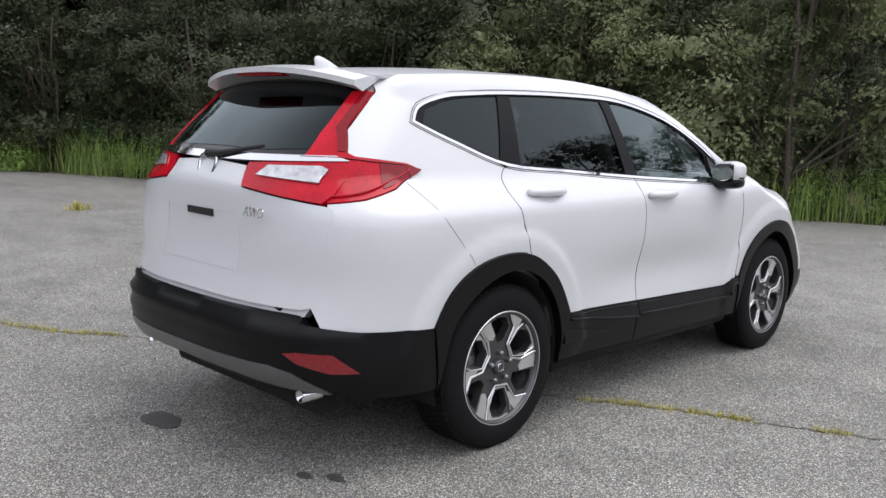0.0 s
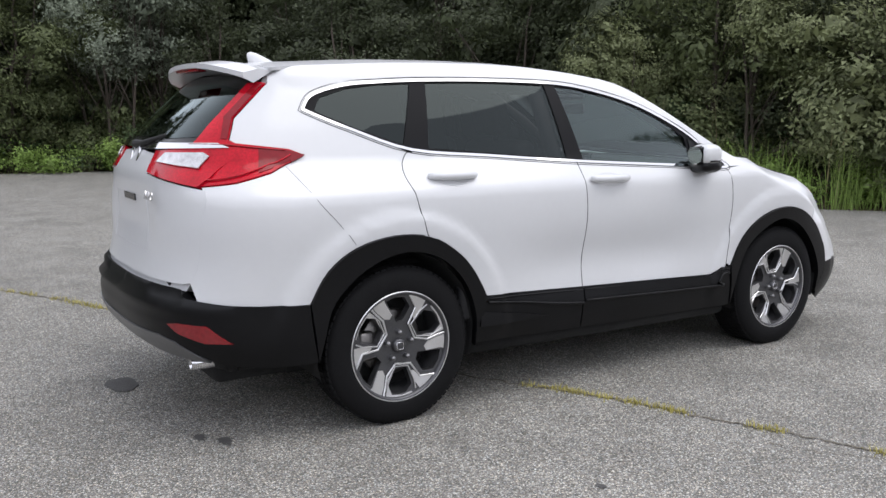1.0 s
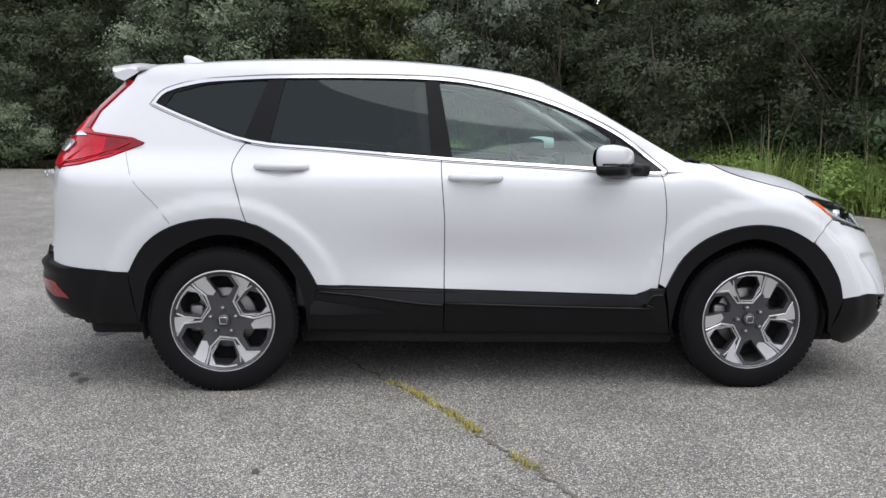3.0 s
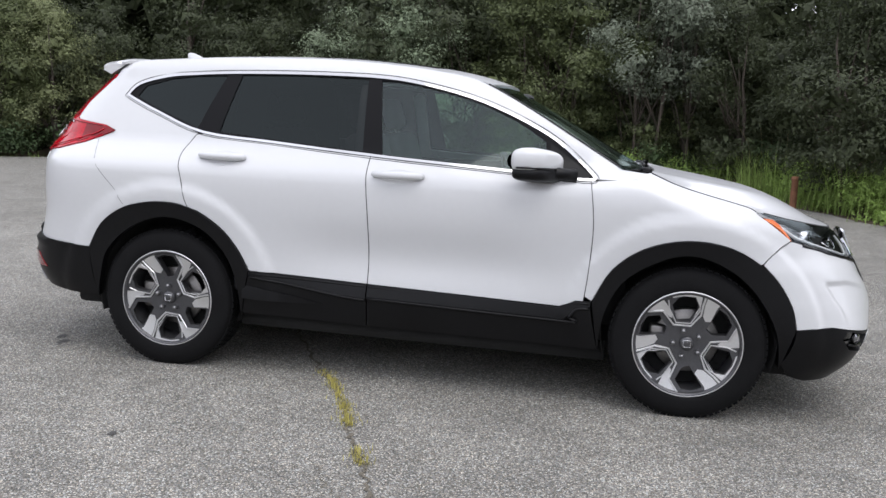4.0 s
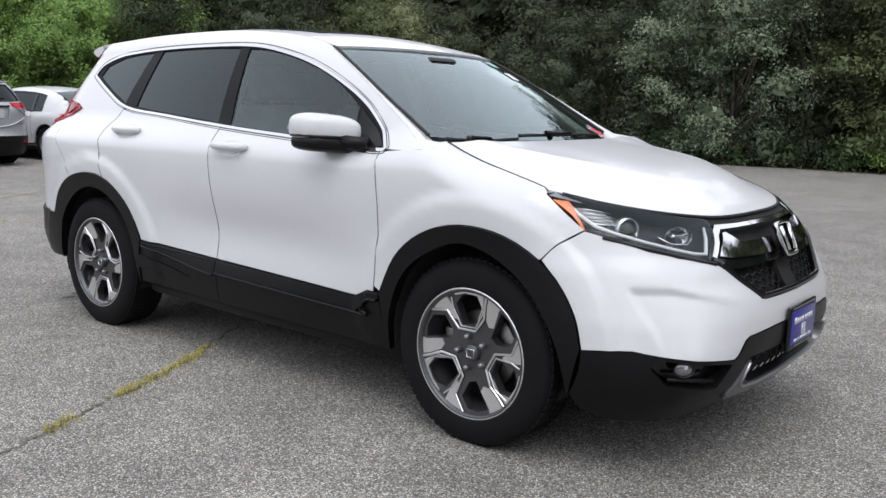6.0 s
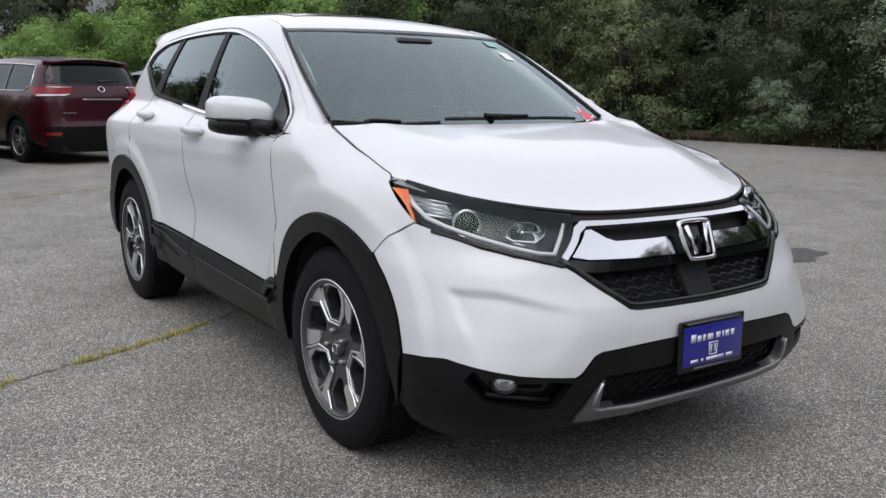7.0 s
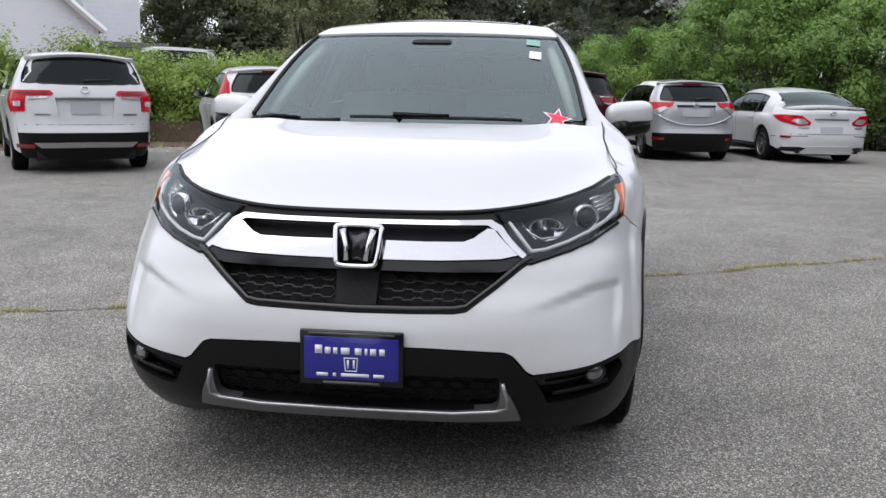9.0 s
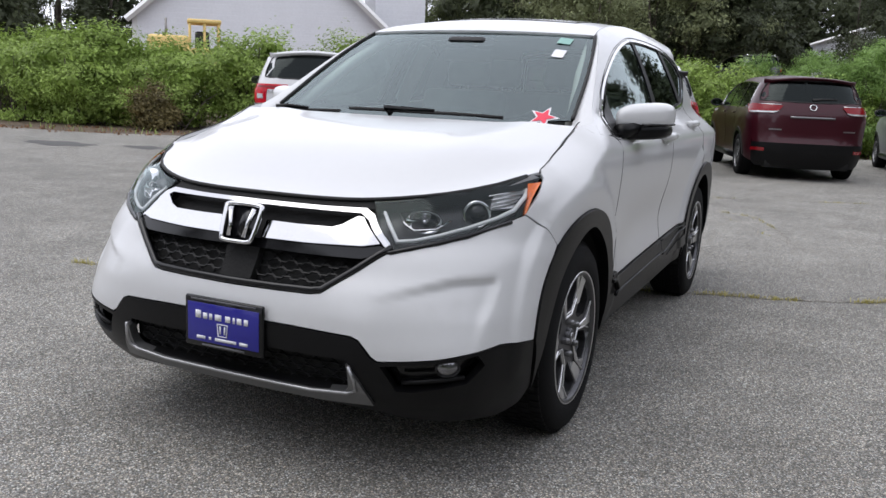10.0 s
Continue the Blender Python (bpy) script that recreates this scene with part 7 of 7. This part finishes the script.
        part("boot_lid", patch([(x, -e) for x, e in zip(bx, be)] + [(x, e) for x, e in reversed(list(zip(bx, be)))], rr, 0.1, flange=0.03), paint, car)
    # tail
    xq = sh.rx(xb, 0.4 * H, 1)[0]
    gate_top = 0.735 if sedan else 0.958
    tail_o = [(0, trim_z * H), (xq, trim_z * H), (xq, 0.60 * H)] + ([q(0.93, 0.665), q(0.86, 0.80), q(0.77, 0.90), q(0.72, gate_top)] if not sedan else [q(0.93, 0.70), q(0.85, gate_top)]) + [(0, gate_top * H)]
    z0, z1, yw = glass_box
    yw *= 2
    pane = spline([(-yw, z0 + 0.02), (-yw * 0.9, z0 - 0.004), (0, z0 - 0.012), (yw * 0.9, z0 - 0.004), (yw, z0 + 0.02), (yw * 0.95, (z0 + z1) / 2), (yw * 0.84, z1 - 0.012), (yw * 0.72, z1), (0, z1 + 0.008), (-yw * 0.72, z1), (-yw * 0.84, z1 - 0.012), (-yw * 0.95, (z0 + z1) / 2)], 3, True)
    win_o = [q(y, z) for y, z in pane]
    hollow = [] if sedan else [win_o]
    if pod:
        hollow.append([q(y, z) for y, z in ((-pod[2], pod[1]), (pod[2], pod[1]), (pod[2] * 0.92, pod[0]), (-pod[2] * 0.92, pod[0]))])
    tail = part("tailgate", patch(mirror2(tail_o), rm, 0.07, 0, 0, 0.03, holes=hollow), paint, car)
    if pod:
        part("plate_recess", patch([q(y, z) for y, z in ((-pod[2], pod[1]), (pod[2], pod[1]), (pod[2] * 0.92, pod[0]), (-pod[2] * 0.92, pod[0]))], near(rm, 0.03), 0.07, flange=-0.02), paint, tail)
    if not sedan:
        part("rear_window", patch(shrink(win_o, -0.005), near(rm, 0.006), 0.1, flange=0), GLASS_PARKED, tail, "dark rear window")
        part("window_border", tube([Vector(rm(*p)) for p in win_o], 0.012, sides=5, closed=True), SEAL, tail)
        lip = bmesh.new()
        rows = []
        for j in range(-8, 9):
            k = abs(j) / 8
            y = j / 8 * wide * 0.375
            px = rx0 + 0.10 * k ** 3
            top = Vector(rr(px, y))
            rows.append([lip.verts.new(p) for p in (top + Vector((0.05, 0, 0.004)), top + Vector((-0.07, 0, 0.002)), top + Vector((-0.13 + 0.07 * k ** 4, 0, -0.014)), top + Vector((-0.125 + 0.07 * k ** 4, 0, -0.030)), top + Vector((-0.02, 0, -0.075)))])
        for r0, r1 in zip(rows, rows[1:]):
            for j in range(4):
                lip.faces.new((r0[j], r0[j + 1], r1[j + 1], r1[j]))
        lip.faces.new(rows[0])
        lip.faces.new(list(reversed(rows[-1])))
        bmesh.ops.recalc_face_normals(lip, faces=lip.faces[:])
        part("spoiler", lip, paint, tail)
        part("stop_lamp", patch([q(-0.20, z1 + 0.012), q(0.20, z1 + 0.012), q(0.20, z1 + 0.022), q(-0.20, z1 + 0.022)], rm, 0.07, 0, 0.02, 0.02), RED_DEEP, tail)
        part("rear_wiper", tube([rm(*q(0.0, z0 + 0.015)), rm(*q(-0.12, z0 + 0.022)), rm(*q(-0.40, z0 + 0.026))], [0.028, 0.022, 0.016], sides=6), SEAL, tail)
    part("seam", tube([rm(*q(y, 0.40)) for y in [-0.82 + 0.164 * i for i in range(11)]], 0.005, sides=4), SEAL, tail)
    lower = part("rear_bumper", patch(mirror2([(0, trim_z * H), (xq, trim_z * H), (xq, low), q(0.8, 0.13), (0, 0.13 * H)]), rm, 0.08, 0, 0.012, 0.05), PLASTIC if not sedan else paint, car, "" if sedan else "black lower rear bumper")
    part("under_valance", patch(mirror2([q(0.0, 0.20), q(0.70, 0.20), q(0.66, 0.115), q(0.0, 0.11)]), near(rm, 0.06), 0.08, flange=0.06), DARK, lower)
    if skid:
        part("skid_plate", patch([q(y, z) for y, z in ((-0.70, skid[1]), (0.0, skid[1] + 0.004), (0.70, skid[1]), (0.62, skid[1] - 0.036), (0.0, skid[1] - 0.034), (-0.62, skid[1] - 0.036))], rm, 0.08, 0, 0.035, 0.04), EDGE_SILVER, lower, "satin silver skid plate")
    for s in (-1, 1):
        for pts, m_ in lamps:
            part("tail_lamp", patch([q(s * y, z) for y, z in pts], rm, 0.05, 0, 0.012 if m_ == RED_GLASS else 0.017 if m_ != LENS_WHITE else 0.021, 0.02), m_, tail, "clear lamp lens" if m_ == LENS_WHITE else "red tail lamp")
        y0, y1, zr = reflectors
        part("bumper_reflector", patch([q(s * y0, zr), q(s * y1, zr), q(s * y1, zr + 0.03), q(s * y0, zr + 0.03)], rm, 0.06, 0, 0.02, 0.01), REFLECTOR_RED, lower)
        if sedan:
            part("bumper_crease", tube([rm(*q(s * y, 0.375 - 0.02 * (y - 0.5))) for y in (0.5, 0.6, 0.7, 0.8, 0.9)] + [Vector(sh.side(s)(x, 0.36 * H)) for x in (-ro * 0.55, -ro * 0.42, -wheel_r - 0.09)], 0.007, sides=5), SEAL, lower)
            part("exhaust_trim", patch([q(s * 0.50, 0.215), q(s * 0.62, 0.228), q(s * 0.90, 0.222), q(s * 0.92, 0.175), q(s * 0.60, 0.165)], rm, 0.06, 0, 0.02, 0.03), GLOSS_BLACK, lower, "black exhaust surround")
        if bar:
            part("lamp_edge", tube([rm(*q(s * y, bar)) for y in (0.50, 0.66, 0.82, 0.97)], 0.010, sides=5), CHROME, tail)
    if sweep:
        part("chrome_sweep", tube([Vector(rm(*q(y, sweep[0] + sweep[1] * (abs(y) / 0.85) ** 2.5))) + Vector((-0.01, 0, 0)) for y in [-0.88 + 0.11 * i for i in range(17)]], 0.016, sides=6), CHROME, tail, "bright strip sweeping up to the lamps")
    if plate:
        part("plate", patch([q(-plate[2], plate[0]), q(plate[2], plate[0]), q(plate[2], plate[1]), q(-plate[2], plate[1])], near(rm, 0.018) if pod else rm, 0.08, 0, 0.006, 0.01), PLATE_PALE, tail, "blank pale plate panel")
    if chrome_bar:
        wd, zz = (pod[2] * 1.02, pod[1] + 0.012) if pod else (0.36, 0.60)
        part("plate_bar", tube([Vector(rm(*q(y, zz))) + Vector((-0.008, 0, 0)) for y in [-wd + wd * 0.2 * i for i in range(11)]], 0.019, sides=6), chrome_bar, tail)
    part("emblem", tube([Vector(rm(*q(0.055 * math.cos(t), z0 - 0.055 + 0.026 * math.sin(t)))) + Vector((-0.014, 0, 0)) for t in [2 * math.pi * i / 12 for i in range(12)]], 0.010, sides=6, closed=True, up=Vector((1, 0, 0))), CHROME, tail)
    for y in (-0.62, 0.58):
        part("script_badge", patch([q(y - 0.10, 0.475), q(y + 0.10, 0.475), q(y + 0.10, 0.487), q(y - 0.10, 0.487)], rm, 0.08, 0, 0.008, 0.006), SATIN, tail)
    if rails:
        for s in (-1, 1):
            part("roof_rail", tube([Vector(rr(-0.45 + 0.16 * i, s * wide * 0.335)) + Vector((0, 0, 0.055 if 0 < i < 12 else 0.0)) for i in range(13)], 0.02, sides=6), CHROME, car)
    part("underbody", box(-ro + 0.15, wb + fo - 0.25, -wide * 0.34, wide * 0.34, 0.2, 0.38), DARK, car)
    part("load_floor", box(-ro + 0.35, wb * 0.86, -wide * 0.36, wide * 0.36, 0.40 * H, 0.43 * H), CARPET, car)
    part("seat_row", box(0.25, 0.45, -wide * 0.36, wide * 0.36, 0.42 * H, 0.80 * H if not sedan else 0.72 * H, bev=0.06), TRIM_DARK, car)
    car.matrix_world = at
    return car


WING_LAMPS = [([(0.80, 0.505), (0.97, 0.500), (0.985, 0.655), (0.93, 0.672), (0.46, 0.672), (0.42, 0.645), (0.46, 0.630), (0.78, 0.628)], RED_GLASS),
              ([(0.50, 0.640), (0.80, 0.638), (0.93, 0.645), (0.93, 0.656), (0.50, 0.658)], RED_DEEP), ([(0.845, 0.545), (0.93, 0.545), (0.93, 0.585), (0.845, 0.585)], LENS_WHITE), ([(0.50, 0.612), (0.76, 0.600), (0.78, 0.622), (0.50, 0.626)], LENS_WHITE)]
parked_car("white_parked_suv", "white mid-size SUV parked facing the hedge", PAINT, pose(-6.95, -6.65, 0, 0, 0, -145), 1.99, 1.79, 2.82, 1.10, 0.95, 0.75, WING_LAMPS, trim_z=0.335, skid=(0.185, 0.258), plate=(0.485, 0.575, 0.20), pod=(0.455, 0.60, 0.40), chrome_bar=SATIN, glass_box=(0.735, 0.932, 0.405), reflectors=(0.70, 0.92, 0.215))
parked_car("grey_parked_suv", "dark grey mid-size SUV with roof rails facing the hedge", GREY_PAINT, pose(-9.38, -1.75, 0, 0, 0, -156), 1.99, 1.79, 2.82, 1.10, 0.95, 0.75, WING_LAMPS, trim_z=0.335, skid=(0.185, 0.258), plate=(0.475, 0.585, 0.30), pod=(0.455, 0.605, 0.40), rails=True, chrome_bar=SATIN, glass_box=(0.735, 0.932, 0.405), reflectors=(0.70, 0.92, 0.215))
parked_car("white_older_suv", "white older compact SUV with tall red tail lamps", PAINT, pose(-8.3, -4.02, 0, 0, 0, -154), 1.82, 1.65, 2.62, 0.98, 0.92, 0.85,
           [([(0.76, 0.70), (0.98, 0.655), (0.955, 0.74), (0.875, 0.85), (0.825, 0.945), (0.745, 0.945), (0.755, 0.83)], RED_GLASS), ([(0.76, 0.615), (0.985, 0.605), (0.985, 0.665), (0.76, 0.705)], RED_DEEP), ([(0.80, 0.625), (0.96, 0.618), (0.96, 0.640), (0.80, 0.648)], LENS_WHITE), ([(0.80, 0.665), (0.96, 0.655), (0.96, 0.672), (0.80, 0.685)], RED_GLASS)],
           trim_z=0.315, skid=(0.20, 0.285), plate=(0.545, 0.645, 0.27), pod=(0.53, 0.69, 0.42), chrome_bar=CHROME, glass_box=(0.745, 0.915, 0.365), reflectors=(0.70, 0.90, 0.355))
parked_car("maroon_parked_suv", "maroon mid-size SUV with clear-edged tail lamps", MAROON_PAINT, pose(-10.62, 0.85, 0, 0, 0, -163), 1.925, 1.73, 2.79, 1.08, 0.98, 0.9,
           [([(0.48, 0.700), (0.54, 0.660), (0.62, 0.632), (0.96, 0.625), (0.985, 0.705), (0.90, 0.715)], RED_DEEP), ([(0.58, 0.695), (0.64, 0.655), (0.80, 0.648), (0.84, 0.695)], RED_GLASS), ([(0.54, 0.652), (0.62, 0.634), (0.95, 0.628), (0.95, 0.642), (0.64, 0.647)], LENS_WHITE)], trim_z=0.355, glass_box=(0.75, 0.935, 0.41), chrome_bar=SATIN, bar=0.712, reflectors=(0.72, 0.90, 0.275))
parked_car("silver_parked_suv", "silver subcompact SUV parked facing the hedge", SILVER_PAINT, pose(-12.35, 3.45, 0, 0, 0, -172), 1.77, 1.605, 2.61, 0.88, 0.80, 1.2,
           [([(0.48, 0.715), (0.52, 0.672), (0.70, 0.640), (0.88, 0.600), (0.985, 0.655), (0.97, 0.715)], RED_GLASS), ([(0.60, 0.650), (0.84, 0.560), (0.93, 0.585), (0.88, 0.625), (0.70, 0.662)], LENS_WHITE), ([(0.74, 0.612), (0.86, 0.572), (0.90, 0.592), (0.80, 0.630)], RED_DEEP)], trim_z=0.345, plate=(0.545, 0.645, 0.30), pod=(0.525, 0.665, 0.42), chrome_bar=GLOSS_BLACK, wheel_r=0.335, glass_box=(0.74, 0.915, 0.375), sweep=(0.445, 0.13), reflectors=(0.68, 0.90, 0.262))
parked_car("white_parked_sedan", "white mid-size sedan parked facing the hedge", PAINT, pose(-12.8, 6.0, 0, 0, 0, -170), 1.86, 1.45, 2.83, 1.12, 0.94, 1.0,
           [([(0.44, 0.560), (0.46, 0.520), (0.66, 0.505), (0.94, 0.560), (0.985, 0.645), (0.86, 0.655), (0.62, 0.645)], RED_GLASS), ([(0.50, 0.552), (0.52, 0.532), (0.66, 0.528), (0.80, 0.575), (0.74, 0.600), (0.58, 0.600)], LENS_WHITE), ([(0.56, 0.590), (0.60, 0.545), (0.70, 0.555), (0.74, 0.592)], RED_DEEP)], sedan=True, trim_z=0.24, plate=(0.42, 0.50, 0.24), chrome_bar=SATIN, wheel_r=0.34, reflectors=(0.80, 0.93, 0.345))

# ---- beyond the hedge ----
bank = [(-19.6, 5.0), (-18.8, 0.0), (-16.6, -5.0), (-14.6, -8.4), (-16.0, -13.0), (-24.0, -14.0), (-36.0, -10.0), (-46.0, -8.0), (-46.0, 5.0), (-30.0, 6.0)]
tagged(part("raised_bank", patch(bank, surf(lambda x, y: (x, y, 0.45 + 0.5 * min(1, max(0, (-19.5 - x) / 3.0)) + 0.6 * min(1, max(0, (-26.0 - x) / 8.0))), 1), 0.8, flange=1.7), SOIL), "low raised earth bank behind the hedge", "ground", kind="structure")
parked_car("dark_suv", "dark SUV with silver roof rails on the bank beyond the hedge", GREY_PAINT, pose(-37.6, -2.65, 1.55, 0, 0, -150), 1.95, 1.85, 2.75, 1.0, 0.9, 0.9, [([(0.80, 0.58), (0.98, 0.57), (0.97, 0.66), (0.80, 0.66)], RED_GLASS)], rails=True)
parked_car("silver_suv", "silver SUV on the bank beyond the hedge", SILVER_PAINT, pose(-22.4, -11.0, 0.92, 0, 0, -60), 1.85, 1.66, 2.65, 0.95, 0.9, 0.9, [([(0.80, 0.58), (0.98, 0.57), (0.97, 0.66), (0.80, 0.66)], RED_GLASS)])
def lap_siding(name, color):
    m = mat(name, color, 0.6, vary=0.05, scale=0.8)
    n, l = m.node_tree.nodes, m.node_tree.links
    w = n.new("ShaderNodeTexWave")
    w.bands_direction, w.wave_profile = "Z", "SAW"
    w.inputs["Scale"].default_value = 1.25
    l.new(n["Texture Coordinate"].outputs["Object"], w.inputs["Vector"])
    b = n.new("ShaderNodeBump")
    b.inputs["Strength"].default_value, b.inputs["Distance"].default_value = 0.8, 0.03
    l.new(w.outputs["Fac"], b.inputs["Height"])
    l.new(b.outputs[0], n["Principled BSDF"].inputs["Normal"])
    return m


SIDING = lap_siding("white_lap_siding", (0.78, 0.79, 0.83))
TRIM_WHITE = mat("white_painted_trim", (0.74, 0.74, 0.74), 0.5, vary=0.05, scale=3)
ROOF_GREY = mat("grey_roof_shingle", (0.16, 0.16, 0.165), 0.9, vary=0.25, scale=3, bump=0.5, bscale=20)
ROOF_BLUE = mat("blue_roof_panel", (0.22, 0.29, 0.40), 0.5, vary=0.12, scale=2)
YELLOW = mat("faded_yellow_machine_paint", (0.72, 0.52, 0.20), 0.6, vary=0.2, scale=3)


def house(name, label, at, w, d, eave, rise, wall_m, roof_m, over=0.45):
    h = thing(name, label, "house", at=at)
    gable = [(-w / 2, -0.3), (w / 2, -0.3), (w / 2, eave), (0, eave + rise), (-w / 2, eave)]
    part("wall", slab(gable, 0.2, Matrix(((1, 0, 0, 0), (0, 0, 1, 0), (0, 1, 0, 0), (0, 0, 0, 1)))), wall_m, h, smooth=False)
    for s in (-1, 1):
        part("wall", box(s * w / 2 - 0.1, s * w / 2 + 0.1, 0.2, d, -0.3, eave), wall_m, h, smooth=False)
        k = math.hypot(w / 2, rise)
        e = over / k
        a, b = Vector((0, 0, eave + rise + 0.08)), Vector((s * w / 2 * (1 + e), 0, eave + 0.08 - rise * e))
        poly = [a, b, b + Vector((0, 0, 0.16)), a + Vector((0, 0, 0.16))]
        bm = bmesh.new()
        f0 = [bm.verts.new(p + Vector((0, -over, 0))) for p in poly]
        f1 = [bm.verts.new(p + Vector((0, d + over, 0))) for p in poly]
        bm.faces.new(f0), bm.faces.new(list(reversed(f1)))
        for i in range(4):
            bm.faces.new((f0[i], f0[(i + 1) % 4], f1[(i + 1) % 4], f1[i]))
        bmesh.ops.recalc_face_normals(bm, faces=bm.faces[:])
        roof = part("roof", bm, roof_m, h, smooth=False)
        part("barge_board", tube([a + Vector((0, -over - 0.03, 0.02)), b + Vector((0, -over - 0.03, 0.02))], 0.16, sides=4), TRIM_WHITE, roof, smooth=False)
        part("corner_board", box(s * w / 2 - 0.12, s * w / 2 + 0.12, -0.04, -0.001, -0.3, eave), TRIM_WHITE, h, smooth=False)
    return h


white_house = house("white_house", "white lap-sided gable house behind the hedge", pose(-30.2, -25.2, 0.0, 0, 0, 126), 12.0, 12.0, 4.0, 5.3, SIDING, ROOF_GREY)
part("side_wing", box(5.9, 8.6, 3.0, 9.0, -0.3, 6.6), SIDING, white_house, "grey-white lower wing", smooth=False)
part("porch_roof", box(6.2, 9.6, 1.4, 9.4, 3.2, 3.45), ROOF_GREY, white_house, smooth=False)
for x in (9.3, 8.0, 6.6):
    part("porch_post", box(x - 0.12, x + 0.12, 1.5, 1.74, -0.3, 3.2), TRIM_WHITE, white_house, smooth=False)
house("blue_roofed_house", "pale house with a light blue metal roof behind trees", pose(-90.0, 2.8, 0.0, 0, 0, 90), 11.0, 10.0, 7.0, 1.9, SIDING, ROOF_BLUE)
house("pale_gabled_house", "pale gabled house behind the thicket", pose(-45.0, 8.3, 0.0, 0, 0, 90), 6.0, 7.0, 5.0, 2.3, TRIM_WHITE, ROOF_BLUE)

loader = thing("loader", "faded yellow wheel loader standing behind the hedge", "loader", at=pose(-16.9, -17.9, -0.05, 0, 0, 131))
part("engine_cover", box(-1.45, -0.15, -0.7, 0.7, 0.9, 2.58, bev=0.12), YELLOW, loader)
cab = part("cab_roof", box(-0.24, 0.82, -0.6, 0.6, 2.98, 3.12, bev=0.05), YELLOW, loader)
for x in (-0.16, 0.30, 0.74):
    for y in (-0.52, 0.52):
        part("cab_post", tube([(x, y, 1.3), (x, y, 3.0)], 0.045, sides=6), YELLOW, cab)
part("cab_base", box(-0.4, 1.2, -0.75, 0.75, 0.9, 2.2, bev=0.06), YELLOW, loader)
part("cab_seat", box(0.0, 0.45, -0.3, 0.3, 2.1, 2.75, bev=0.08), TRIM_DARK, loader)
part("lift_arm", tube([(1.1, 0.5, 1.6), (2.2, 0.5, 1.9), (3.0, 0.5, 1.0)], 0.14, sides=6), YELLOW, loader)
part("exhaust_stack", tube([(-0.9, 0.2, 2.4), (-0.9, 0.2, 3.15)], 0.04, sides=8), STEEL, loader)
for x in (-1.2, 1.5):
    for y in (-0.85, 0.85):
        w_ = shift(lathe([(0.0005, -0.2), (0.35, -0.2), (0.6, -0.22), (0.7, -0.12), (0.7, 0.12), (0.6, 0.22), (0.35, 0.2), (0.0005, 0.2)], 24), Matrix.Translation((x, y, 0.7)))
        part("loader_wheel", w_, RUBBER, loader)
for x, y, h in ((-41.0, -12.2, 10.5), (-39.0, -10.2, 11.0), (-36.0, -35.0, 11.0), (-31.0, -40.0, 10.0)):
    p = thing("utility_pole", "tall thin weathered wooden utility pole", "pole")
    part("pole", tube([(x, y, -0.2), (x, y, h)], [0.15, 0.11], sides=8), BARK, p)
    part("crossarm", box(x - 0.06, x + 0.06, y - 1.1, y + 1.1, h - 0.9, h - 0.75), BARK, p)
